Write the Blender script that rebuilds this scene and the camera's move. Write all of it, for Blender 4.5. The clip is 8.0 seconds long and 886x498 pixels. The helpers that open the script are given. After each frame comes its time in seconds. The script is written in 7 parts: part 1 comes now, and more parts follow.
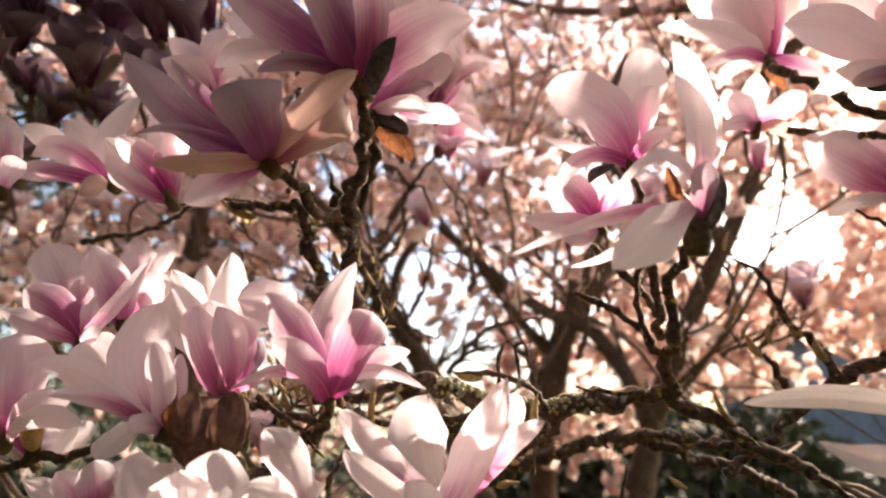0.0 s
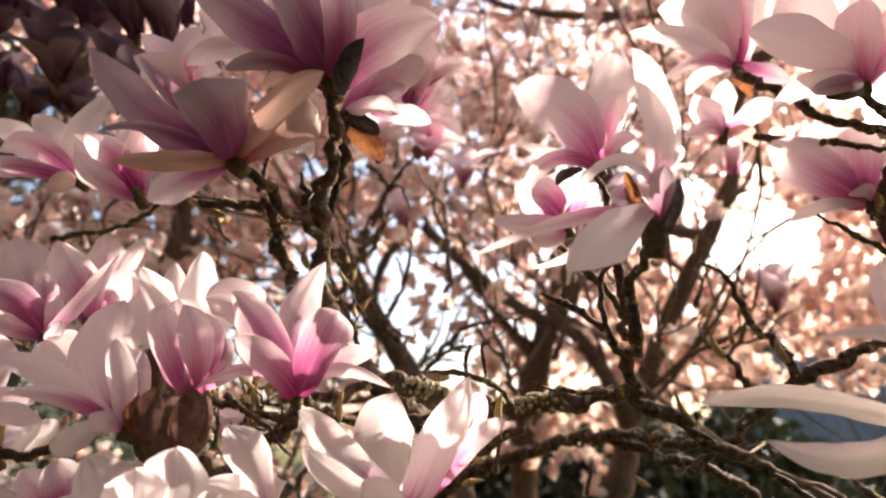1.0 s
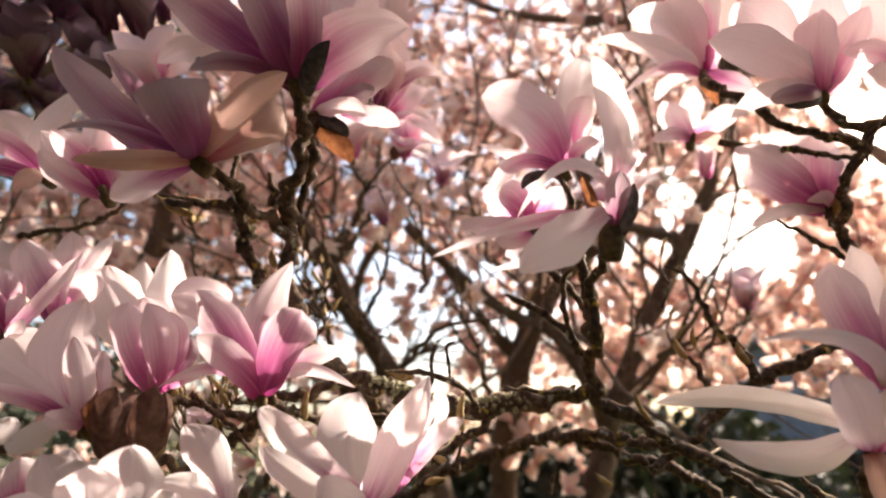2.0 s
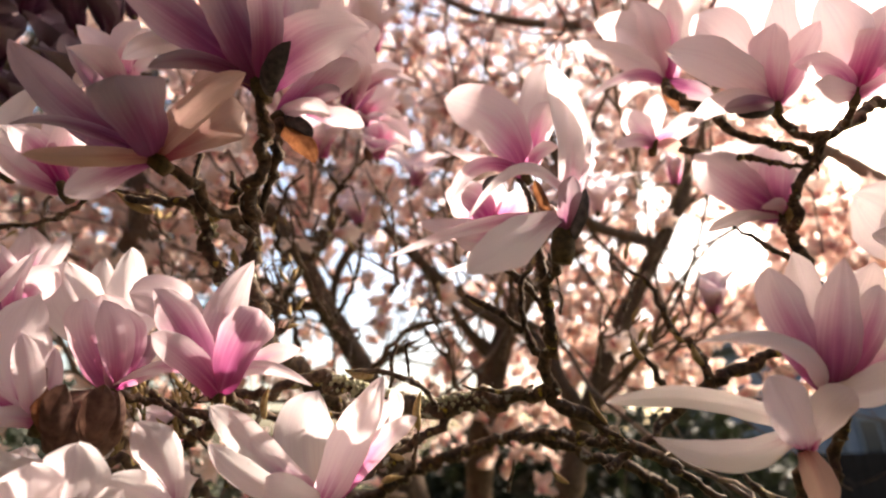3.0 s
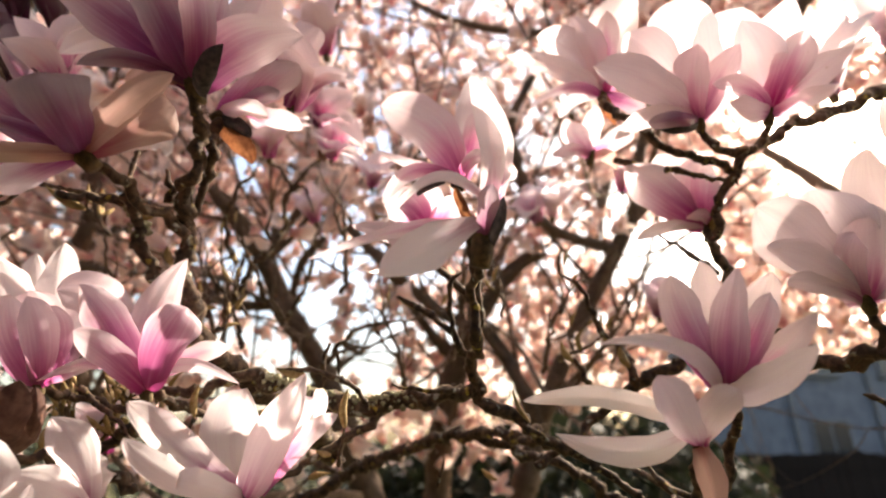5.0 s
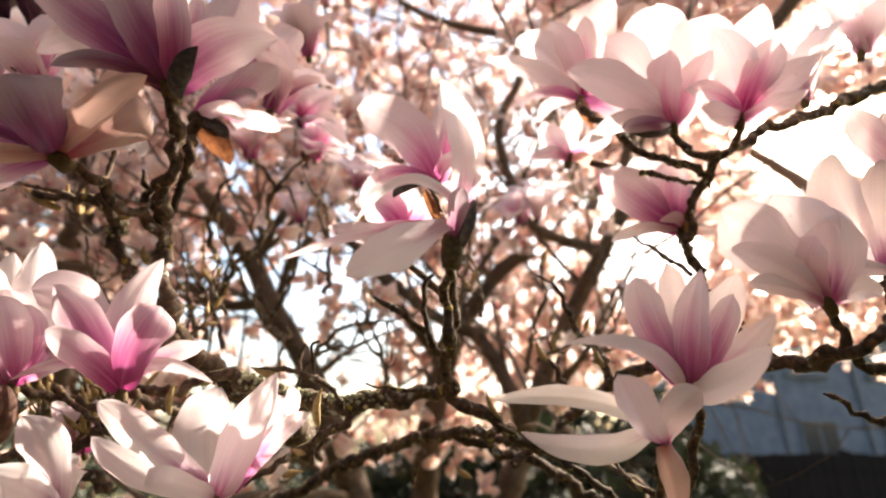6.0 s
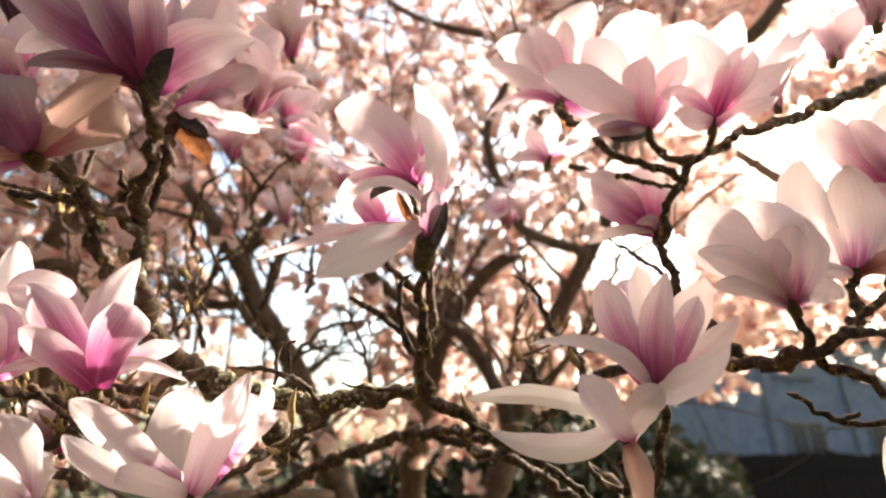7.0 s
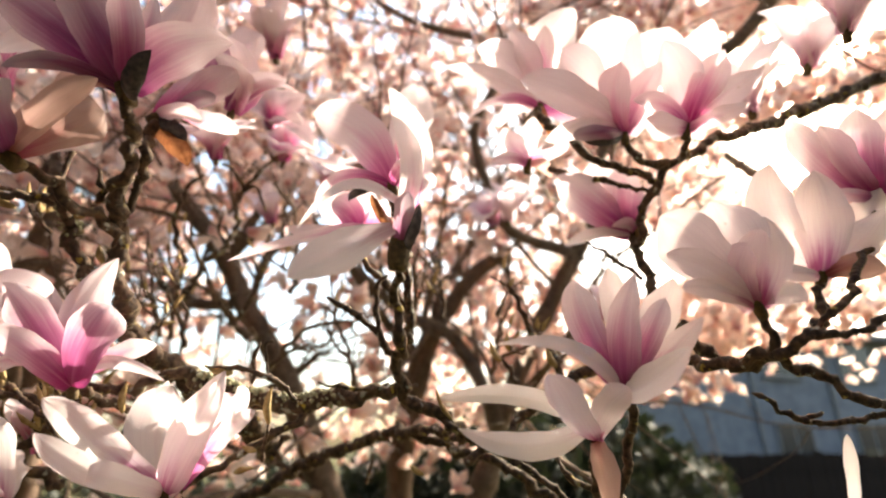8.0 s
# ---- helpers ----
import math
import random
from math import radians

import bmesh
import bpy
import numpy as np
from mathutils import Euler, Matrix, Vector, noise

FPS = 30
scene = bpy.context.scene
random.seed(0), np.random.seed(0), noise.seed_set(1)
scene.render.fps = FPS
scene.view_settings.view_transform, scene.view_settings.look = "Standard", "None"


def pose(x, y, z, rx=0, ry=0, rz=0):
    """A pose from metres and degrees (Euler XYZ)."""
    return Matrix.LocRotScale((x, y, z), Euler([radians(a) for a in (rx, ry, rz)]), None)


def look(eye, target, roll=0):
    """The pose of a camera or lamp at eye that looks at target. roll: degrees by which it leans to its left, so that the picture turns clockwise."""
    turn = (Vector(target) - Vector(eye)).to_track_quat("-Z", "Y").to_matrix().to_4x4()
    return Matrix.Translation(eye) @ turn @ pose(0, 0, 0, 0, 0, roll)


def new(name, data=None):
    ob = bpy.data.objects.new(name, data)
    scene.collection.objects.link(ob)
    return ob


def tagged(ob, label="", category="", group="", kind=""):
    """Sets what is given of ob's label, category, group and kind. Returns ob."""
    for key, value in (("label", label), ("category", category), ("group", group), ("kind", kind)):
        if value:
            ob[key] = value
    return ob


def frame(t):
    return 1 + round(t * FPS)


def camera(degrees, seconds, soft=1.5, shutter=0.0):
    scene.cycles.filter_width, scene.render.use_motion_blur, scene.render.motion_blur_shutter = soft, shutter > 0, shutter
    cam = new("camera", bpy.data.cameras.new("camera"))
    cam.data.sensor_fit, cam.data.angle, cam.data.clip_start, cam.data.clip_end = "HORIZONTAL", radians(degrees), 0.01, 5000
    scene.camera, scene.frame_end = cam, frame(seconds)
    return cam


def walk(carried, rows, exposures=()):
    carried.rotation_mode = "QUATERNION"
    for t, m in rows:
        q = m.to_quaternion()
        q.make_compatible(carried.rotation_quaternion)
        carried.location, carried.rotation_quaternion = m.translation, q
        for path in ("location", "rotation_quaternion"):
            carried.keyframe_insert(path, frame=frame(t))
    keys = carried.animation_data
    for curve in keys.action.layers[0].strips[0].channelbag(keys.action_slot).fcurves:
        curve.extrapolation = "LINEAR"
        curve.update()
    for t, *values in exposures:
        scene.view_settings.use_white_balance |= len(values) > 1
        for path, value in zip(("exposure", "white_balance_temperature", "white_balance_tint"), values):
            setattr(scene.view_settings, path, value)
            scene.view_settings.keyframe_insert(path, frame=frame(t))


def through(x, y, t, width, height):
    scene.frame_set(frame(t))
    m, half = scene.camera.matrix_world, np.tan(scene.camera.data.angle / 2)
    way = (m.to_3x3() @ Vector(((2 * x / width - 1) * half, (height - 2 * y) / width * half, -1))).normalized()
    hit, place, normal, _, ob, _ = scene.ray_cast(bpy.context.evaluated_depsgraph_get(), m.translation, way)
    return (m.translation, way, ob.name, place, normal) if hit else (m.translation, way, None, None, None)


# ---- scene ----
cam = camera(82.6, 8.0, soft=2.1)
cam.data.dof.use_dof = True
cam.data.dof.focus_distance = 0.43
cam.data.dof.aperture_fstop = 3.4
METRES, EYE, TILT, LEAN, TURN = 0.16, 1.6, 21.0, 0.0, 0.0
ROWS = [
    (0.0, 0.0, 0.0, 0.0, -0.0, 0.0, 0.0),
    (0.5, 0.0586, -0.0135, -0.0007, -0.65, 0.03, -0.27),
    (1.0, 0.1158, -0.0279, 0.0001, -1.24, 0.05, -0.52),
    (1.5, 0.1767, -0.0447, 0.0035, -1.85, 0.07, -0.77),
    (3.0, 0.3778, -0.1096, 0.0121, -4.25, 0.22, -1.81),
    (3.5, 0.4433, -0.1341, 0.0168, -5.28, 0.28, -2.25),
    (4.0, 0.5043, -0.1615, 0.0224, -6.12, 0.36, -2.56),
    (4.5, 0.5613, -0.1912, 0.0277, -6.69, 0.42, -2.79),
    (6.0, 0.7244, -0.2746, 0.0437, -7.85, 0.53, -3.2),
    (6.5, 0.7719, -0.3005, 0.0497, -8.25, 0.56, -3.34),
    (7.0, 0.819, -0.3285, 0.0549, -8.68, 0.61, -3.51),
    (7.5, 0.8652, -0.3566, 0.0613, -9.09, 0.66, -3.66),
    (8.0, 0.9121, -0.3877, 0.0674, -9.46, 0.71, -3.8),
]
walk(cam, [(t, pose(0, 0, EYE, TILT, LEAN, TURN) @ pose(METRES * x, METRES * y, METRES * z, 90 + pitch, roll, yaw)) for t, x, y, z, yaw, pitch, roll in ROWS],
     [(0.0, 1.90, 6950, 16), (3.0, 1.72, 6950, 16), (4.5, 1.80, 6950, 15), (6.5, 2.08, 6900, 10), (8.0, 2.14, 6950, 8)])

# ---- daylight: low sun ahead and to the right, hazy blue sky ----
SUN_AZ, SUN_EL = 57.5, 34.0          # degrees clockwise from +y, degrees above the horizon
world = bpy.data.worlds.new("sky")
scene.world = world
world.use_nodes = True
wn = world.node_tree.nodes
sky = wn.new("ShaderNodeTexSky")
sky.sky_type = "NISHITA"
sky.sun_disc = False
sky.sun_elevation = radians(SUN_EL)
sky.sun_rotation = radians(SUN_AZ)
sky.dust_density = 4.0
sky.air_density = 1.2
world.node_tree.links.new(sky.outputs[0], wn["Background"].inputs[0])
wn["Background"].inputs[1].default_value = 0.12
sun_way = Vector((math.sin(radians(SUN_AZ)) * math.cos(radians(SUN_EL)), math.cos(radians(SUN_AZ)) * math.cos(radians(SUN_EL)), math.sin(radians(SUN_EL))))
sun_data = bpy.data.lights.new("sun", "SUN")
sun_data.energy = 5.0
sun_data.angle = radians(1.2)
sun_data.color = (1.0, 0.91, 0.79)
sun = new("sun", sun_data)
sun.matrix_world = look(sun_way * 30, (0, 0, 0))


# ---- materials ----
def base_mat(name, rough=0.6):
    m = bpy.data.materials.new(name)
    m.use_nodes = True
    nt = m.node_tree
    b = nt.nodes["Principled BSDF"]
    b.inputs["Roughness"].default_value = rough
    return m, nt, b


def mixed(nt, fac, a, b, blend="MIX"):
    """Colour mix node; a and b are sockets or colours, fac a socket or a number."""
    n = nt.nodes.new("ShaderNodeMix")
    n.data_type = "RGBA"
    n.blend_type = blend
    for slot, value in ((0, fac), (6, a), (7, b)):
        if isinstance(value, bpy.types.NodeSocket):
            nt.links.new(value, n.inputs[slot])
        elif slot == 0:
            n.inputs[0].default_value = value
        else:
            n.inputs[slot].default_value = (*value, 1)
    return n.outputs[2]


def maths(nt, op, a, b=0.0, clamp=False):
    n = nt.nodes.new("ShaderNodeMath")
    n.operation = op
    n.use_clamp = clamp
    for slot, value in ((0, a), (1, b)):
        if isinstance(value, bpy.types.NodeSocket):
            nt.links.new(value, n.inputs[slot])
        else:
            n.inputs[slot].default_value = value
    return n.outputs[0]


def ranged(nt, v, a, b, c=0.0, d=1.0):
    n = nt.nodes.new("ShaderNodeMapRange")
    n.interpolation_type = "SMOOTHSTEP"
    nt.links.new(v, n.inputs[0])
    for i, value in enumerate((a, b, c, d)):
        n.inputs[i + 1].default_value = value
    return n.outputs[0]


def noise_tex(nt, scale, detail=4.0, coord="Object", stretch=None):
    n = nt.nodes.new("ShaderNodeTexNoise")
    n.inputs["Scale"].default_value = scale
    n.inputs["Detail"].default_value = detail
    tc = nt.nodes.new("ShaderNodeTexCoord")
    out = tc.outputs[coord]
    if stretch:
        mp = nt.nodes.new("ShaderNodeMapping")
        mp.inputs["Scale"].default_value = stretch
        nt.links.new(out, mp.inputs[0])
        out = mp.outputs[0]
    nt.links.new(out, n.inputs["Vector"])
    return n.outputs[0]


def bumped(nt, b, height, strength=0.3, dist=0.002):
    n = nt.nodes.new("ShaderNodeBump")
    n.inputs["Strength"].default_value = strength
    n.inputs["Distance"].default_value = dist
    nt.links.new(height, n.inputs["Height"])
    nt.links.new(n.outputs[0], b.inputs["Normal"])


def petal_mat(name, heart, blush, tip, reach, through=0.44, island=False):
    """Waxy petal: magenta heart fading along the midrib into a pale tip; lets light through. uv: across, along."""
    m, nt, b = base_mat(name, 0.42)
    uv = nt.nodes.new("ShaderNodeUVMap")
    sep = nt.nodes.new("ShaderNodeSeparateXYZ")
    nt.links.new(uv.outputs[0], sep.inputs[0])
    across, along = sep.outputs[0], sep.outputs[1]
    mid = maths(nt, "ABSOLUTE", maths(nt, "SUBTRACT", across, 0.5))            # 0 on the midrib, 0.5 at the rim
    streak = noise_tex(nt, 1.0, 3.0, "UV", (17.0, 1.1, 1.0))
    cloud = noise_tex(nt, 28.0, 3.0)
    if island:
        geo = nt.nodes.new("ShaderNodeNewGeometry")
        rnd = geo.outputs["Random Per Island"]
    else:
        info = nt.nodes.new("ShaderNodeObjectInfo")
        rnd = info.outputs["Random"]
    shift = maths(nt, "MULTIPLY", maths(nt, "SUBTRACT", rnd, 0.5), 0.30)
    s = maths(nt, "ADD", along, maths(nt, "MULTIPLY", mid, 0.5))
    s = maths(nt, "ADD", s, maths(nt, "MULTIPLY", maths(nt, "SUBTRACT", streak, 0.5), 0.32))
    s = maths(nt, "ADD", s, maths(nt, "MULTIPLY", maths(nt, "SUBTRACT", cloud, 0.5), 0.25))
    s = maths(nt, "ADD", s, shift)
    pale = mixed(nt, ranged(nt, s, reach * 0.45, reach * 1.15), blush, tip)
    col = mixed(nt, ranged(nt, s, reach * 0.12, reach * 0.75), heart, pale)
    # veins: fine darker lines fanning along the petal, and a flushed midrib that fades towards the tip
    vein = ranged(nt, noise_tex(nt, 1.0, 2.0, "UV", (48.0, 1.6, 1.0)), 0.48, 0.66)
    rib = maths(nt, "MULTIPLY", ranged(nt, mid, 0.0, 0.07, 1.0, 0.0), ranged(nt, along, 0.15, 0.95, 1.0, 0.0))
    col = mixed(nt, maths(nt, "MULTIPLY", rib, 0.42), col, blush)
    col = mixed(nt, maths(nt, "MULTIPLY", vein, 0.13), col, (heart[0] * 0.9 + 0.1, heart[1] * 0.8 + 0.25, heart[2] * 0.8 + 0.25))
    # faint brown bruises
    spot = ranged(nt, noise_tex(nt, 75.0, 5.0), 0.70, 0.80)
    col = mixed(nt, maths(nt, "MULTIPLY", spot, 0.5), col, (0.45, 0.28, 0.16))
    nt.links.new(col, b.inputs["Base Color"])
    b.inputs["Specular IOR Level"].default_value = 0.35
    bumped(nt, b, maths(nt, "ADD", streak, maths(nt, "MULTIPLY", cloud, 0.6)), 0.35, 0.0012)
    tr = nt.nodes.new("ShaderNodeBsdfTranslucent")
    deeper = mixed(nt, 1.0, col, (1.0, 0.94, 0.90) if island else (1.0, 0.95, 0.97), "MULTIPLY")
    nt.links.new(deeper, tr.inputs[0])
    ms = nt.nodes.new("ShaderNodeMixShader")
    ms.inputs[0].default_value = through
    nt.links.new(b.outputs[0], ms.inputs[1])
    nt.links.new(tr.outputs[0], ms.inputs[2])
    nt.links.new(ms.outputs[0], nt.nodes["Material Output"].inputs[0])
    return m


PINK = petal_mat("petal_pink", (0.42, 0.03, 0.20), (0.74, 0.30, 0.50), (0.89, 0.78, 0.79), 0.68, 0.52)
# deep rose petals, darkened further: shade on the upper-left flowers is in this colour
DEEP_SHADE = petal_mat("petal_deep_shade", (0.18, 0.02, 0.10), (0.33, 0.11, 0.22), (0.54, 0.43, 0.47), 0.84, 0.38)
VIVID = petal_mat("petal_vivid", (0.34, 0.045, 0.18), (0.56, 0.20, 0.37), (0.91, 0.79, 0.81), 0.86, 0.50)
# petals in shade: the darkness is put into the colour
SHADED = petal_mat("petal_shaded", (0.10, 0.012, 0.06), (0.15, 0.05, 0.11), (0.24, 0.16, 0.20), 0.72, 0.30)
ROSE = petal_mat("petal_rose", (0.40, 0.06, 0.23), (0.70, 0.36, 0.51), (0.93, 0.82, 0.83), 0.68, 0.56)
WHITE = petal_mat("petal_white", (0.55, 0.16, 0.36), (0.86, 0.72, 0.77), (0.94, 0.87, 0.86), 0.42, 0.58)
CREAM = petal_mat("petal_cream", (0.74, 0.56, 0.60), (0.90, 0.83, 0.83), (0.94, 0.91, 0.89), 0.35, 0.62)
TAN = petal_mat("petal_tan", (0.36, 0.08, 0.11), (0.50, 0.25, 0.22), (0.62, 0.43, 0.36), 0.55, 0.45)
RUSTY = petal_mat("petal_rusty", (0.36, 0.12, 0.14), (0.52, 0.27, 0.20), (0.64, 0.44, 0.33), 0.50, 0.42)
# far petals: the peach of sunlight through the crowns is put into this colour
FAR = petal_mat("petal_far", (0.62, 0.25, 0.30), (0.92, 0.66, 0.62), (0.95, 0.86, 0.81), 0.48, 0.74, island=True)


def bark_mat(name, dark, light, lichen=0.0):
    m, nt, b = base_mat(name, 0.88)
    n1 = noise_tex(nt, 160.0, 6.0)
    n2 = noise_tex(nt, 24.0, 4.0)
    col = mixed(nt, ranged(nt, n1, 0.35, 0.65), dark, light)
    col = mixed(nt, maths(nt, "MULTIPLY", ranged(nt, n2, 0.45, 0.7), 0.55), col, (dark[0] * 0.6, dark[1] * 0.55, dark[2] * 0.5))
    if lichen:
        spot = ranged(nt, noise_tex(nt, 95.0, 5.0), 0.62 - 0.16 * lichen, 0.72 - 0.12 * lichen)
        hue = mixed(nt, ranged(nt, noise_tex(nt, 60.0, 2.0), 0.42, 0.6), (0.42, 0.43, 0.36), (0.46, 0.33, 0.05))
        col = mixed(nt, spot, col, hue)
    b.inputs["Sheen Weight"].default_value = 0.3                             # golden sheen stands in for sunlit rims on the twigs
    b.inputs["Sheen Roughness"].default_value = 0.35
    b.inputs["Sheen Tint"].default_value = (1.0, 0.78, 0.45, 1.0)
    nt.links.new(col, b.inputs["Base Color"])
    bumped(nt, b, maths(nt, "ADD", n1, n2), 0.7, 0.003)
    return m


BARK = bark_mat("bark", (0.038, 0.021, 0.013), (0.125, 0.075, 0.043), 0.14)
MOSSY = bark_mat("bark_lichen", (0.05, 0.03, 0.018), (0.15, 0.095, 0.06), 0.36)
GOLDEN = bark_mat("bark_moss", (0.07, 0.045, 0.015), (0.24, 0.165, 0.06), 0.3)
# brown bark made lighter: glare over distant branches is put into the colour
TRUNK = bark_mat("bark_glare", (0.09, 0.056, 0.038), (0.19, 0.125, 0.085), 0.0)


def plain_mat(name, a, b_, scale, rough=0.7, through=0.0, bump=0.4):
    m, nt, b = base_mat(name, rough)
    n1 = noise_tex(nt, scale, 5.0)
    n2 = noise_tex(nt, scale * 0.17, 3.0)
    col = mixed(nt, ranged(nt, n1, 0.3, 0.7), a, b_)
    col = mixed(nt, maths(nt, "MULTIPLY", ranged(nt, n2, 0.4, 0.7), 0.45), col, (a[0] * 0.7, a[1] * 0.7, a[2] * 0.7))
    nt.links.new(col, b.inputs["Base Color"])
    bumped(nt, b, n1, bump, 0.3 / scale)
    if through:
        tr = nt.nodes.new("ShaderNodeBsdfTranslucent")
        nt.links.new(col, tr.inputs[0])
        ms = nt.nodes.new("ShaderNodeMixShader")
        ms.inputs[0].default_value = through
        nt.links.new(b.outputs[0], ms.inputs[1])
        nt.links.new(tr.outputs[0], ms.inputs[2])
        nt.links.new(ms.outputs[0], nt.nodes["Material Output"].inputs[0])
    return m


BUD = plain_mat("bud_scale", (0.34, 0.23, 0.08), (0.54, 0.40, 0.19), 260.0, 0.8, 0.15)
BRACT = plain_mat("bract", (0.03, 0.024, 0.024), (0.08, 0.06, 0.055), 220.0, 0.75, 0.12)
HUSK = plain_mat("husk", (0.10, 0.046, 0.034), (0.22, 0.115, 0.08), 150.0, 0.75, 0.3)
RUST = plain_mat("bract_rust", (0.20, 0.07, 0.03), (0.36, 0.15, 0.065), 180.0, 0.7, 0.4)
SCALE = plain_mat("bract_red", (0.15, 0.055, 0.03), (0.30, 0.12, 0.055), 180.0, 0.7, 0.35)
CALYX = plain_mat("calyx", (0.075, 0.048, 0.018), (0.17, 0.11, 0.04), 240.0, 0.8)
LICHEN = plain_mat("lichen", (0.30, 0.29, 0.16), (0.48, 0.46, 0.30), 300.0, 0.9)
CONE = plain_mat("stamen_cone", (0.30, 0.20, 0.10), (0.42, 0.16, 0.18), 400.0, 0.7)
GRASS = plain_mat("grass", (0.06, 0.065, 0.022), (0.12, 0.10, 0.045), 9.0, 0.9)
GRASS.node_tree.nodes["Principled BSDF"].inputs["Specular IOR Level"].default_value = 0.1
LEAF = plain_mat("shrub_leaf", (0.010, 0.016, 0.007), (0.024, 0.034, 0.013), 14.0, 0.7, 0.15)
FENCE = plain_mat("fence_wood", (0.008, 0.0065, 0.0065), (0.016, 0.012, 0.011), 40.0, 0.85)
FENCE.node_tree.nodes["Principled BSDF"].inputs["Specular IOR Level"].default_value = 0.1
RENDERED = plain_mat("wall_render", (0.10, 0.115, 0.14), (0.15, 0.165, 0.19), 3.0, 0.8)
ROOF = plain_mat("roof_slate", (0.07, 0.07, 0.08), (0.12, 0.12, 0.13), 8.0, 0.6)
FRAME_DARK = plain_mat("frame_paint", (0.10, 0.11, 0.12), (0.14, 0.15, 0.16), 20.0, 0.5)
GLASS_M, _nt, _b = base_mat("window_glass", 0.05)
_b.inputs["Base Color"].default_value = (0.03, 0.035, 0.04, 1)
_b.inputs["Specular IOR Level"].default_value = 0.7


# ---- builders ----
def thing(name, place, label, category, group="", kind=""):
    e = new(name)
    e.location = place
    e.empty_display_size = 0.02
    return tagged(e, label, category, group, kind)


def mesh_part(name, verts, faces, mat, parent, label="", uvs=None, smooth=True):
    """One mesh under its parent; verts are relative to the parent's place. uvs: one pair a vertex."""
    me = bpy.data.meshes.new(name)
    me.from_pydata(verts, [], faces)
    me.materials.append(mat)
    if uvs is not None:
        layer = me.uv_layers.new(name="UVMap")
        idx = np.empty(len(me.loops), dtype=np.int32)
        me.loops.foreach_get("vertex_index", idx)
        layer.data.foreach_set("uv", np.asarray(uvs, dtype=np.float32)[idx].ravel())
    if smooth:
        me.polygons.foreach_set("use_smooth", np.ones(len(me.polygons), dtype=bool))
    ob = new(name, me)
    ob.parent = parent
    if label:
        tagged(ob, label)
    return ob


def unit(v):
    v = np.asarray(v, float)
    return v / (np.linalg.norm(v) + 1e-12)


def petal_geo(mid, tip, width, face, cup, shape=0.62, wave=0.0, roll=0.0, rng=None, nu=8, nv=14, claw=0.38, point=0.0):
    """A petal from the origin through mid to tip: obovate outline, cupped towards face, with a wavy rim, faint pleats,
    a rolled edge and a tip that bends away. Returns verts, faces, uvs."""
    mid, tip, face = (np.asarray(a, float) for a in (mid, tip, face))
    ctrl = 2 * mid - 0.5 * tip
    long = np.linalg.norm(tip)
    ph = rng.uniform(0, 6.28, 6)
    flop = rng.uniform(-0.02, 0.09) * long * (1 if cup > 0 else 1.2) * (-1 if cup > 0 else -1)
    sway = rng.uniform(-0.05, 0.05) * long
    lean = rng.uniform(-0.16, 0.16)
    belly = (-0.10 if cup > 0 else 0.10) * long * min(1.0, abs(cup) * 1.5)
    point = point or rng.uniform(1.4, 2.1)
    verts, uvs = [], []
    for j in range(nv + 1):
        s = j / nv
        p = 2 * s * (1 - s) * ctrl + s * s * tip
        d = unit((1 - 2 * s) * 2 * ctrl + 2 * s * tip)
        side = unit(np.cross(d, face))
        nrm = np.cross(side, d)
        p = p + side * (sway * math.sin(math.pi * s)) + nrm * (flop * max(0.0, s - 0.6) ** 2 * 6.25 + belly * math.sin(math.pi * min(1.0, s * 1.05)) * (1.25 - s))
        if s < shape:
            w = claw + (1 - claw) * (math.sin(s / shape * math.pi / 2)) ** 1.05
        else:
            q = (s - shape) / (1 - shape)
            w = max(0.0, 1 - q ** point) ** 0.76
        w = max(w, 0.02) * width * 0.5
        bend = cup * 1.35 * (0.55 + 0.45 * math.sin(math.pi * min(1.0, s * 1.15)))
        if abs(bend) < 1e-3:
            bend = 1e-3
        for i in range(nu + 1):
            u = 2 * i / nu - 1
            a = u * bend
            x, y = math.sin(a) / bend, (1 - math.cos(a)) / bend
            rim = abs(u) ** 1.8
            k = 0 if u < 0 else 2
            ripple = wave * width * rim * (0.65 * math.sin(6 * s + ph[k]) + 0.45 * math.sin(14 * s + ph[k + 1]))
            pleat = 0.010 * width * math.sin(u * 9 + ph[4] + 1.5 * s) * s + 0.007 * width * math.sin(u * 17 + ph[5])
            crease = -0.04 * width * math.exp(-(u * 5) ** 2) * (1 if cup >= 0 else -1) * math.sin(math.pi * s)
            edge = roll * width * max(0.0, abs(u) - 0.55) ** 2
            t = 1 + lean * u * s + 0.07 * abs(u) * math.sin(9 * s + ph[k] * 1.7) + 0.03 * abs(u) * math.sin(23 * s + ph[k + 1])
            q = p + side * (x * w * t) + nrm * (y * w + ripple + pleat + crease + edge * min(1, w / (0.3 * width)))
            verts.append(q)
            uvs.append((i / nu, s))
    n = nu + 1
    faces = [(j * n + i, j * n + i + 1, (j + 1) * n + i + 1, (j + 1) * n + i) for j in range(nv) for i in range(nu)]
    return verts, faces, uvs


def petal(parent, mat, mid, tip, width, face, cup=0.7, shape=0.6, wave=0.05, roll=0.0, seed=0, label="", claw=0.38, point=0.0, start=None):
    """One petal of a flower. start: where it springs from, when not from the flower's foot. point: 1 is sharp, 3 is blunt."""
    v, f, uv = petal_geo(mid, tip, width, face, cup, shape, wave, roll, np.random.RandomState(seed), 12, 22, claw, point)
    if start is not None:
        v = [q + np.asarray(start, float) for q in v]
    return mesh_part("petal", v, f, mat, parent, label, uv)


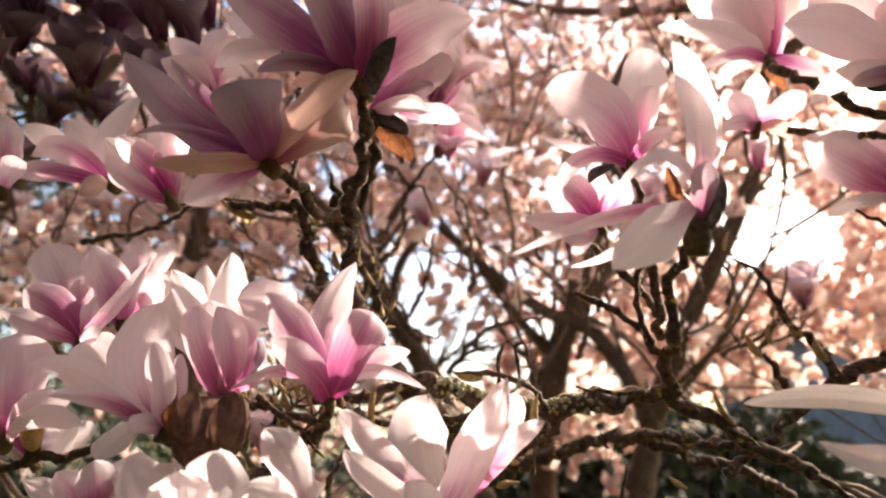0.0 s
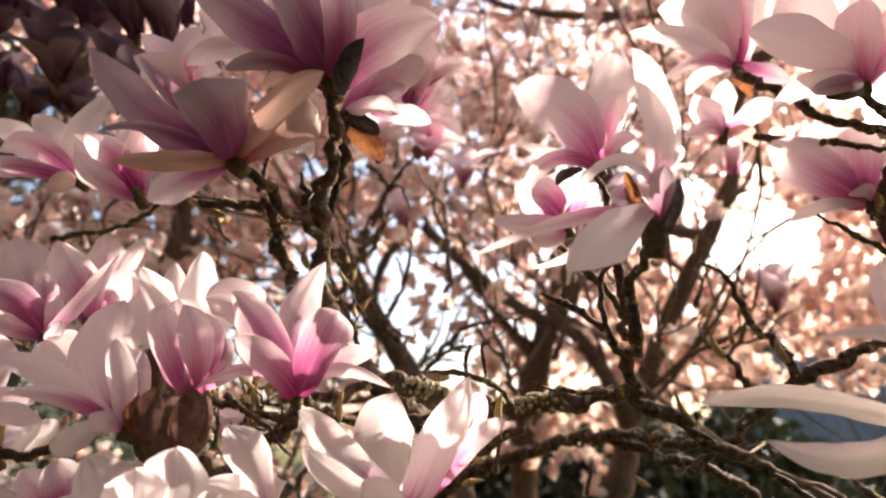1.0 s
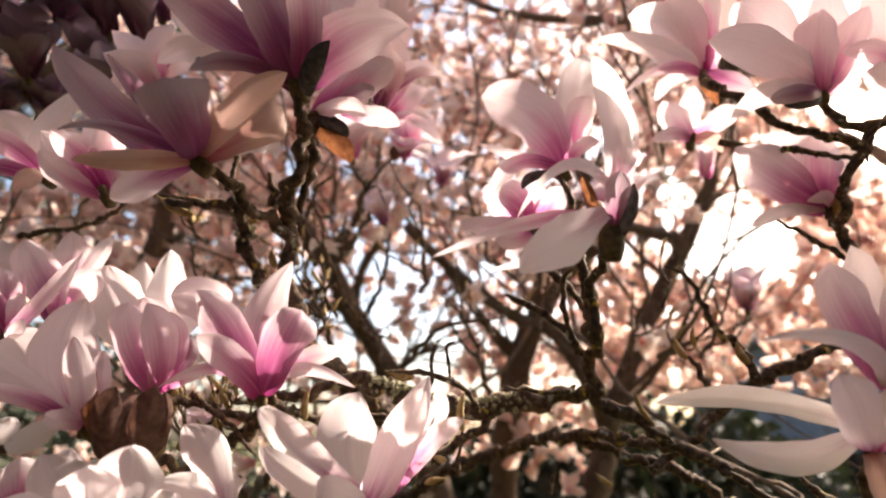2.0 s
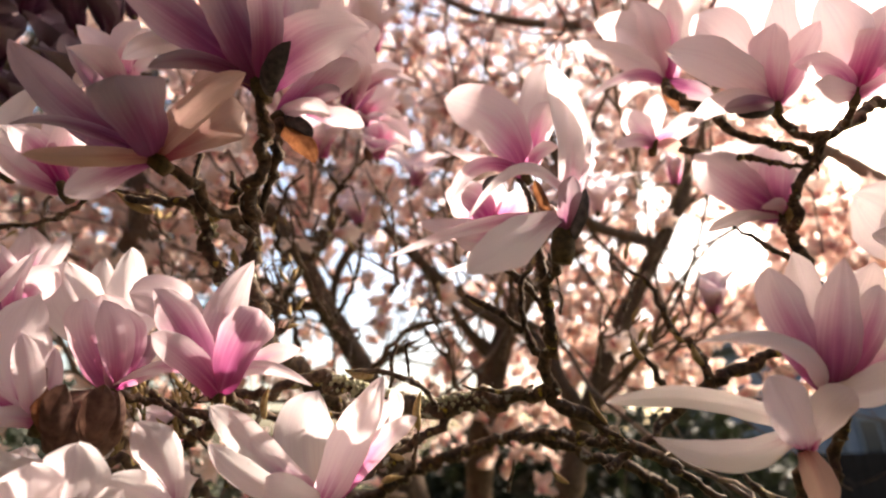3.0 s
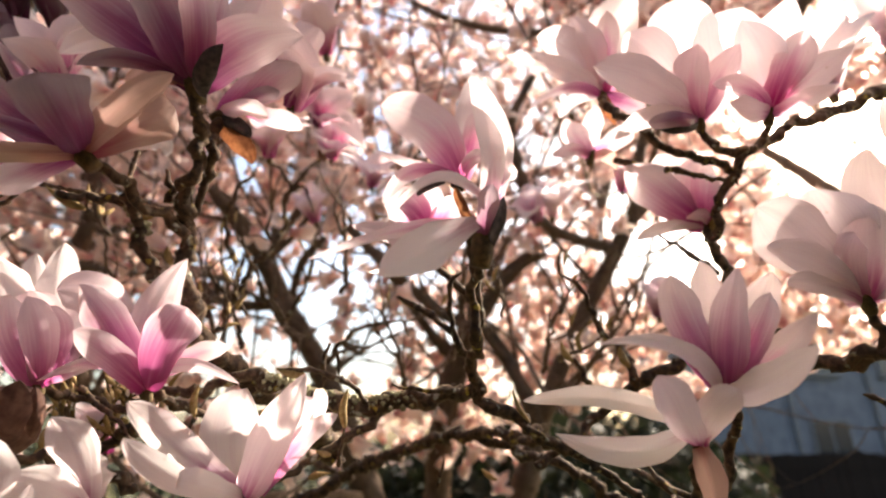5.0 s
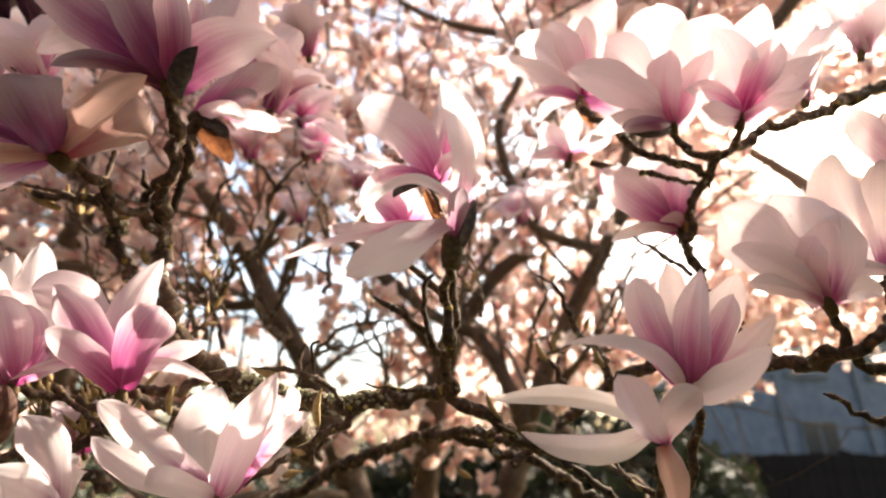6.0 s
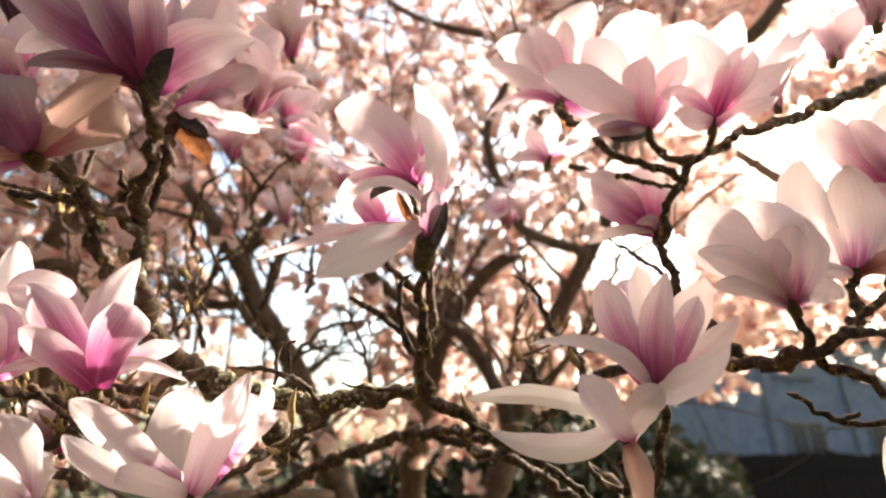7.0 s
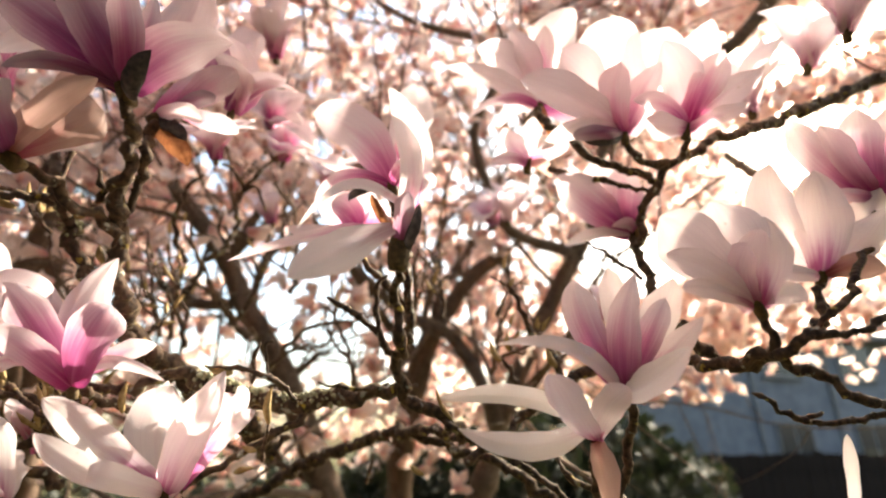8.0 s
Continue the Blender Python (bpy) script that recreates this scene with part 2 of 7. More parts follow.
def tube_geo(points, radii, sides=9, step=0.01, rough=0.12, rng=None, knots=0.0, kink=0.0):
    """A tapered, uneven tube through points (Catmull-Rom)."""
    pts = [np.asarray(p, float) for p in points]
    pts = [2 * pts[0] - pts[1]] + pts + [2 * pts[-1] - pts[-2]]
    rad = [radii[0]] + list(radii) + [radii[-1]]
    line, rr = [], []
    for k in range(1, len(pts) - 2):
        a, b, c, d = pts[k - 1:k + 3]
        n = max(2, min(60, int(np.linalg.norm(c - b) / step)))
        for j in range(n):
            t = j / n
            line.append(0.5 * (2 * b + (c - a) * t + (2 * a - 5 * b + 4 * c - d) * t * t + (3 * b - a - 3 * c + d) * t ** 3))
            rr.append(rad[k] * (1 - t) + rad[k + 1] * t)
    line.append(pts[-2])
    rr.append(rad[-2])
    rng = rng or np.random.RandomState(1)
    if kink:                                            # short straight runs between swollen nodes
        far = np.concatenate(([0.0], np.cumsum([np.linalg.norm(line[k + 1] - line[k]) for k in range(len(line) - 1)])))
        nodes = np.cumsum(rng.uniform(0.006, 0.015, int(far[-1] / 0.008) + 3)) - 0.006
        jog = rng.normal(0, 1, (len(nodes), 3))
        for k in range(len(line)):
            o = np.array([np.interp(far[k], nodes, jog[:, a]) for a in range(3)])
            line[k] = line[k] + o * min(rr[k], 0.006) * kink * min(1.0, far[k] / 0.01, (far[-1] - far[k]) / 0.01)
            near = np.min(np.abs(nodes - far[k]))
            rr[k] *= 0.9 + 0.34 * min(1.0, 0.0028 / rr[k]) * math.exp(-(near / 0.0014) ** 2)
    verts, faces = [], []
    ref = unit(np.cross(line[1] - line[0], (0.31, 0.17, 0.93)))
    off = rng.uniform(0, 50, 3)
    for k, p in enumerate(line):
        d = unit(line[min(k + 1, len(line) - 1)] - line[max(k - 1, 0)])
        ref = unit(ref - d * np.dot(ref, d))
        bi = np.cross(d, ref)
        ring = 1 + knots * max(0.0, noise.noise(Vector(p * 55 + off))) * 1.6
        for i in range(sides):
            a = 2 * math.pi * i / sides
            o = math.cos(a) * ref + math.sin(a) * bi
            q = p + o * rr[k] * ring
            h = noise.noise(Vector(q * (0.55 / max(rr[k], 0.002)) + off))
            verts.append(q + o * rr[k] * rough * 2 * h)
    m = sides
    for k in range(len(line) - 1):
        for i in range(m):
            faces.append((k * m + i, k * m + (i + 1) % m, (k + 1) * m + (i + 1) % m, (k + 1) * m + i))
    verts.append(line[0])
    verts.append(line[-1])
    a, b = len(verts) - 2, len(verts) - 1
    last = (len(line) - 1) * m
    for i in range(m):
        faces.append((a, (i + 1) % m, i))
        faces.append((b, last + i, last + (i + 1) % m))
    return verts, faces


def branch(name, points, radii, mat, parent, seed=1, rough=0.14, knots=0.35, label="", sides=10, step=0.006, spur_gap=0.038):
    base = np.asarray(parent.location, float)
    rng = np.random.RandomState(seed)
    line = [np.asarray(p, float) - base for p in points]
    if spur_gap != 0.0 or step < 0.01:
        radii = [r * 0.84 for r in radii]
        v, f = tube_geo(line, radii, sides, 0.0026, rough, rng, knots * 0.5, 0.55)
    else:
        v, f = tube_geo(line, radii, sides, step, rough, rng, knots)
    for k in range(len(line) - 1):                      # short spurs and old leaf scars
        a, b = line[k], line[k + 1]
        for j in range(int(np.linalg.norm(b - a) / spur_gap) if spur_gap else 0):
            s = rng.rand()
            p, r = a + (b - a) * s, radii[k] * (1 - s) + radii[k + 1] * s
            d = unit(b - a)
            w = rng.normal(0, 1, 3)
            w = unit(unit(w - d * np.dot(w, d)) + d * rng.uniform(-0.2, 0.8))
            ln = r * rng.uniform(1.1, 1.6)
            sv, sf = tube_geo([p, p + w * ln * 0.6, p + w * ln + d * r * 0.3], [r * 0.45, r * rng.uniform(0.26, 0.4), r * 0.18], 6, 0.003, 0.25, rng, 0.5)
            o = len(v)
            v.extend(sv)
            f.extend(tuple(i + o for i in q) for q in sf)
    return mesh_part(name, v, f, mat, parent, label)


def bud(parent, at, tip, radius, mat, name="bud", label=""):
    """A pointed, slightly bent bud with overlapping scales, from at to tip."""
    base = np.asarray(parent.location, float)
    a, b = np.asarray(at, float) - base, np.asarray(tip, float) - base
    d = b - a
    side = unit(np.cross(d, (0.2, 0.5, 0.8)))
    prof = ((0.0, 0.35), (0.12, 0.75), (0.3, 1.0), (0.45, 0.98), (0.5, 0.86), (0.65, 0.72), (0.82, 0.42), (0.94, 0.2), (1.0, 0.06))
    line = [a + d * s + side * (np.linalg.norm(d) * 0.10 * math.sin(s * 3.0)) for s, _ in prof]
    verts, faces = [], []
    m = 9
    dd = unit(d)
    bi = np.cross(dd, side)
    for k, p in enumerate(line):
        for i in range(m):
            an = 2 * math.pi * i / m
            verts.append(p + (math.cos(an) * side + math.sin(an) * bi) * radius * prof[k][1] * (1 + 0.10 * math.cos(an * 2 + k)))
    for k in range(len(line) - 1):
        for i in range(m):
            faces.append((k * m + i, k * m + (i + 1) % m, (k + 1) * m + (i + 1) % m, (k + 1) * m + i))
    faces.append(tuple(range(m))[::-1])
    faces.append(tuple(range((len(line) - 1) * m, len(line) * m)))
    return mesh_part(name, verts, faces, mat, parent, label)


def lichen(parent, points, seed, count, size=0.0016):
    """Crusty grey-green lichen frills scattered along the upper side of a branch."""
    rng = np.random.RandomState(seed)
    base = np.asarray(parent.location, float)
    vs, fs = [], []
    for k in range(count):
        j = rng.randint(0, len(points) - 1)
        a, b = np.asarray(points[j]), np.asarray(points[j + 1])
        d = unit(b - a)
        out = rng.normal(0, 1, 3) + np.array((0, 0, 1.3))
        out = unit(out - d * np.dot(out, d))
        p = a + (b - a) * rng.rand() + out * rng.uniform(0.0062, 0.0078) - base
        r = size * rng.uniform(0.5, 1.5)
        o = len(vs)
        e1 = unit(np.cross(out, d))
        for h, w in ((-0.6, 1.0), (0.7, 1.15), (1.3, 0.5)):
            for i in range(5):
                an = i * 1.2566 + rng.uniform(-0.3, 0.3)
                vs.append(p + out * r * h + (e1 * math.cos(an) + d * math.sin(an)) * r * w * rng.uniform(0.7, 1.2))
        for q in range(2):
            for i in range(5):
                fs.append((o + q * 5 + i, o + q * 5 + (i + 1) % 5, o + q * 5 + 5 + (i + 1) % 5, o + q * 5 + 5 + i))
        fs.append(tuple(o + 10 + i for i in range(5)))
    tagged(mesh_part("lichen", vs, fs, LICHEN, parent, "crusty grey-green lichen"), kind="stuff")


def flower_geo(axis, size, spread, count, rng, nu=3, nv=5, lush=1.0):
    """Petals of one small flower with its foot at the origin."""
    axis = unit(axis)
    e1 = unit(np.cross(axis, (0.3, 0.9, 0.2)))
    e2 = np.cross(axis, e1)
    out = []
    for k in range(count):
        a = 2 * math.pi * (k + rng.uniform(-0.3, 0.3)) / count * (2 if count > 6 else 1)
        o = math.cos(a) * e1 + math.sin(a) * e2
        sp = spread * rng.uniform(0.5, 1.35)
        L = size * rng.uniform(0.8, 1.1)
        tip = L * (axis * math.cos(sp) + o * math.sin(sp))
        mid = L * 0.5 * (axis * math.cos(sp * 0.55) + o * math.sin(sp * 0.55)) * 1.02
        face = unit(axis * math.sin(sp) - o * math.cos(sp))
        out.append(petal_geo(mid, tip, size * rng.uniform(0.42, 0.6) * lush, face, rng.uniform(0.4, 1.0), 0.62, 0.06, 0.0, rng, nu, nv))
    return out


def blossom(place, axis, size, spread, mat, seed, count=8, label="pink and white magnolia flower on a bare twig"):
    """A flower whose petals open evenly round its axis."""
    rng = np.random.RandomState(seed)
    f = thing("magnolia_flower", place, label, "flower", "magnolia flowers")
    for v, fa, uv in flower_geo(axis, size, spread, count, rng, 6, 10):
        mesh_part("petal", v, fa, mat, f, "", uv)
    calyx(f, axis, size * 0.13)
    return f


def calyx(f, axis, r):
    """The green-brown foot of a flower, below its petals."""
    ax = unit(axis)
    p0, p1 = -ax * r * 0.8, ax * r * 0.7
    v, fa = tube_geo([p0, p0 * 0.4, p1], [r * 0.30, r * 0.42, r * 0.32], 8, 0.004, 0.1)
    mesh_part("calyx", v, fa, CALYX, f)


def bract(f, mid, tip, width, face, mat, cup=0.9, label="fuzzy dark bud scale", start=(0, 0, 0)):
    v, fa, uv = petal_geo(mid, tip, width, face, cup, 0.45, 0.03, 0.0, np.random.RandomState(3), 12, 12)
    v = [q + np.asarray(start, float) for q in v]
    mesh_part("bract", v, fa, mat, f, label, uv)


def husk_body(f, tip, radius):
    """The blunt, lumpy bud that the papery scales enclose."""
    tip = np.asarray(tip, float)
    d = unit(tip)
    side = unit(np.cross(d, (0.1, 0.9, 0.2)))
    bi = np.cross(d, side)
    verts, faces, m = [], [], 16
    prof = ((0.0, 0.42), (0.08, 0.7), (0.22, 0.92), (0.42, 1.0), (0.62, 1.0), (0.80, 0.95), (0.91, 0.80), (0.97, 0.55), (1.0, 0.2))
    for s, w in prof:
        for i in range(m):
            an = 2 * math.pi * i / m
            k = radius * w * (1 + 0.035 * math.cos(3 * an + 2 * s) + 0.012 * math.sin(7 * an + 9 * s))
            verts.append(tip * s + (math.cos(an) * side + math.sin(an) * bi) * k + d * (0.05 * radius * math.cos(3 * an)))
    for k in range(len(prof) - 1):
        for i in range(m):
            faces.append((k * m + i, k * m + (i + 1) % m, (k + 1) * m + (i + 1) % m, (k + 1) * m + i))
    faces.append(tuple(range(m))[::-1])
    faces.append(tuple(range((len(prof) - 1) * m, len(prof) * m)))
    mesh_part("bud_body", verts, faces, HUSK, f, "dark brown downy bud")


def stamens(f, mid, tip, r):
    """The cone of stamens at the heart of an open flower."""
    mid, tip = np.asarray(mid), np.asarray(tip)
    v, fa = tube_geo([mid * 0.6, mid, tip * 0.85, tip], [r, r * 1.1, r * 0.7, r * 0.2], 10, 0.002, 0.3, None, 0.5)
    mesh_part("stamen_cone", v, fa, CONE, f, "rust-red cone of stamens")


def spray(name_label, start, way, length, radius, seed, buds=5, mat=None):
    """A forking, knobbly twig with buds at its ends: a thing of its own."""
    rng = np.random.RandomState(seed)
    e = thing("magnolia_twig", start, name_label, "twig", "magnolia twigs")
    def grow(p, d, ln, r, level):
        pts, q, w = [p], np.array(p, float), unit(d)
        n = 4
        for k in range(n):
            w = unit(w + rng.normal(0, 0.20, 3) + np.array((0, 0, 0.10)))
            q = q + w * ln / n
            pts.append(q)
        v, f = tube_geo(pts, [r * (1 - 0.13 * k) for k in range(n + 1)], 7, 0.004, 0.2, rng, 0.5, 0.6)
        mesh_part("stem", v, f, mat or BARK, e)
        if level == 0:
            if rng.rand() < (0.75 if mat is GOLDEN else 0.3):
                bud(e, np.asarray(e.location) + q - w * 0.002, np.asarray(e.location) + q + w * rng.uniform(0.014, 0.026), max(r * 1.1, 0.0028), BUD)
            return
        for k in range(2):
            grow(pts[rng.randint(1, n)], unit(w + rng.normal(0, 0.75, 3)), ln * rng.uniform(0.4, 0.65), r * 0.62, level - 1)
        grow(q, w, ln * 0.6, r * 0.6, level - 1)
    grow((0, 0, 0), way, length, radius, 2)
    return e


# ---- ground, hedge, fence and house far behind the tree ----
def grid_sheet(name, size, n, mat, label, category):
    vs, fs = [], []
    for j in range(n + 1):
        for i in range(n + 1):
            x, y = ((i / n * 2 - 1) ** 3 * size, (j / n * 2 - 1) ** 3 * size)
            vs.append((x, y, 0.05 * noise.noise(Vector((x * 0.35, y * 0.35, 0)))))
    for j in range(n):
        for i in range(n):
            fs.append((j * (n + 1) + i, j * (n + 1) + i + 1, (j + 1) * (n + 1) + i + 1, (j + 1) * (n + 1) + i))
    me = bpy.data.meshes.new(name)
    me.from_pydata(vs, [], fs)
    me.materials.append(mat)
    return tagged(new(name, me), label, category, "", "structure")


grid_sheet("ground", 1500.0, 60, GRASS, "dull green lawn under the magnolia tree", "ground")


def box_geo(x0, y0, z0, x1, y1, z1):
    v = [(x, y, z) for z in (z0, z1) for y in (y0, y1) for x in (x0, x1)]
    return v, [(0, 2, 3, 1), (4, 5, 7, 6), (0, 1, 5, 4), (1, 3, 7, 5), (3, 2, 6, 7), (2, 0, 4, 6)]


# a dark board fence, a rendered house and shrubs, seen low through the branches
def board_fence(x0, x1, y, height):
    f = thing("board_fence", (x0, y, 0), "dark weathered board fence along the garden edge", "fence")
    n = int((x1 - x0) / 0.16)
    rnd = random.Random(4)
    shared = None
    for k in range(n):
        if shared is None:
            v, fa = box_geo(0, 0, 0, 0.148, 0.022, height)
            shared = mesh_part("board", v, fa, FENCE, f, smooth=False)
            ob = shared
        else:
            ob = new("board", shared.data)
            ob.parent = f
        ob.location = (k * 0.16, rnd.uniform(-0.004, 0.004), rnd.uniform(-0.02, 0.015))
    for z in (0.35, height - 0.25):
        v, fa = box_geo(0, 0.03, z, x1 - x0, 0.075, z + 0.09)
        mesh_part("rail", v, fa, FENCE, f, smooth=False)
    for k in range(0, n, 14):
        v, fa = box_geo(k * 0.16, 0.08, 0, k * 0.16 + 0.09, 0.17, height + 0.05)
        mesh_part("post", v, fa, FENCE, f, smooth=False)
    return f


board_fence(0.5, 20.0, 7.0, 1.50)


def house(x, y, w, d, h):
    e = thing("house", (x, y, 0), "grey rendered house with dark window frames", "house")
    v, fa = box_geo(0, 0, 0, w, d, h)
    mesh_part("wall", v, fa, RENDERED, e, smooth=False)
    rv = [(-0.4, -0.5, h), (w + 0.4, -0.5, h), (w + 0.4, d + 0.5, h), (-0.4, d + 0.5, h), (-0.4, d / 2, h + 2.2), (w + 0.4, d / 2, h + 2.2)]
    rv += [(a, b, c + 0.18) for a, b, c in rv]
    rf = [(0, 1, 2, 3), (6, 7, 11, 10), (8, 9, 10, 11), (0, 6, 7, 1), (2, 8, 9, 3), (0, 3, 9, 6), (1, 7, 8, 2), (6, 10, 9), (7, 8, 11)]
    mesh_part("roof", rv, rf, ROOF, e, smooth=False)
    for k in range(int(w / 2.6)):
        for z in (0.9, 3.5):
            x0 = 0.7 + k * 2.6
            win = mesh_part("window", *box_geo(x0, -0.05, z, x0 + 1.2, 0.02, z + 1.4), FRAME_DARK, e, smooth=False)
            mesh_part("pane", *box_geo(x0 + 0.08, -0.065, z + 0.08, x0 + 0.56, -0.045, z + 1.32), GLASS_M, win, smooth=False)
            mesh_part("pane", *box_geo(x0 + 0.64, -0.065, z + 0.08, x0 + 1.12, -0.045, z + 1.32), GLASS_M, win, smooth=False)
            mesh_part("sill", *box_geo(x0 - 0.05, -0.14, z - 0.06, x0 + 1.25, 0.0, z), FRAME_DARK, win, smooth=False)
    for k in range(int(w / 2.6) + 1):
        x0 = 0.2 + k * 2.6
        mesh_part("downpipe", *box_geo(x0, -0.10, 0.0, x0 + 0.09, -0.003, h), FRAME_DARK, e, smooth=False)
    return e


house(11.2, 13.0, 14.0, 8.0, 4.6)


def shrub(x, y, h, r, seed, leaf=1.0, low=0.0, name="shrub", label="dark evergreen shrub in shade"):
    """A dense dark shrub of many small leaves."""
    e = thing(name, (x, y, 0), label, name.split("_")[-1])
    rng = np.random.RandomState(seed)
    v, f = tube_geo([(0, 0, 0), (0.05, 0, h * 0.4), (0, 0.05, h * 0.8)], [0.06, 0.045, 0.02], 7, 0.1)
    mesh_part("stem", v, f, TRUNK, e)
    vs, fs = [], []
    for k in range(5200):
        a, b, c = rng.normal(0, 1, 3)
        q = unit((a, b, c)) * rng.uniform(0.55, 1.0) ** 0.5
        q *= 1 + 0.35 * noise.noise(Vector(q * 2.2) + Vector((seed, 0, 0)))
        p = np.array((q[0] * r, q[1] * r, low + (h - low) * (0.5 + q[2] * 0.52)))
        if p[2] < 0.03:
            continue
        d, s = unit(rng.normal(0, 1, 3)), unit(rng.normal(0, 1, 3))
        L = rng.uniform(0.05, 0.10) * leaf
        i = len(vs)
        vs += [p, p + d * L * 0.5 + s * L * 0.3, p + d * L, p + d * L * 0.5 - s * L * 0.3]
        fs.append((i, i + 1, i + 2, i + 3))
    tagged(mesh_part("crown", vs, fs, LEAF, e), kind="stuff")
    return e


for k, (x, y, h, r) in enumerate(((0.5, 3.5, 1.62, 0.7), (1.3, 3.6, 1.78, 0.8), (2.05, 3.7, 1.86, 0.7), (2.9, 4.8, 1.62, 0.9), (1.0, 5.6, 1.5, 1.0), (2.6, 6.0, 1.55, 1.0), (-0.9, 7.6, 1.5, 1.3), (-3.0, 7.0, 1.6, 1.4), (-4.6, 5.6, 2.2, 1.5))):
    shrub(x, y, h, r, k + 3, 1.5)

# dark trees added at upper left to hide bright sky
shrub(-5.2, 6.6, 8.5, 2.6, 21, 3.4, 1.2, "evergreen_tree", "tall dark tree added behind the magnolias to hide sky")
shrub(-8.6, 7.4, 9.0, 2.8, 22, 3.4, 1.0, "evergreen_tree", "tall dark tree added behind the magnolias to hide sky")
# unseen evergreens added round the viewer to block sky light on the near flowers
for k, (x, y, h, r) in enumerate(((-1.7, -0.3, 2.9, 0.8), (0.7, -1.8, 3.0, 0.8), (1.75, -0.35, 2.9, 0.8), (-4.6, -1.2, 6.0, 1.9), (-1.5, -3.3, 5.6, 1.7), (-3.3, 0.75, 5.4, 1.0), (2.7, -1.7, 4.4, 1.2))):
    shrub(x, y, h, r, 31 + k, 1.6 if h < 4 else 3.4, 0.2, "evergreen_shrub", "unseen dark shrub added to block sky light")


f = thing('magnolia_flower', (-0.0976, 0.4541, 1.6354), 'pink magnolia flower with white-tipped petals spread like a star', 'flower', 'magnolia flowers')
petal(f, ROSE, (-0.0030, -0.0017, 0.0605), (0.0176, -0.0159, 0.1193), 0.0479, (0.3339, -0.9218, -0.1968), 0.6, 0.45, 0.05, 0.0, 131, claw=0.5, point=1.25)
petal(f, ROSE, (-0.0491, -0.0048, 0.0664), (-0.0877, -0.0136, 0.0848), 0.0426, (0.4113, -0.8888, -0.2020), 0.5, 0.6, 0.05, 0.0, 148, claw=0.4, point=2.6)
petal(f, VIVID, (-0.0193, -0.0389, 0.0494), (-0.0494, -0.0530, 0.0794), 0.0365, (0.3886, -0.9024, -0.1861), -0.7, 0.55, 0.05, 0.0, 165, claw=0.45, point=1.9)
petal(f, VIVID, (0.0272, -0.0535, 0.0336), (0.0449, -0.0667, 0.0629), 0.0445, (0.3135, -0.9352, -0.1646), -0.85, 0.6, 0.05, 0.0, 182, claw=0.4, point=2.6)
petal(f, ROSE, (-0.0094, -0.0564, 0.0226), (-0.0339, -0.0759, 0.0375), 0.0269, (0.3874, -0.9116, -0.1374), -0.6, 0.55, 0.05, 0.0, 199, claw=0.45, point=1.9)
petal(f, ROSE, (-0.0376, 0.0217, 0.0091), (-0.0761, 0.0205, -0.0056), 0.0124, (0.4158, -0.9017, -0.1185), -0.5, 0.45, 0.05, 0.0, 216, claw=0.5, point=1.25, start=(-0.0065, -0.0359, 0.0109))
petal(f, PINK, (0.0273, -0.0087, 0.0153), (0.0574, -0.0145, 0.0227), 0.0197, (0.2666, -0.9526, -0.1463), 0.5, 0.55, 0.05, 0.0, 233, claw=0.45, point=1.9, start=(0.0126, -0.0070, 0.0148))
petal(f, PINK, (0.0343, -0.0268, 0.0187), (0.0842, -0.0318, 0.0050), 0.0123, (0.2846, -0.9504, -0.1256), -0.6, 0.55, 0.05, 0.0, 250, claw=0.45, point=1.9)
calyx(f, (0.0451, -0.4775, 0.8775), 0.0126)
f = thing('magnolia_flower', (-0.1999, 0.4783, 1.6407), 'half-open pink magnolia flower, cup-shaped', 'flower', 'magnolia flowers')
petal(f, ROSE, (-0.0152, -0.0017, 0.0496), (-0.0250, -0.0096, 0.0863), 0.0477, (0.4915, -0.8553, -0.1641), 0.6, 0.6, 0.05, 0.0, 262, claw=0.4, point=2.6)
petal(f, VIVID, (-0.0056, -0.0458, 0.0360), (-0.0081, -0.0594, 0.0715), 0.0381, (0.5144, -0.8440, -0.1522), -0.9, 0.55, 0.05, 0.0, 279, claw=0.45, point=1.9)
petal(f, VIVID, (0.0231, -0.0587, 0.0341), (0.0115, -0.0707, 0.0679), 0.0326, (0.4840, -0.8610, -0.1563), -0.9, 0.55, 0.05, 0.0, 296, claw=0.45, point=1.9)
petal(f, VIVID, (0.0260, -0.0330, 0.0367), (0.0158, -0.0485, 0.0653), 0.0284, (0.4593, -0.8747, -0.1549), -0.8, 0.55, 0.05, 0.0, 313, claw=0.45, point=1.9)
petal(f, DEEP_SHADE, (0.0261, -0.0143, 0.0301), (0.0305, -0.0212, 0.0467), 0.0204, (0.4461, -0.8842, -0.1384), -0.7, 0.55, 0.05, 0.0, 330, claw=0.45, point=1.9)
petal(f, PINK, (0.0338, -0.0174, 0.0084), (0.0645, -0.0343, 0.0164), 0.0118, (0.4390, -0.8928, -0.1005), -0.6, 0.45, 0.05, 0.0, 347, claw=0.5, point=1.25)
calyx(f, (0.1378, -0.4013, 0.9055), 0.0140)
f = thing('magnolia_flower', (-0.2181, 0.5072, 1.6747), 'pale white magnolia flower with a blush of pink', 'flower', 'magnolia flowers')
petal(f, WHITE, (-0.0382, -0.0168, 0.0444), (-0.0507, -0.0326, 0.0858), 0.0583, (0.4598, -0.8628, -0.2100), 0.6, 0.6, 0.05, 0.0, 3144, claw=0.4, point=2.6)
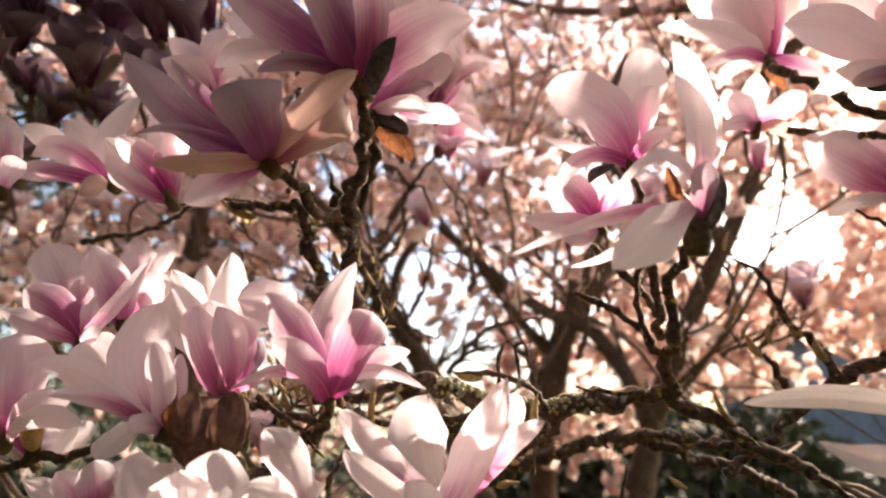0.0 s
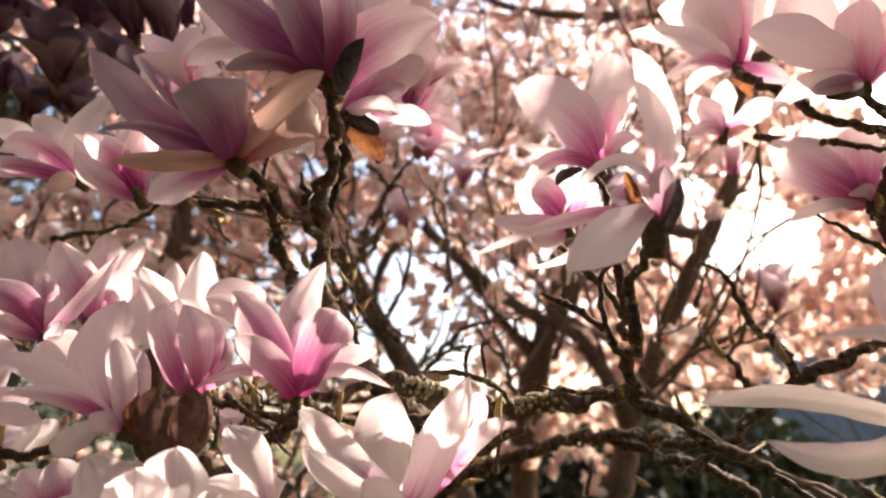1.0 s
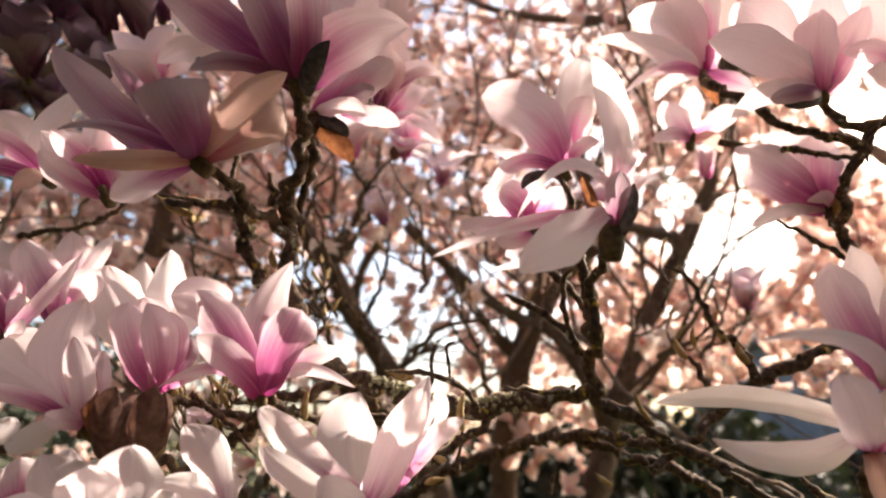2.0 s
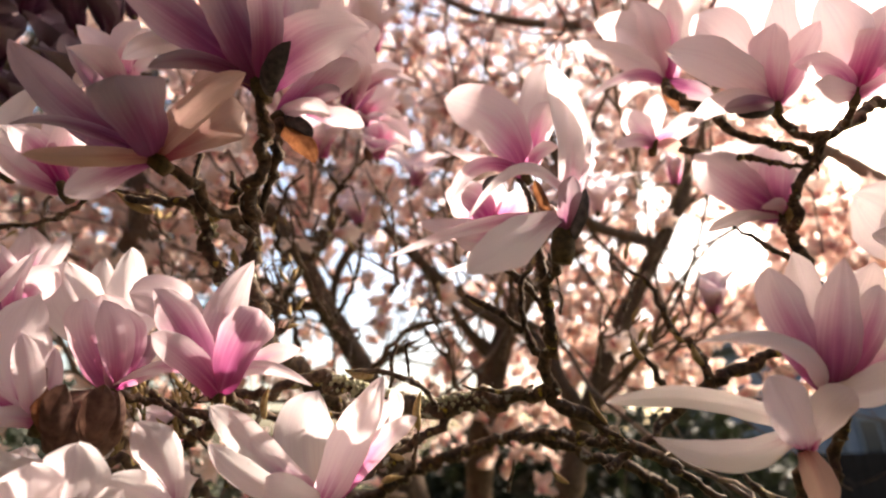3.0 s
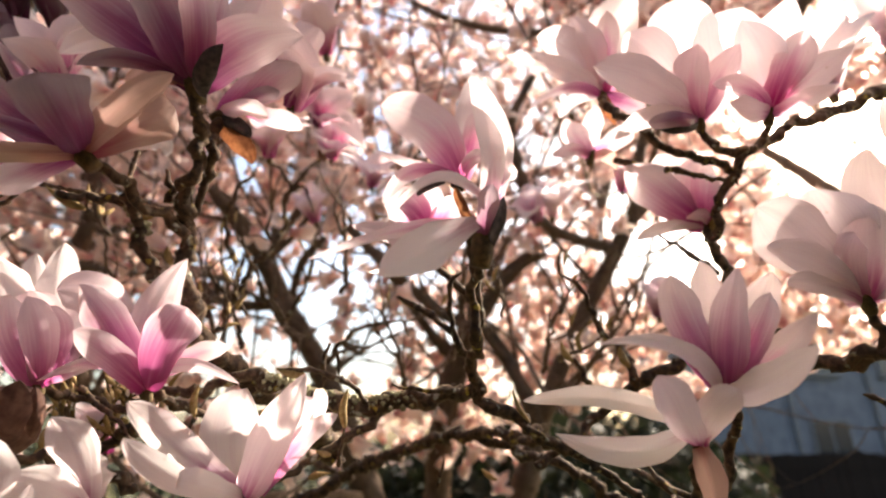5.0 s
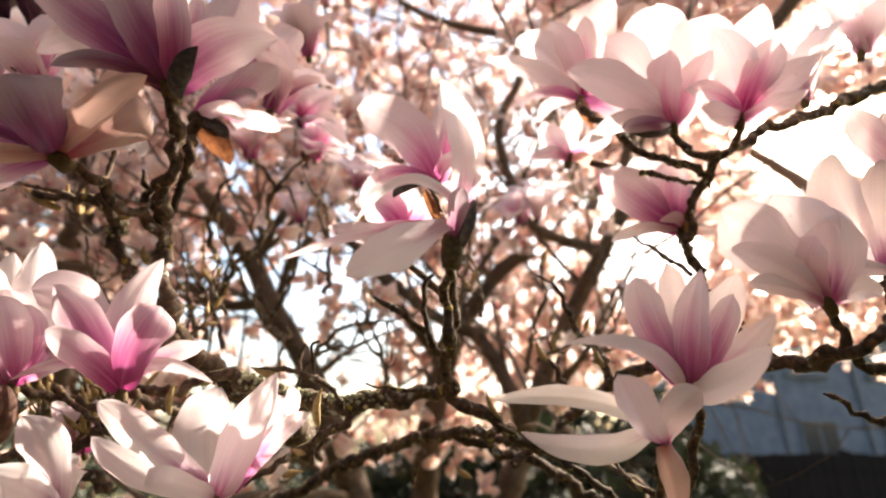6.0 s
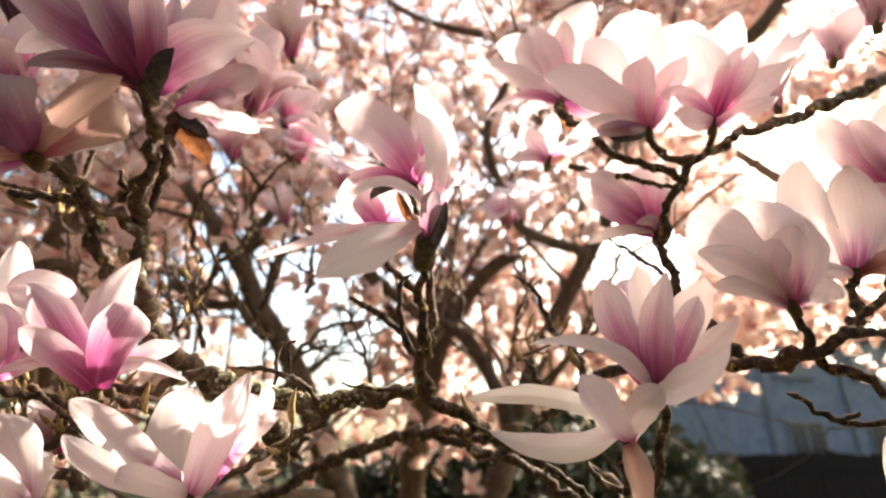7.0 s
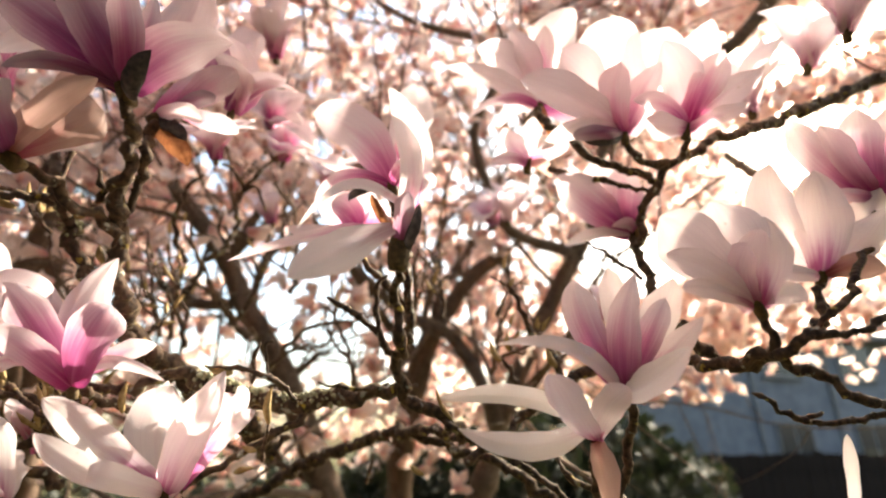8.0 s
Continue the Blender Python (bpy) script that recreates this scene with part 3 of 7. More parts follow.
petal(f, WHITE, (-0.0219, -0.0053, 0.0561), (-0.0267, -0.0155, 0.0966), 0.0290, (0.4272, -0.8749, -0.2284), 0.5, 0.55, 0.05, 0.0, 3161, claw=0.45, point=1.9)
petal(f, CREAM, (0.0068, -0.0125, 0.0602), (0.0022, -0.0246, 0.1057), 0.0368, (0.3889, -0.8888, -0.2426), 0.5, 0.55, 0.05, 0.0, 3178, claw=0.45, point=1.9)
petal(f, WHITE, (0.0318, -0.0261, 0.0395), (0.0500, -0.0417, 0.0657), 0.0306, (0.3611, -0.9072, -0.2158), -0.5, 0.6, 0.05, 0.0, 3195, claw=0.4, point=2.6)
calyx(f, (-0.0468, -0.3174, 0.9471), 0.0140)
f = thing('magnolia_flower', (-0.3175, 0.4401, 1.6840), 'sunlit pink magnolia flower with white petal tips', 'flower', 'magnolia flowers')
petal(f, ROSE, (-0.0303, 0.0026, 0.0496), (-0.0539, -0.0022, 0.0903), 0.0479, (0.6063, -0.7613, -0.2300), 0.6, 0.6, 0.05, 0.0, 2751, claw=0.4, point=2.6)
petal(f, VIVID, (-0.0061, -0.0292, 0.0203), (-0.0277, -0.0449, 0.0337), 0.0335, (0.6123, -0.7662, -0.1950), -0.7, 0.6, 0.05, 0.0, 2768, claw=0.4, point=2.6)
petal(f, ROSE, (-0.0111, -0.0340, 0.0049), (-0.0245, -0.0578, 0.0116), 0.0206, (0.6254, -0.7621, -0.1675), -0.6, 0.55, 0.05, 0.0, 2785, claw=0.45, point=1.9)
petal(f, VIVID, (-0.0044, -0.0008, 0.0302), (-0.0132, -0.0051, 0.0552), 0.0264, (0.5842, -0.7854, -0.2046), 0.7, 0.55, 0.05, 0.0, 2802, claw=0.45, point=1.9)
petal(f, ROSE, (0.0347, -0.0258, 0.0247), (0.0729, -0.0438, 0.0568), 0.0152, (0.5575, -0.8029, -0.2111), -0.9, 0.5, 0.05, 0.0, 2819, claw=0.65, point=2.4)
petal(f, CREAM, (0.0222, -0.0215, -0.0003), (0.0358, -0.0348, 0.0062), 0.0130, (0.5751, -0.8021, -0.1610), -0.7, 0.55, 0.05, 0.0, 2836, claw=0.45, point=1.9)
petal(f, PINK, (0.0124, -0.0121, 0.0172), (0.0183, -0.0231, 0.0318), 0.0165, (0.5760, -0.7954, -0.1887), -0.7, 0.55, 0.05, 0.0, 2853, claw=0.45, point=1.9)
calyx(f, (-0.173, -0.5212, 0.8357), 0.0140)
f = thing('magnolia_flower', (-0.3083, 0.4780, 1.7104), 'pink magnolia flower with white-tipped petals, wide open', 'flower', 'magnolia flowers')
petal(f, ROSE, (-0.0107, -0.0225, 0.0310), (-0.0214, -0.0351, 0.0638), 0.0373, (0.5615, -0.7902, -0.2456), 0.6, 0.55, 0.05, 0.0, 2882, claw=0.45, point=1.9)
petal(f, ROSE, (0.0045, -0.0051, 0.0411), (0.0046, -0.0152, 0.0814), 0.0401, (0.5278, -0.8088, -0.2595), 0.6, 0.55, 0.05, 0.0, 2899, claw=0.45, point=1.9)
petal(f, VIVID, (0.0219, -0.0379, 0.0146), (0.0507, -0.0594, 0.0421), 0.0161, (0.5369, -0.8115, -0.2308), -0.8, 0.4, 0.05, 0.0, 2916, claw=0.6, point=1.15)
petal(f, PINK, (0.0277, -0.0177, 0.0176), (0.0507, -0.0300, 0.0354), 0.0349, (0.5128, -0.8270, -0.2304), 0.7, 0.6, 0.05, 0.0, 2933, claw=0.4, point=2.6)
petal(f, WHITE, (0.0278, -0.0073, 0.0463), (0.0416, -0.0137, 0.0767), 0.0167, (0.4986, -0.8224, -0.2741), 0.5, 0.55, 0.05, 0.0, 2950, claw=0.45, point=1.9)
calyx(f, (0.172, -0.3309, 0.9279), 0.0140)
f = thing('magnolia_flower', (-0.3469, 0.4279, 1.6015), 'pale white magnolia flower with a blush of pink', 'flower', 'magnolia flowers')
petal(f, ROSE, (0.0166, -0.027, 0.0479), (0.0125, -0.0321, 0.0837), 0.0466, (0.6188, -0.6979, -0.3607), -0.6, 0.6, 0.09, 0.0, 3124)
petal(f, WHITE, (-0.0186, -0.0013, 0.0479), (-0.0372, -0.013, 0.0784), 0.0430, (0.5623, -0.8163, 0.1319), 0.6, 0.6, 0.09, 0.0, 5204)
petal(f, ROSE, (0.0375, -0.0256, 0.022), (0.071, -0.0443, 0.0261), 0.0266, (-0.2182, -0.7305, -0.6471), -0.6, 0.6, 0.09, 0.0, 6132)
petal(f, WHITE, (0.0566, -0.0394, 0.0133), (0.0952, -0.0553, 0.0101), 0.0199, (-0.4598, -0.8429, -0.2796), -0.8, 0.6, 0.09, 0.0, 356)
petal(f, ROSE, (-0.0034, -0.0295, 0.0321), (-0.0292, -0.031, 0.0361), 0.0318, (0.6755, -0.7326, -0.0833), -0.5, 0.6, 0.09, 0.0, 780)
calyx(f, (0.3583, -0.5601, 0.7469), 0.0140)
f = thing('magnolia_flower', (-0.3401, 0.4518, 1.5928), 'small cream magnolia flower just opening beside a golden bud scale', 'flower', 'magnolia flowers')
petal(f, CREAM, (0.0272, -0.0123, 0.0096), (0.0378, -0.0199, 0.0294), 0.0299, (0.0667, -0.7847, -0.6163), 0.9, 0.6, 0.09, 0.0, 8738)
petal(f, CREAM, (0.027, 0.0035, 0.0133), (0.0309, 0.0076, 0.0248), 0.0250, (0.3722, -0.9096, -0.1848), 0.6, 0.6, 0.09, 0.0, 8072)
petal(f, PINK, (-0.0208, -0.0017, 0.0267), (-0.0232, -0.0103, 0.049), 0.0296, (0.5691, -0.8163, 0.099), -0.6, 0.6, 0.09, 0.0, 6411)
bract(f, (0.0204, -0.0322, 0.0169), (0.0186, -0.0398, 0.0368), 0.0208, (0.5431, -0.4186, -0.7279), BUD, -1.0, 'golden fuzzy bud scale')
calyx(f, (0.3959, -0.1957, 0.8972), 0.0140)
f = thing('magnolia_flower', (-0.2181, 0.4141, 1.6104), 'large pale magnolia flower, rose at the heart, petals flung wide', 'flower', 'magnolia flowers')
petal(f, WHITE, (-0.0466, 0.0065, 0.0396), (-0.0709, 0.0093, 0.0608), 0.0391, (0.5541, -0.8241, -0.1172), 0.6, 0.6, 0.05, 0.0, 3013, claw=0.4, point=2.6, start=(-0.0110, -0.0034, 0.0090))
petal(f, WHITE, (-0.0111, -0.0183, 0.0477), (-0.0016, -0.0343, 0.0893), 0.0489, (0.5051, -0.8538, -0.1261), 0.6, 0.55, 0.05, 0.0, 3030, claw=0.45, point=1.9)
petal(f, ROSE, (0.0204, -0.0483, 0.0276), (0.0206, -0.0694, 0.0547), 0.0212, (0.4827, -0.8710, -0.0915), -0.8, 0.55, 0.05, 0.0, 3047, claw=0.45, point=1.9)
petal(f, WHITE, (-0.0295, -0.0328, 0.0301), (-0.0584, -0.0566, 0.0368), 0.0202, (0.5674, -0.8175, -0.0987), -0.6, 0.55, 0.05, 0.0, 3064, claw=0.45, point=1.9, start=(-0.0109, -0.0018, 0.0049))
petal(f, ROSE, (-0.0181, -0.0363, 0.0112), (-0.0356, -0.0587, 0.0140), 0.0149, (0.5591, -0.8270, -0.0592), -0.6, 0.45, 0.05, 0.0, 3081, claw=0.5, point=1.25, start=(-0.0131, -0.0018, 0.0049))
petal(f, PINK, (0.0051, -0.0326, 0.0010), (0.0077, -0.0551, 0.0039), 0.0165, (0.4959, -0.8679, -0.0271), -0.7, 0.55, 0.05, 0.0, 3098, claw=0.45, point=1.9)
petal(f, CREAM, (0.0003, -0.0278, -0.0113), (-0.0005, -0.0449, -0.0225), 0.0196, (0.5260, -0.8505, -0.0073), -0.6, 0.6, 0.05, 0.0, 3115, claw=0.4, point=2.6, start=(-0.0153, -0.0013, 0.0037))
petal(f, ROSE, (0.0142, -0.0209, 0.0264), (0.0232, -0.0360, 0.0514), 0.0169, (0.4677, -0.8799, -0.0832), -0.7, 0.55, 0.05, 0.0, 3132, claw=0.45, point=1.9)
calyx(f, (-0.4729, -0.4802, 0.7387), 0.0140)
f = thing('bud_husk', (-0.1799, 0.4172, 1.5846), 'brown papery bud scales split open round a bud', 'husk')
husk_body(f, (0.0020, -0.0165, 0.0470), 0.0262)
bract(f, (-0.0084, -0.0210, 0.0269), (-0.0029, -0.0361, 0.0522), 0.0188, (-0.0417, -0.9977, -0.0536), SCALE, -0.9, 'red-brown papery bud scale', (-0.0073, -0.0128, 0.0085))
bract(f, (0.0006, -0.0258, 0.0253), (0.0070, -0.0389, 0.0453), 0.0247, (0.4365, -0.8990, -0.0344), HUSK, -0.8, 'dark brown papery bud scale', (0.0023, -0.0165, 0.0040))
bract(f, (0.0169, -0.0259, 0.0253), (0.0218, -0.0390, 0.0453), 0.0278, (0.3830, -0.9231, -0.0354), HUSK, -0.8, 'dark brown papery bud scale', (0.0127, -0.0165, 0.0040))
bract(f, (0.0114, -0.0199, 0.0237), (0.0117, -0.0311, 0.0390), 0.0143, (0.6768, -0.7355, -0.0317), HUSK, -0.8, 'dark brown papery bud scale', (0.0208, -0.0022, 0.0083))
f = thing('magnolia_flower', (0.0002, 0.4345, 1.5501), 'white magnolia flower, sunlit, opened into a wide cup', 'flower', 'magnolia flowers')
petal(f, WHITE, (-0.0222, 0.0170, 0.0451), (-0.0125, 0.0097, 0.0888), 0.0507, (0.1931, -0.9812, -0.0007), 0.55, 0.6, 0.05, 0.0, 393, claw=0.4, point=2.6)
petal(f, WHITE, (-0.0510, -0.0317, 0.0390), (-0.0715, -0.0738, 0.0693), 0.0311, (0.4224, -0.8578, 0.2927), 0.7, 0.5, 0.05, 0.0, 410, claw=0.65, point=2.4)
petal(f, WHITE, (-0.0388, -0.0600, 0.0255), (-0.0639, -0.0870, 0.0458), 0.0190, (0.2667, -0.9626, 0.0468), -0.5, 0.55, 0.05, 0.0, 427, claw=0.45, point=1.9)
petal(f, WHITE, (0.0282, -0.0435, 0.0492), (0.0467, -0.0625, 0.0933), 0.0375, (0.1027, -0.9947, -0.0107), -0.7, 0.45, 0.05, 0.0, 444, claw=0.5, point=1.25)
petal(f, WHITE, (0.0460, -0.0287, 0.0620), (0.0510, -0.0261, 0.0818), 0.0318, (0.0579, -0.9975, -0.0404), 0.5, 0.55, 0.05, 0.0, 461, claw=0.45, point=1.9)
petal(f, ROSE, (0.0326, -0.0279, 0.0357), (0.0594, -0.0502, 0.0586), 0.0198, (0.0589, -0.9982, 0.0083), -0.6, 0.55, 0.05, 0.0, 478, claw=0.45, point=1.9, start=(0.0131, -0.0034, 0.0055))
petal(f, WHITE, (-0.0125, -0.0695, 0.0155), (-0.0238, -0.0919, 0.0205), 0.0192, (0.2103, -0.9748, 0.0739), -0.5, 0.5, 0.05, 0.0, 495, claw=0.65, point=2.4)
calyx(f, (-0.2038, -0.4625, 0.8629), 0.0140)
f = thing('magnolia_flower', (-0.0982, 0.3977, 1.5461), 'pale white magnolia flower with a blush of pink', 'flower', 'magnolia flowers')
petal(f, WHITE, (-0.0103, -0.0141, 0.0368), (-0.0264, -0.0244, 0.0637), 0.0312, (0.3788, -0.9058, -0.1899), -0.6, 0.6, 0.09, 0.0, 6384)
petal(f, WHITE, (0.0018, -0.001, 0.0251), (0.0058, 0.0048, 0.0322), 0.0253, (0.2413, -0.9652, 0.1009), 0.5, 0.6, 0.09, 0.0, 1403)
petal(f, WHITE, (-0.0125, -0.0234, 0.0165), (-0.0287, -0.0451, 0.0283), 0.0233, (0.7379, -0.6269, -0.2499), -0.6, 0.6, 0.09, 0.0, 7179)
calyx(f, (-0.3324, -0.4358, 0.8364), 0.0140)
f = thing('magnolia_flower', (-0.1605, 0.3594, 1.5343), 'pale white magnolia flower with a blush of pink', 'flower', 'magnolia flowers')
petal(f, WHITE, (0.014, -0.0131, 0.0342), (0.021, -0.0231, 0.0603), 0.0436, (0.2687, -0.8644, -0.4251), -0.6, 0.6, 0.09, 0.0, 7192)
petal(f, WHITE, (-0.0284, 0.0073, 0.0257), (-0.045, -0.0043, 0.0559), 0.0450, (0.3623, -0.9054, 0.2212), 0.6, 0.6, 0.09, 0.0, 6406)
petal(f, WHITE, (0.0049, -0.0243, 0.0277), (0.0076, -0.0394, 0.049), 0.0385, (0.4644, -0.654, -0.5972), -0.6, 0.6, 0.09, 0.0, 9913)
petal(f, WHITE, (0.0332, -0.0069, 0.0179), (0.0507, -0.0131, 0.0342), 0.0291, (-0.1175, -0.973, -0.1988), -0.6, 0.6, 0.09, 0.0, 2869)
petal(f, WHITE, (-0.0282, -0.0147, 0.0159), (-0.0498, -0.0279, 0.0281), 0.0282, (0.5279, -0.8437, 0.0974), -0.6, 0.6, 0.09, 0.0, 9573)
calyx(f, (-0.0611, -0.4274, 0.902), 0.0140)
f = thing('magnolia_flower', (-0.3218, 0.5196, 1.5411), 'pink magnolia flower with white-tipped petals, wide open', 'flower', 'magnolia flowers')
petal(f, PINK, (0.007, -0.0172, 0.0224), (0.007, -0.0254, 0.0439), 0.0353, (0.5427, -0.6864, -0.4841), -0.6, 0.6, 0.09, 0.0, 6074)
petal(f, PINK, (-0.0182, -0.0065, 0.0169), (-0.0338, -0.013, 0.0339), 0.0297, (0.4782, -0.8662, 0.145), -0.6, 0.6, 0.09, 0.0, 3523)
petal(f, WHITE, (0.0235, 0.0005, 0.0212), (0.0346, -0.0023, 0.0506), 0.0497, (0.313, -0.9149, -0.2549), 0.6, 0.6, 0.09, 0.0, 2022)
petal(f, ROSE, (-0.0347, 0.0043, 0.0113), (-0.065, -0.0102, 0.0267), 0.0270, (0.2417, -0.943, 0.2287), 0.5, 0.6, 0.09, 0.0, 8725)
petal(f, ROSE, (0.0182, -0.0046, 0.0121), (0.0338, -0.0121, 0.0315), 0.0270, (0.0808, -0.8987, -0.431), 0.5, 0.6, 0.09, 0.0, 3540)
petal(f, WHITE, (0.04, 0.0112, 0.0155), (0.0668, 0.0035, 0.0356), 0.0442, (0.1204, -0.9842, -0.1295), 0.6, 0.6, 0.09, 0.0, 9809)
calyx(f, (0.1851, -0.254, 0.9493), 0.0140)
f = thing('magnolia_flower', (-0.1415, 0.3481, 1.8078), 'large rose magnolia flower in shade, petals flung open', 'flower', 'magnolia flowers')
petal(f, DEEP_SHADE, (-0.0657, -0.0072, 0.0353), (-0.1040, -0.0402, 0.0743), 0.0376, (0.5353, -0.6965, -0.4779), 0.6, 0.55, 0.05, 0.0, 1441, claw=0.45, point=1.9)
petal(f, DEEP_SHADE, (-0.0720, 0.0114, 0.0719), (-0.1068, 0.0176, 0.1204), 0.0217, (0.5133, -0.6870, -0.5144), 0.6, 0.4, 0.05, 0.0, 1458, claw=0.6, point=1.15)
petal(f, DEEP_SHADE, (0.0081, -0.0501, 0.0019), (0.0073, -0.0773, 0.0167), 0.0510, (0.4689, -0.7325, -0.4935), -0.65, 0.8, 0.05, 0.0, 1475, claw=0.35, point=3.0)
petal(f, DEEP_SHADE, (-0.0435, -0.0297, 0.0043), (-0.0646, -0.0544, -0.0099), 0.0119, (0.5360, -0.7110, -0.4552), -0.6, 0.4, 0.05, 0.0, 1492, claw=0.6, point=1.15)
petal(f, RUSTY, (-0.0239, -0.0343, -0.0166), (-0.0520, -0.0566, -0.0352), 0.0178, (0.5200, -0.7368, -0.4322), -0.7, 0.55, 0.05, 0.0, 1509, claw=0.45, point=1.9)
petal(f, ROSE, (-0.0319, 0.0001, -0.0197), (-0.0458, -0.0125, -0.0394), 0.0247, (0.5057, -0.7643, -0.4001), -0.6, 0.6, 0.05, 0.0, 1526, claw=0.4, point=2.6)
petal(f, TAN, (0.0380, -0.0344, 0.0232), (0.0796, -0.0559, 0.0403), 0.0277, (0.3916, -0.7518, -0.5305), -0.8, 0.55, 0.05, 0.0, 1543, claw=0.45, point=1.9)
petal(f, TAN, (0.0392, -0.0126, 0.0223), (0.0690, -0.0124, 0.0420), 0.0381, (0.3757, -0.7735, -0.5105), -0.5, 0.8, 0.12, 0.0, 1560, claw=0.35, point=3.0)
petal(f, CREAM, (0.0450, 0.0077, 0.0240), (0.0578, 0.0121, 0.0096), 0.0188, (0.3519, -0.7923, -0.4984), 0.5, 0.55, 0.12, 0.0, 1577, claw=0.45, point=1.9)
calyx(f, (-0.7098, -0.2986, 0.6379), 0.0196)
f = thing('magnolia_flower', (-0.0699, 0.3501, 1.8855), 'large rose magnolia flower seen from below, with a dark bud scale', 'flower', 'magnolia flowers')
petal(f, ROSE, (0.0356, -0.0071, 0.0736), (0.0460, -0.0162, 0.1249), 0.0469, (0.0799, -0.6893, -0.7200), 0.5, 0.55, 0.05, 0.0, 3406, claw=0.45, point=1.9)
petal(f, DEEP_SHADE, (-0.0558, -0.0260, 0.0408), (-0.1115, -0.0532, 0.0570), 0.0423, (0.2739, -0.6786, -0.6816), -0.6, 0.55, 0.05, 0.0, 3423, claw=0.45, point=1.9)
petal(f, DEEP_SHADE, (-0.0434, -0.0209, -0.0004), (-0.0734, -0.0355, -0.0176), 0.0161, (0.2627, -0.7300, -0.6309), -0.6, 0.55, 0.05, 0.0, 3440, claw=0.45, point=1.9)
petal(f, DEEP_SHADE, (-0.0128, -0.0417, 0.0252), (-0.0264, -0.0724, 0.0494), 0.0472, (0.1973, -0.6914, -0.6950), -0.65, 0.55, 0.05, 0.0, 3457, claw=0.45, point=1.9)
petal(f, VIVID, (0.0131, -0.0458, 0.0213), (0.0102, -0.0742, 0.0534), 0.0313, (0.1426, -0.6978, -0.7019), -0.7, 0.55, 0.05, 0.0, 3474, claw=0.45, point=1.9)
petal(f, ROSE, (0.0493, -0.0312, 0.0244), (0.0939, -0.0432, 0.0269), 0.0508, (0.0586, -0.7167, -0.6949), -0.5, 0.45, 0.09, 0.0, 3491, claw=0.5, point=1.25)
petal(f, VIVID, (0.0205, -0.0249, 0.0364), (0.0232, -0.0384, 0.0716), 0.0207, (0.1192, -0.7065, -0.6976), -0.7, 0.55, 0.05, 0.0, 3508, claw=0.45, point=1.9)
petal(f, TAN, (-0.0299, -0.0012, 0.0036), (-0.0597, 0.0011, -0.0018), 0.0193, (0.2260, -0.7507, -0.6208), -0.6, 0.55, 0.05, 0.0, 3525, claw=0.45, point=1.9)
bract(f, (0.0102, -0.0243, 0.0072), (0.0232, -0.0370, 0.0260), 0.0224, (0.1284, -0.7511, -0.6475), BRACT, -0.9, 'fuzzy dark bud scale', (0.0103, -0.0049, -0.0154))
calyx(f, (-0.3041, -0.3416, 0.8893), 0.0210)
f = thing('magnolia_flower', (-0.1609, 0.4189, 1.982), 'pale white magnolia flower with a blush of pink', 'flower', 'magnolia flowers')
petal(f, WHITE, (-0.0426, 0., -0.), (-0.0781, 0.006, -0.0155), 0.0258, (0.0869, -0.7001, -0.7088), -0.6, 0.6, 0.09, 0.0, 3280)
petal(f, WHITE, (-0.0277, 0.0016, 0.0181), (-0.0426, 0.0038, -0.01), 0.0222, (0.1061, -0.686, -0.7198), -0.5, 0.6, 0.09, 0.0, 4431)
petal(f, WHITE, (-0.0397, 0.0046, 0.0326), (-0.0732, -0.0019, 0.0497), 0.0301, (-0.2485, -0.8822, -0.3999), 0.6, 0.6, 0.09, 0.0, 212)
petal(f, WHITE, (-0.0244, 0.0057, 0.0298), (-0.0427, -0.0117, 0.0753), 0.0313, (-0.0094, -0.9872, -0.1593), 0.5, 0.6, 0.09, 0.0, 4863)
calyx(f, (-0.9216, -0.0149, 0.3878), 0.0140)
f = thing('magnolia_flower', (-0.0675, 0.4183, 1.9033), 'pink magnolia flower with pale petal rims', 'flower', 'magnolia flowers')
petal(f, PINK, (0.0257, -0.0124, 0.0319), (0.0503, -0.0195, 0.0497), 0.0325, (0.0897, -0.7684, -0.6337), 0.6, 0.55, 0.05, 0.0, 3275, claw=0.45, point=1.9)
petal(f, ROSE, (0.0327, -0.0127, 0.0186), (0.0570, -0.0213, 0.0404), 0.0366, (0.0432, -0.7693, -0.6374), -0.6, 0.6, 0.05, 0.0, 3292, claw=0.4, point=2.6, start=(0.0179, -0.0044, 0.0110))
petal(f, WHITE, (0.0302, -0.0244, -0.0067), (0.0520, -0.0303, -0.0198), 0.0190, (0.0865, -0.7963, -0.5987), -0.7, 0.5, 0.05, 0.0, 3309, claw=0.65, point=2.4)
petal(f, ROSE, (0.0328, -0.0072, -0.0097), (0.0602, -0.0089, -0.0199), 0.0219, (0.0331, -0.8086, -0.5875), -0.6, 0.55, 0.05, 0.0, 3326, claw=0.45, point=1.9, start=(0.0235, -0.0018, 0.0042))
petal(f, DEEP_SHADE, (0.0316, -0.0151, 0.0053), (0.0491, -0.0206, 0.0110), 0.0185, (0.0627, -0.7845, -0.6170), -0.7, 0.55, 0.05, 0.0, 3343, claw=0.45, point=1.9, start=(0.0095, -0.0027, 0.0068))
petal(f, ROSE, (0.0406, -0.0092, 0.0510), (0.0585, -0.0101, 0.0811), 0.0420, (0.0093, -0.7243, -0.6894), 0.5, 0.55, 0.05, 0.0, 3360, claw=0.45, point=1.9, start=(0.0273, 0.0055, 0.0410))
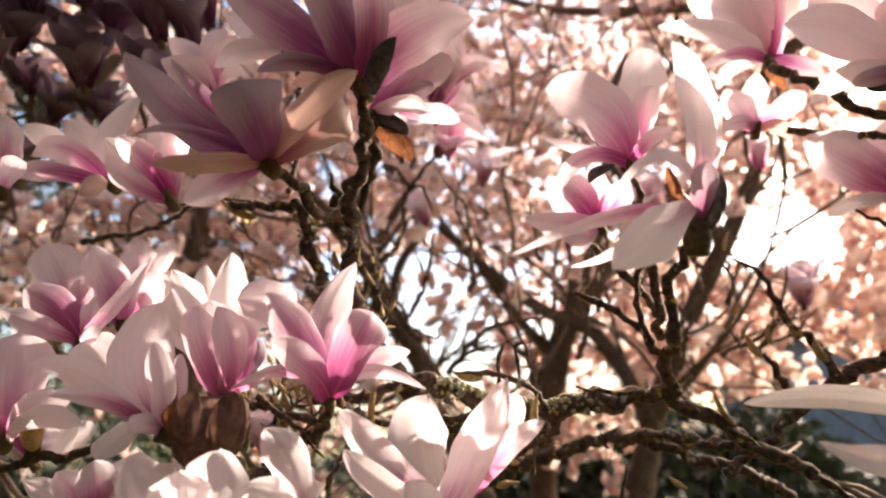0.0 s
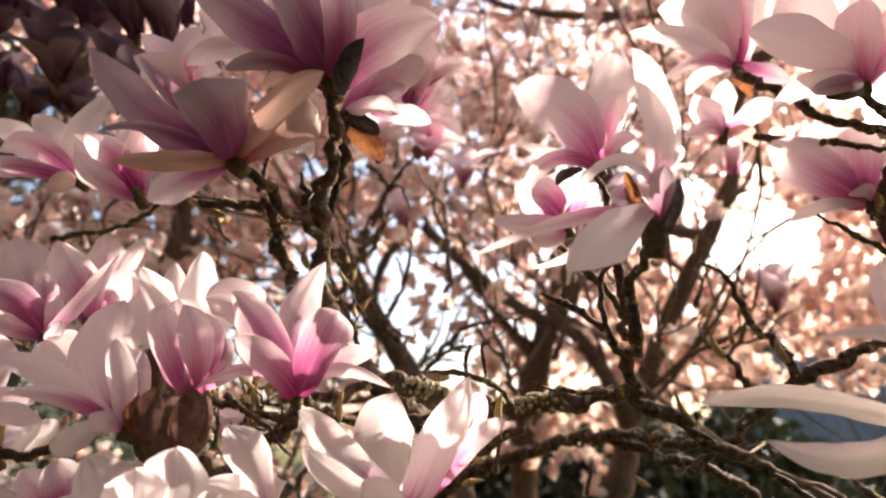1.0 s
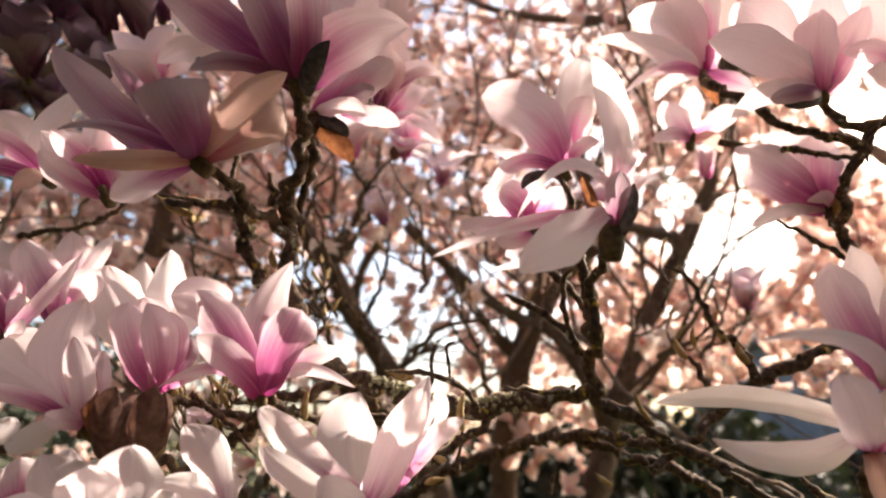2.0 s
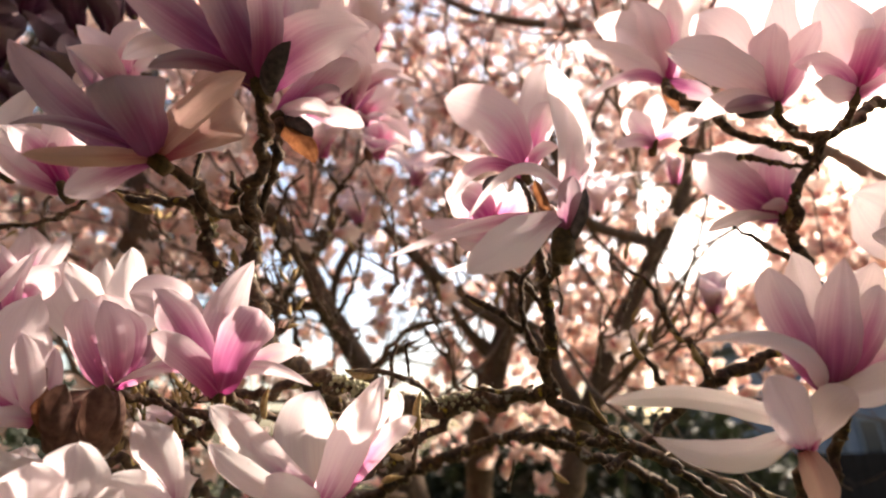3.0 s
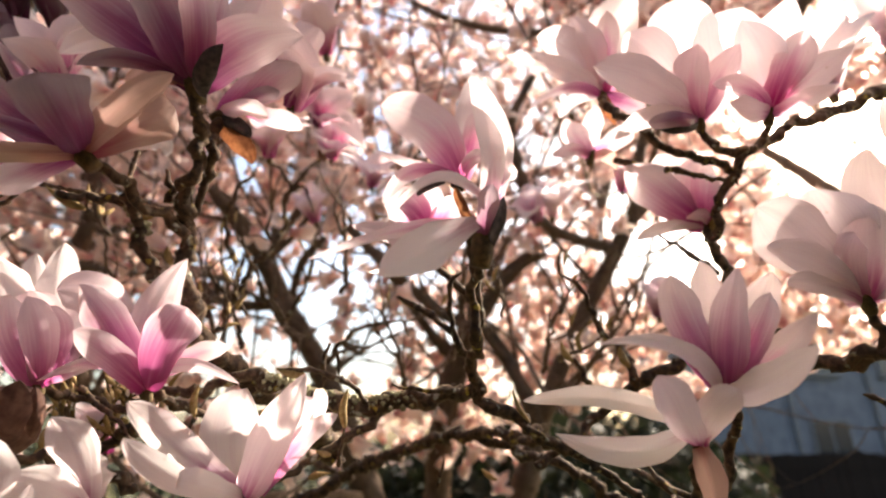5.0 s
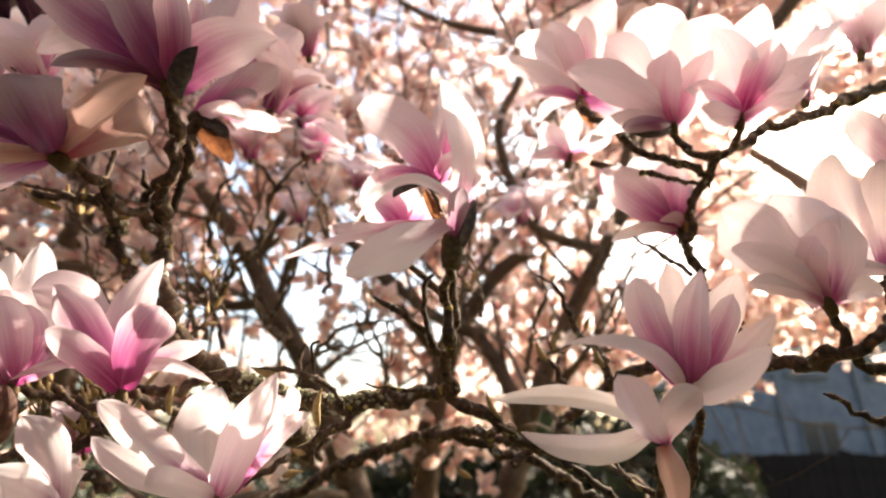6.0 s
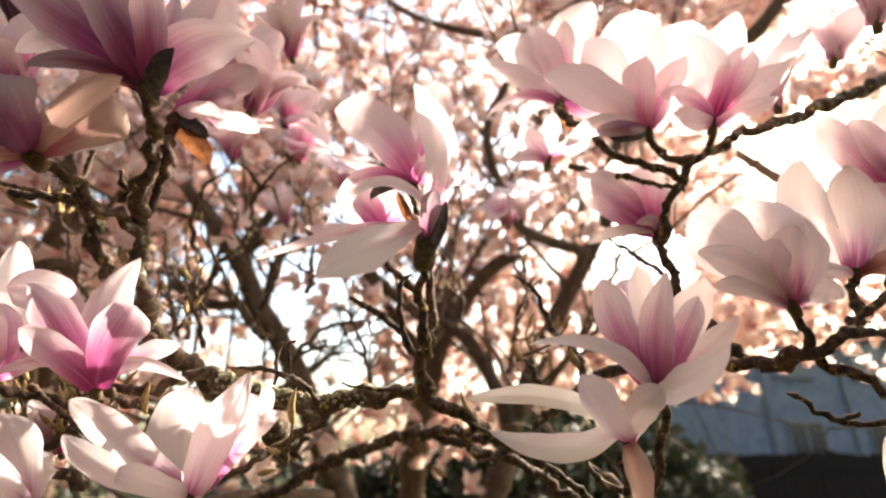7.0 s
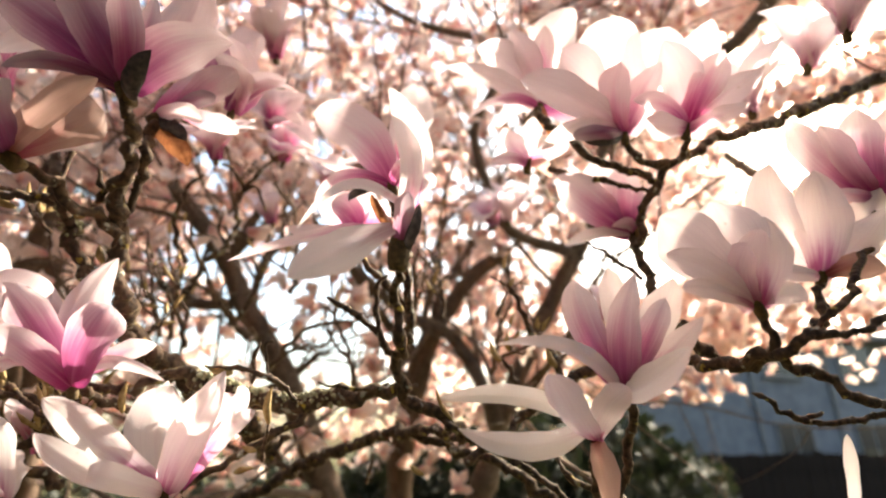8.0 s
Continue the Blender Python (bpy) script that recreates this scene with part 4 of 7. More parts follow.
bract(f, (0.0235, -0.0062, -0.0121), (0.0382, -0.0070, -0.0242), 0.0187, (0.1066, -0.8167, -0.5672), BRACT, -0.7, 'fuzzy dark bud scale', (-0.0045, 0.0014, -0.0037))
bract(f, (0.0246, -0.0039, -0.0181), (0.0404, -0.0013, -0.0392), 0.0242, (0.1029, -0.8347, -0.5410), RUST, -0.5, 'rust-brown bud scale', (-0.0033, 0.0050, -0.0131))
calyx(f, (0.8904, -0.0981, 0.4444), 0.0140)
f = thing('magnolia_flower', (-0.2544, 0.4243, 1.8116), 'pink magnolia flower with white-tipped petals, wide open', 'flower', 'magnolia flowers')
petal(f, PINK, (-0.0295, -0.0137, 0.0134), (-0.0501, -0.029, 0.031), 0.0248, (0.3322, -0.8946, -0.299), -0.6, 0.6, 0.09, 0.0, 7513)
petal(f, PINK, (-0.0254, -0.0123, 0.0321), (-0.0534, -0.0225, 0.0588), 0.0330, (0.2467, -0.9585, -0.1428), -0.6, 0.6, 0.09, 0.0, 7098)
petal(f, ROSE, (-0.0129, -0.0095, 0.0473), (-0.0183, -0.0206, 0.0894), 0.0280, (0.4383, -0.8914, -0.1152), 0.6, 0.6, 0.09, 0.0, 1916)
petal(f, ROSE, (-0.0006, -0.0072, 0.0413), (0.0061, -0.013, 0.0787), 0.0309, (0.5081, -0.8425, -0.1789), 0.6, 0.6, 0.09, 0.0, 2547)
petal(f, WHITE, (-0.0321, 0.0056, 0.0302), (-0.0813, -0.0013, 0.0704), 0.0397, (0.0164, -0.9999, 0.0008), 0.6, 0.6, 0.09, 0.0, 2949)
calyx(f, (-0.502, -0.22, 0.8364), 0.0140)
f = thing('magnolia_flower', (-0.3379, 0.4548, 1.844), 'pale white magnolia flower with a blush of pink', 'flower', 'magnolia flowers')
petal(f, ROSE, (-0.0425, -0.012, 0.0311), (-0.0832, -0.0109, 0.0284), 0.0286, (0.0261, -0.9561, -0.2918), -0.5, 0.6, 0.09, 0.0, 8757)
petal(f, ROSE, (-0.0478, -0.0186, 0.0038), (-0.0744, -0.0239, -0.0048), 0.0232, (0.3002, -0.8465, -0.4397), -0.6, 0.6, 0.09, 0.0, 735)
petal(f, WHITE, (-0.0727, -0.0013, 0.048), (-0.1023, -0.0087, 0.0673), 0.0267, (0.0388, -0.9968, -0.0703), 0.5, 0.6, 0.09, 0.0, 9607)
petal(f, WHITE, (-0.0372, -0.0002, 0.0452), (-0.0597, -0.0104, 0.0717), 0.0328, (0.2241, -0.9735, 0.0451), 0.5, 0.6, 0.09, 0.0, 2631)
petal(f, TAN, (-0.0034, -0.0148, -0.0061), (-0.0053, -0.025, -0.0243), 0.0207, (0.9384, -0.3212, 0.1273), -0.6, 0.6, 0.09, 0.0, 5426)
petal(f, WHITE, (-0.0135, -0.0002, 0.0452), (0.0124, -0.0061, 0.1052), 0.0285, (0.6236, -0.7727, -0.1185), 0.6, 0.6, 0.09, 0.0, 6176)
calyx(f, (-0.7712, -0.2101, 0.6009), 0.0140)
f = thing('magnolia_flower', (-0.405, 0.4134, 1.8177), 'pale white magnolia flower with a blush of pink', 'flower', 'magnolia flowers')
petal(f, ROSE, (0.0015, -0.0139, 0.0364), (0.0036, -0.0246, 0.0641), 0.0292, (0.6594, -0.6889, -0.3011), -0.6, 0.6, 0.09, 0.0, 6481)
petal(f, WHITE, (-0.0255, -0.0033, 0.0309), (-0.049, -0.0079, 0.0653), 0.0331, (0.3701, -0.9138, 0.1673), 0.5, 0.6, 0.09, 0.0, 7389)
petal(f, ROSE, (0.0215, -0.0205, 0.0089), (0.0448, -0.0363, 0.0054), 0.0207, (-0.0723, -0.2325, -0.9699), -0.6, 0.6, 0.09, 0.0, 4656)
calyx(f, (-0.0034, -0.4544, 0.8908), 0.0140)
f = thing('magnolia_flower', (0.1748, 0.4109, 1.8431), 'rose and white magnolia flower with curling outer petals', 'flower', 'magnolia flowers')
petal(f, WHITE, (0.0126, -0.0073, 0.0708), (0.0256, -0.0276, 0.1198), 0.0489, (-0.2141, -0.7808, -0.5869), 0.6, 0.55, 0.05, 0.0, 524, claw=0.45, point=1.9)
petal(f, PINK, (-0.0312, -0.0321, 0.0351), (-0.0829, -0.0435, 0.0496), 0.0532, (-0.1466, -0.8069, -0.5722), -0.65, 0.6, 0.05, 0.0, 541, claw=0.4, point=2.6)
petal(f, PINK, (0.0062, -0.0337, 0.0018), (0.0199, -0.0464, 0.0033), 0.0167, (-0.2277, -0.8245, -0.5180), -0.9, 0.55, 0.05, 0.0, 558, claw=0.45, point=1.9)
petal(f, ROSE, (-0.0322, -0.0086, 0.0025), (-0.0730, -0.0181, 0.0096), 0.0147, (-0.1176, -0.8482, -0.5164), -0.6, 0.4, 0.05, 0.0, 575, claw=0.6, point=1.15, start=(-0.0131, -0.0011, 0.0062))
petal(f, ROSE, (-0.0460, -0.0144, -0.0066), (-0.0742, -0.0148, -0.0400), 0.0169, (-0.1189, -0.8592, -0.4976), -0.7, 0.5, 0.05, 0.0, 592, claw=0.65, point=2.4)
petal(f, PINK, (0.0171, -0.0152, 0.0485), (0.0258, -0.0211, 0.0754), 0.0262, (-0.2301, -0.7927, -0.5646), 0.5, 0.55, 0.05, 0.0, 609, claw=0.45, point=1.9)
bract(f, (-0.0213, -0.0051, -0.0091), (-0.0287, -0.0094, -0.0240), 0.0121, (-0.1386, -0.8657, -0.4810), BRACT, -0.8, 'fuzzy dark bud scale', (-0.0139, 0.0018, -0.0011))
calyx(f, (-0.525, -0.1887, 0.8299), 0.0140)
f = thing('magnolia_flower', (0.1478, 0.4432, 1.7947), 'pale pink magnolia flower behind a larger one', 'flower', 'magnolia flowers')
petal(f, ROSE, (-0.0227, -0.0075, 0.0250), (-0.0476, -0.0181, 0.0309), 0.0430, (-0.1059, -0.8921, -0.4392), -0.5, 0.55, 0.05, 0.0, 655, claw=0.45, point=1.9)
petal(f, ROSE, (0.0003, -0.0018, 0.0322), (0.0099, -0.0102, 0.0512), 0.0408, (-0.1476, -0.8840, -0.4436), 0.5, 0.6, 0.05, 0.0, 672, claw=0.4, point=2.6)
petal(f, PINK, (-0.0403, -0.0153, -0.0059), (-0.0776, -0.0231, -0.0040), 0.0250, (-0.0747, -0.9154, -0.3955), -0.6, 0.45, 0.05, 0.0, 689, claw=0.5, point=1.25)
petal(f, PINK, (0.0152, -0.0148, 0.0203), (0.0259, -0.0265, 0.0338), 0.0282, (-0.1810, -0.8832, -0.4327), -0.5, 0.55, 0.05, 0.0, 706, claw=0.45, point=1.9)
petal(f, PINK, (-0.0208, -0.0138, -0.0146), (-0.0412, -0.0277, -0.0153), 0.0216, (-0.1145, -0.9187, -0.3780), -0.6, 0.55, 0.05, 0.0, 723, claw=0.45, point=1.9)
petal(f, PINK, (-0.0137, -0.0022, -0.0186), (-0.0256, -0.0074, -0.0299), 0.0166, (-0.1263, -0.9234, -0.3624), -0.6, 0.55, 0.05, 0.0, 740, claw=0.45, point=1.9)
calyx(f, (-0.6697, -0.4011, 0.625), 0.0140)
f = thing('magnolia_flower', (0.1794, 0.3264, 1.7407), 'white magnolia flower past its best, petals drooping and twisted', 'flower', 'magnolia flowers')
petal(f, CREAM, (0.0019, -0.0155, 0.0532), (-0.0206, -0.0383, 0.0898), 0.0242, (-0.2739, -0.7818, -0.5602), 0.5, 0.5, 0.08, 0.0, 786, claw=0.65, point=2.4, start=(0.0017, -0.0119, 0.0302))
petal(f, WHITE, (0.0049, -0.0063, 0.0427), (-0.0061, -0.0234, 0.0892), 0.0182, (-0.2877, -0.7987, -0.5285), -0.6, 0.5, 0.05, 0.0, 803, claw=0.65, point=2.4, start=(0.0081, -0.0036, 0.0348))
petal(f, DEEP_SHADE, (-0.0009, -0.0184, 0.0197), (0.0024, -0.0268, 0.0405), 0.0227, (-0.2804, -0.8574, -0.4315), -0.9, 0.55, 0.05, 0.0, 820, claw=0.45, point=1.9)
petal(f, CREAM, (-0.0421, -0.0258, -0.0337), (-0.0723, -0.0351, -0.0576), 0.0320, (-0.5002, -0.7117, -0.4933), 0.25, 0.52, 0.02, 0.0, 837, claw=0.32, point=1.5, start=(-0.0081, -0.0144, 0.0115))
petal(f, ROSE, (-0.0477, -0.0004, -0.0145), (-0.1091, 0.0030, -0.0354), 0.0124, (-0.0973, -0.9159, -0.3895), 0.6, 0.4, 0.03, 0.0, 854, claw=0.6, point=1.15, start=(-0.0242, -0.0034, 0.0148))
petal(f, CREAM, (-0.0411, -0.0273, -0.0023), (-0.0762, -0.0289, -0.0447), 0.0101, (-0.1767, -0.8507, -0.4950), -0.7, 0.4, 0.05, 0.0, 871, claw=0.6, point=1.15, start=(-0.0036, -0.0133, 0.0350))
petal(f, CREAM, (-0.0258, 0.0022, -0.0130), (-0.0479, 0.0016, -0.0195), 0.0076, (-0.1108, -0.9364, -0.3331), -0.4, 0.4, 0.05, 0.0, 888, claw=0.6, point=1.15, start=(-0.0405, 0.0064, -0.0062))
petal(f, WHITE, (0.0054, 0.0031, -0.0093), (0.0102, 0.0052, -0.0160), 0.0118, (-0.3088, -0.8107, -0.4974), 0.4, 0.55, 0.05, 0.0, 905, claw=0.45, point=1.9, start=(0.0164, -0.0086, 0.0732))
bract(f, (0.0063, -0.0181, 0.0172), (0.0096, -0.0211, 0.0379), 0.0151, (-0.3062, -0.8593, -0.4096), BRACT, -0.9, 'fuzzy dark bud scale', (0.0032, 0.0017, -0.0052))
bract(f, (-0.0117, -0.0146, 0.0127), (-0.0191, -0.0228, 0.0220), 0.0101, (-0.2335, -0.8631, -0.4477), RUST, -0.9, 'rust-brown bud scale', (-0.0078, -0.0039, 0.0120))
calyx(f, (0.12, -0.15, 0.97), 0.0240)
stamens(f, (-0.0114, -0.0036, 0.0174), (-0.0207, -0.0065, 0.0316), 0.005)
f = thing('magnolia_flower', (0.3674, 0.4573, 2.0070), 'rose and white magnolia flower under bright sky', 'flower', 'magnolia flowers')
petal(f, WHITE, (0.0198, -0.0096, 0.0749), (0.0471, -0.0323, 0.1539), 0.0752, (-0.4238, -0.6281, -0.6526), 0.6, 0.55, 0.05, 0.0, 1179, claw=0.45, point=1.9)
petal(f, WHITE, (-0.0421, -0.0218, 0.0391), (-0.0892, -0.0246, 0.0581), 0.0478, (-0.3684, -0.6611, -0.6536), -0.6, 0.55, 0.05, 0.0, 1196, claw=0.45, point=1.9)
petal(f, WHITE, (-0.0277, -0.0331, 0.0368), (-0.0515, -0.0459, 0.0756), 0.0444, (-0.3912, -0.6480, -0.6536), -0.7, 0.55, 0.05, 0.0, 1213, claw=0.45, point=1.9)
petal(f, PINK, (-0.0064, -0.0358, 0.0381), (-0.0085, -0.0551, 0.0883), 0.0350, (-0.4175, -0.6369, -0.6481), -0.7, 0.55, 0.05, 0.0, 1230, claw=0.45, point=1.9)
petal(f, WHITE, (-0.0656, -0.0205, 0.0141), (-0.1305, -0.0273, 0.0203), 0.0307, (-0.3463, -0.6865, -0.6393), -0.6, 0.45, 0.05, 0.0, 1247, claw=0.5, point=1.25)
petal(f, ROSE, (-0.0544, -0.0114, -0.0122), (-0.0978, -0.0080, -0.0375), 0.0167, (-0.3663, -0.7066, -0.6054), -0.7, 0.4, 0.05, 0.0, 1264, claw=0.6, point=1.15)
petal(f, DEEP_SHADE, (0.0282, -0.0078, -0.0148), (0.0546, -0.0057, -0.0268), 0.0232, (-0.4664, -0.6758, -0.5708), -0.6, 0.55, 0.05, 0.0, 1281, claw=0.45, point=1.9)
petal(f, WHITE, (-0.0321, 0.0065, -0.0085), (-0.0520, 0.0161, -0.0281), 0.0181, (-0.3865, -0.7088, -0.5901), -0.5, 0.55, 0.05, 0.0, 1298, claw=0.45, point=1.9)
bract(f, (-0.0000, -0.0020, -0.0226), (0.0145, 0.0048, -0.0436), 0.0164, (-0.4337, -0.6962, -0.5720), RUST, -0.6, 'rust-brown bud scale', (-0.0001, -0.0005, 0.0013))
calyx(f, (-0.5846, -0.2727, 0.7641), 0.0140)
f = thing('magnolia_flower', (0.4364, 0.3857, 1.9243), 'large white magnolia flower flushed rose at the foot', 'flower', 'magnolia flowers')
petal(f, WHITE, (-0.0138, -0.0096, 0.0836), (-0.0101, -0.0272, 0.1555), 0.0933, (-0.5232, -0.5905, -0.6145), 0.6, 0.55, 0.05, 0.0, 1310, claw=0.45, point=1.9)
petal(f, WHITE, (-0.0497, -0.0084, 0.0619), (-0.0811, -0.0173, 0.0928), 0.0545, (-0.4923, -0.6208, -0.6101), 0.6, 0.55, 0.05, 0.0, 1327, claw=0.45, point=1.9)
petal(f, WHITE, (0.0402, -0.0151, 0.0838), (0.0651, -0.0325, 0.1499), 0.0684, (-0.5803, -0.5601, -0.5912), 0.6, 0.55, 0.05, 0.0, 1344, claw=0.45, point=1.9)
petal(f, WHITE, (-0.0733, -0.0297, 0.0120), (-0.1382, -0.0467, 0.0167), 0.0439, (-0.4982, -0.6426, -0.5822), -0.65, 0.55, 0.05, 0.0, 1361, claw=0.45, point=1.9)
petal(f, PINK, (-0.0289, -0.0362, 0.0174), (-0.0239, -0.0520, 0.0566), 0.0392, (-0.5527, -0.6083, -0.5696), -0.75, 0.6, 0.05, 0.0, 1378, claw=0.4, point=2.6)
petal(f, ROSE, (0.0027, -0.0324, 0.0271), (0.0295, -0.0506, 0.0671), 0.0354, (-0.5802, -0.5897, -0.5618), -0.7, 0.55, 0.05, 0.0, 1395, claw=0.45, point=1.9)
petal(f, WHITE, (-0.0525, -0.0123, -0.0104), (-0.1035, -0.0175, -0.0395), 0.0247, (-0.5250, -0.6617, -0.5353), -0.7, 0.5, 0.05, 0.0, 1412, claw=0.65, point=2.4)
petal(f, DEEP_SHADE, (-0.0489, -0.0240, -0.0229), (-0.0766, -0.0242, -0.0291), 0.0188, (-0.5424, -0.6557, -0.5253), -0.7, 0.55, 0.05, 0.0, 1429, claw=0.45, point=1.9)
bract(f, (-0.0307, -0.0127, -0.0150), (-0.0583, -0.0169, -0.0249), 0.0149, (-0.5542, -0.6541, -0.5149), BRACT, -0.8, 'fuzzy dark bud scale', (0.0001, 0.0013, -0.0033))
calyx(f, (-0.3742, -0.3968, 0.8381), 0.0140)
f = thing('magnolia_flower', (0.4939, 0.3545, 1.9151), 'pale magnolia flower glowing against the sun', 'flower', 'magnolia flowers')
petal(f, PINK, (0.0108, -0.0195, 0.0379), (0.0384, -0.04, 0.091), 0.0418, (-0.5322, -0.8345, -0.1425), -0.7, 0.6, 0.09, 0.0, 8686)
petal(f, ROSE, (0.0313, -0.0227, 0.0267), (0.0772, -0.0424, 0.0637), 0.0319, (-0.3178, -0.9204, -0.2277), -0.6, 0.6, 0.09, 0.0, 2889)
petal(f, ROSE, (0.017, -0.0194, 0.0004), (0.0552, -0.0388, 0.0168), 0.0209, (-0.4227, -0.7915, -0.4414), -0.6, 0.6, 0.09, 0.0, 7600)
petal(f, WHITE, (-0.0325, -0.0116, -0.005), (-0.0662, -0.0214, -0.0142), 0.0322, (0.3558, -0.6589, -0.6628), -0.6, 0.6, 0.09, 0.0, 1229)
petal(f, WHITE, (-0.0039, -0.0034, 0.054), (-0.0239, -0.0205, 0.1036), 0.0547, (-0.7063, -0.6454, -0.2907), 0.6, 0.6, 0.09, 0.0, 5045)
petal(f, ROSE, (-0.0327, -0.0111, 0.0159), (-0.0666, -0.0158, 0.0156), 0.0234, (-0.0605, -0.5627, -0.8245), -0.6, 0.6, 0.09, 0.0, 6853)
petal(f, WHITE, (0.0197, -0.0041, 0.071), (0.041, -0.0269, 0.1451), 0.0557, (-0.5798, -0.8147, 0.0128), 0.5, 0.6, 0.09, 0.0, 4160)
calyx(f, (0.1168, -0.4357, 0.8925), 0.0140)
f = thing('magnolia_flower', (0.3576, 0.4889, 1.9336), 'pink magnolia flower with white-tipped petals, wide open', 'flower', 'magnolia flowers')
petal(f, ROSE, (-0.0228, -0.0141, 0.0143), (-0.0394, -0.0232, 0.0381), 0.0359, (-0.3272, -0.6187, -0.7142), -0.6, 0.6, 0.09, 0.0, 7032)
petal(f, WHITE, (0.003, -0.0049, 0.0351), (0.0106, -0.0139, 0.0721), 0.0313, (-0.4992, -0.8615, -0.0933), 0.6, 0.6, 0.09, 0.0, 5140)
petal(f, ROSE, (0.0262, -0.0119, 0.0221), (0.0548, -0.0227, 0.0369), 0.0293, (-0.1952, -0.9378, -0.2872), -0.6, 0.6, 0.09, 0.0, 4281)
petal(f, ROSE, (-0.0275, -0.0158, -0.0034), (-0.057, -0.0199, -0.0151), 0.0170, (0.4007, -0.7634, -0.5066), -0.5, 0.6, 0.09, 0.0, 8926)
petal(f, TAN, (0.0133, -0.0153, -0.0046), (0.0234, -0.0159, -0.0255), 0.0183, (-0.74, -0.5986, -0.3067), -0.6, 0.6, 0.09, 0.0, 947)
calyx(f, (-0.0524, -0.6671, 0.7431), 0.0140)
f = thing('magnolia_flower', (0.4807, 0.4649, 1.8355), 'cup-shaped rose magnolia flower on a thin twig', 'flower', 'magnolia flowers')
petal(f, ROSE, (-0.058, -0.011, 0.023), (-0.1022, -0.0209, 0.0613), 0.0567, (-0.2354, -0.7304, -0.6412), -0.7, 0.6, 0.09, 0.0, 5212)
petal(f, WHITE, (-0.03, -0.0046, 0.0427), (-0.0556, -0.0135, 0.0861), 0.0634, (-0.5293, -0.7168, -0.454), 0.6, 0.6, 0.09, 0.0, 6701)
petal(f, PINK, (-0.024, -0.0244, 0.034), (-0.0163, -0.0397, 0.071), 0.0591, (-0.5548, -0.6655, -0.4993), -0.8, 0.6, 0.09, 0.0, 9048)
petal(f, ROSE, (0.0128, -0.0139, 0.0317), (0.0266, -0.0298, 0.0684), 0.0177, (-0.5271, -0.8348, -0.1588), -0.6, 0.6, 0.09, 0.0, 5661)
petal(f, WHITE, (-0.0478, -0.0016, -0.0041), (-0.0911, 0.0019, -0.0223), 0.0174, (0.0484, -0.9589, -0.2796), -0.6, 0.6, 0.09, 0.0, 9534)
petal(f, ROSE, (-0.0165, -0.0165, 0.0028), (-0.038, -0.0204, -0.003), 0.0159, (0.3975, -0.6438, -0.6538), -0.6, 0.6, 0.09, 0.0, 8797)
bract(f, (0.0037, -0.0059, -0.0081), (0.0003, -0.0126, 0.0099), 0.0189, (-0.645, -0.4834, -0.5918), BUD, -0.8, 'green-brown bud scale')
calyx(f, (-0.6917, -0.3062, 0.6541), 0.0140)
f = thing('magnolia_flower', (0.3685, 0.3336, 1.6325), 'upright rose and white magnolia flower, backlit', 'flower', 'magnolia flowers')
petal(f, WHITE, (0.0001, -0.0001, 0.0693), (-0.0059, -0.0060, 0.0999), 0.0249, (-0.6265, -0.7462, -0.2252), 0.5, 0.55, 0.05, 0.0, 917, claw=0.45, point=1.9)
petal(f, WHITE, (0.0472, 0.0049, 0.0583), (0.0545, -0.0104, 0.0960), 0.0350, (-0.6796, -0.7088, -0.1892), 0.5, 0.55, 0.05, 0.0, 934, claw=0.45, point=1.9)
petal(f, VIVID, (-0.0400, -0.0235, 0.0429), (-0.0510, -0.0319, 0.0809), 0.0349, (-0.6030, -0.7752, -0.1885), -0.75, 0.55, 0.05, 0.0, 951, claw=0.45, point=1.9)
petal(f, VIVID, (-0.0199, -0.0355, 0.0407), (-0.0058, -0.0485, 0.0846), 0.0348, (-0.6454, -0.7418, -0.1822), -0.75, 0.45, 0.05, 0.0, 968, claw=0.5, point=1.25)
petal(f, VIVID, (0.0049, -0.0308, 0.0364), (0.0246, -0.0410, 0.0713), 0.0256, (-0.6733, -0.7208, -0.1648), -0.7, 0.55, 0.05, 0.0, 985, claw=0.45, point=1.9)
petal(f, PINK, (0.0169, -0.0310, 0.0200), (0.0415, -0.0557, 0.0494), 0.0240, (-0.6913, -0.7113, -0.1268), -0.6, 0.55, 0.05, 0.0, 1002, claw=0.45, point=1.9)
petal(f, WHITE, (-0.0092, -0.0513, -0.0043), (-0.0011, -0.0932, 0.0182), 0.0246, (-0.6868, -0.7225, -0.0794), -0.5, 0.55, 0.05, 0.0, 1019, claw=0.45, point=1.9)
petal(f, CREAM, (-0.0484, -0.0371, 0.0245), (-0.1128, -0.0518, 0.0233), 0.0155, (-0.6013, -0.7838, -0.1552), -0.7, 0.45, 0.05, 0.0, 1036, claw=0.5, point=1.25, start=(-0.0054, 0.0002, 0.0008))
calyx(f, (0.3105, -0.1777, 0.9338), 0.0140)
f = thing('magnolia_flower', (0.3428, 0.3409, 1.5926), 'spent white magnolia flower with drooping limp petals', 'flower', 'magnolia flowers')
petal(f, CREAM, (-0.0382, 0.0288, 0.0187), (-0.1009, 0.0577, 0.0159), 0.0206, (-0.4145, -0.8538, 0.3150), 0.45, 0.5, 0.1, 0.0, 1048, claw=0.65, point=2.4, start=(-0.0169, -0.0056, 0.0187))
petal(f, CREAM, (-0.0479, -0.0035, -0.0065), (-0.1035, -0.0115, 0.0004), 0.0240, (-0.5102, -0.8600, 0.0029), 0.45, 0.45, 0.05, 0.0, 1065, claw=0.5, point=1.25, start=(-0.0124, -0.0017, 0.0075))
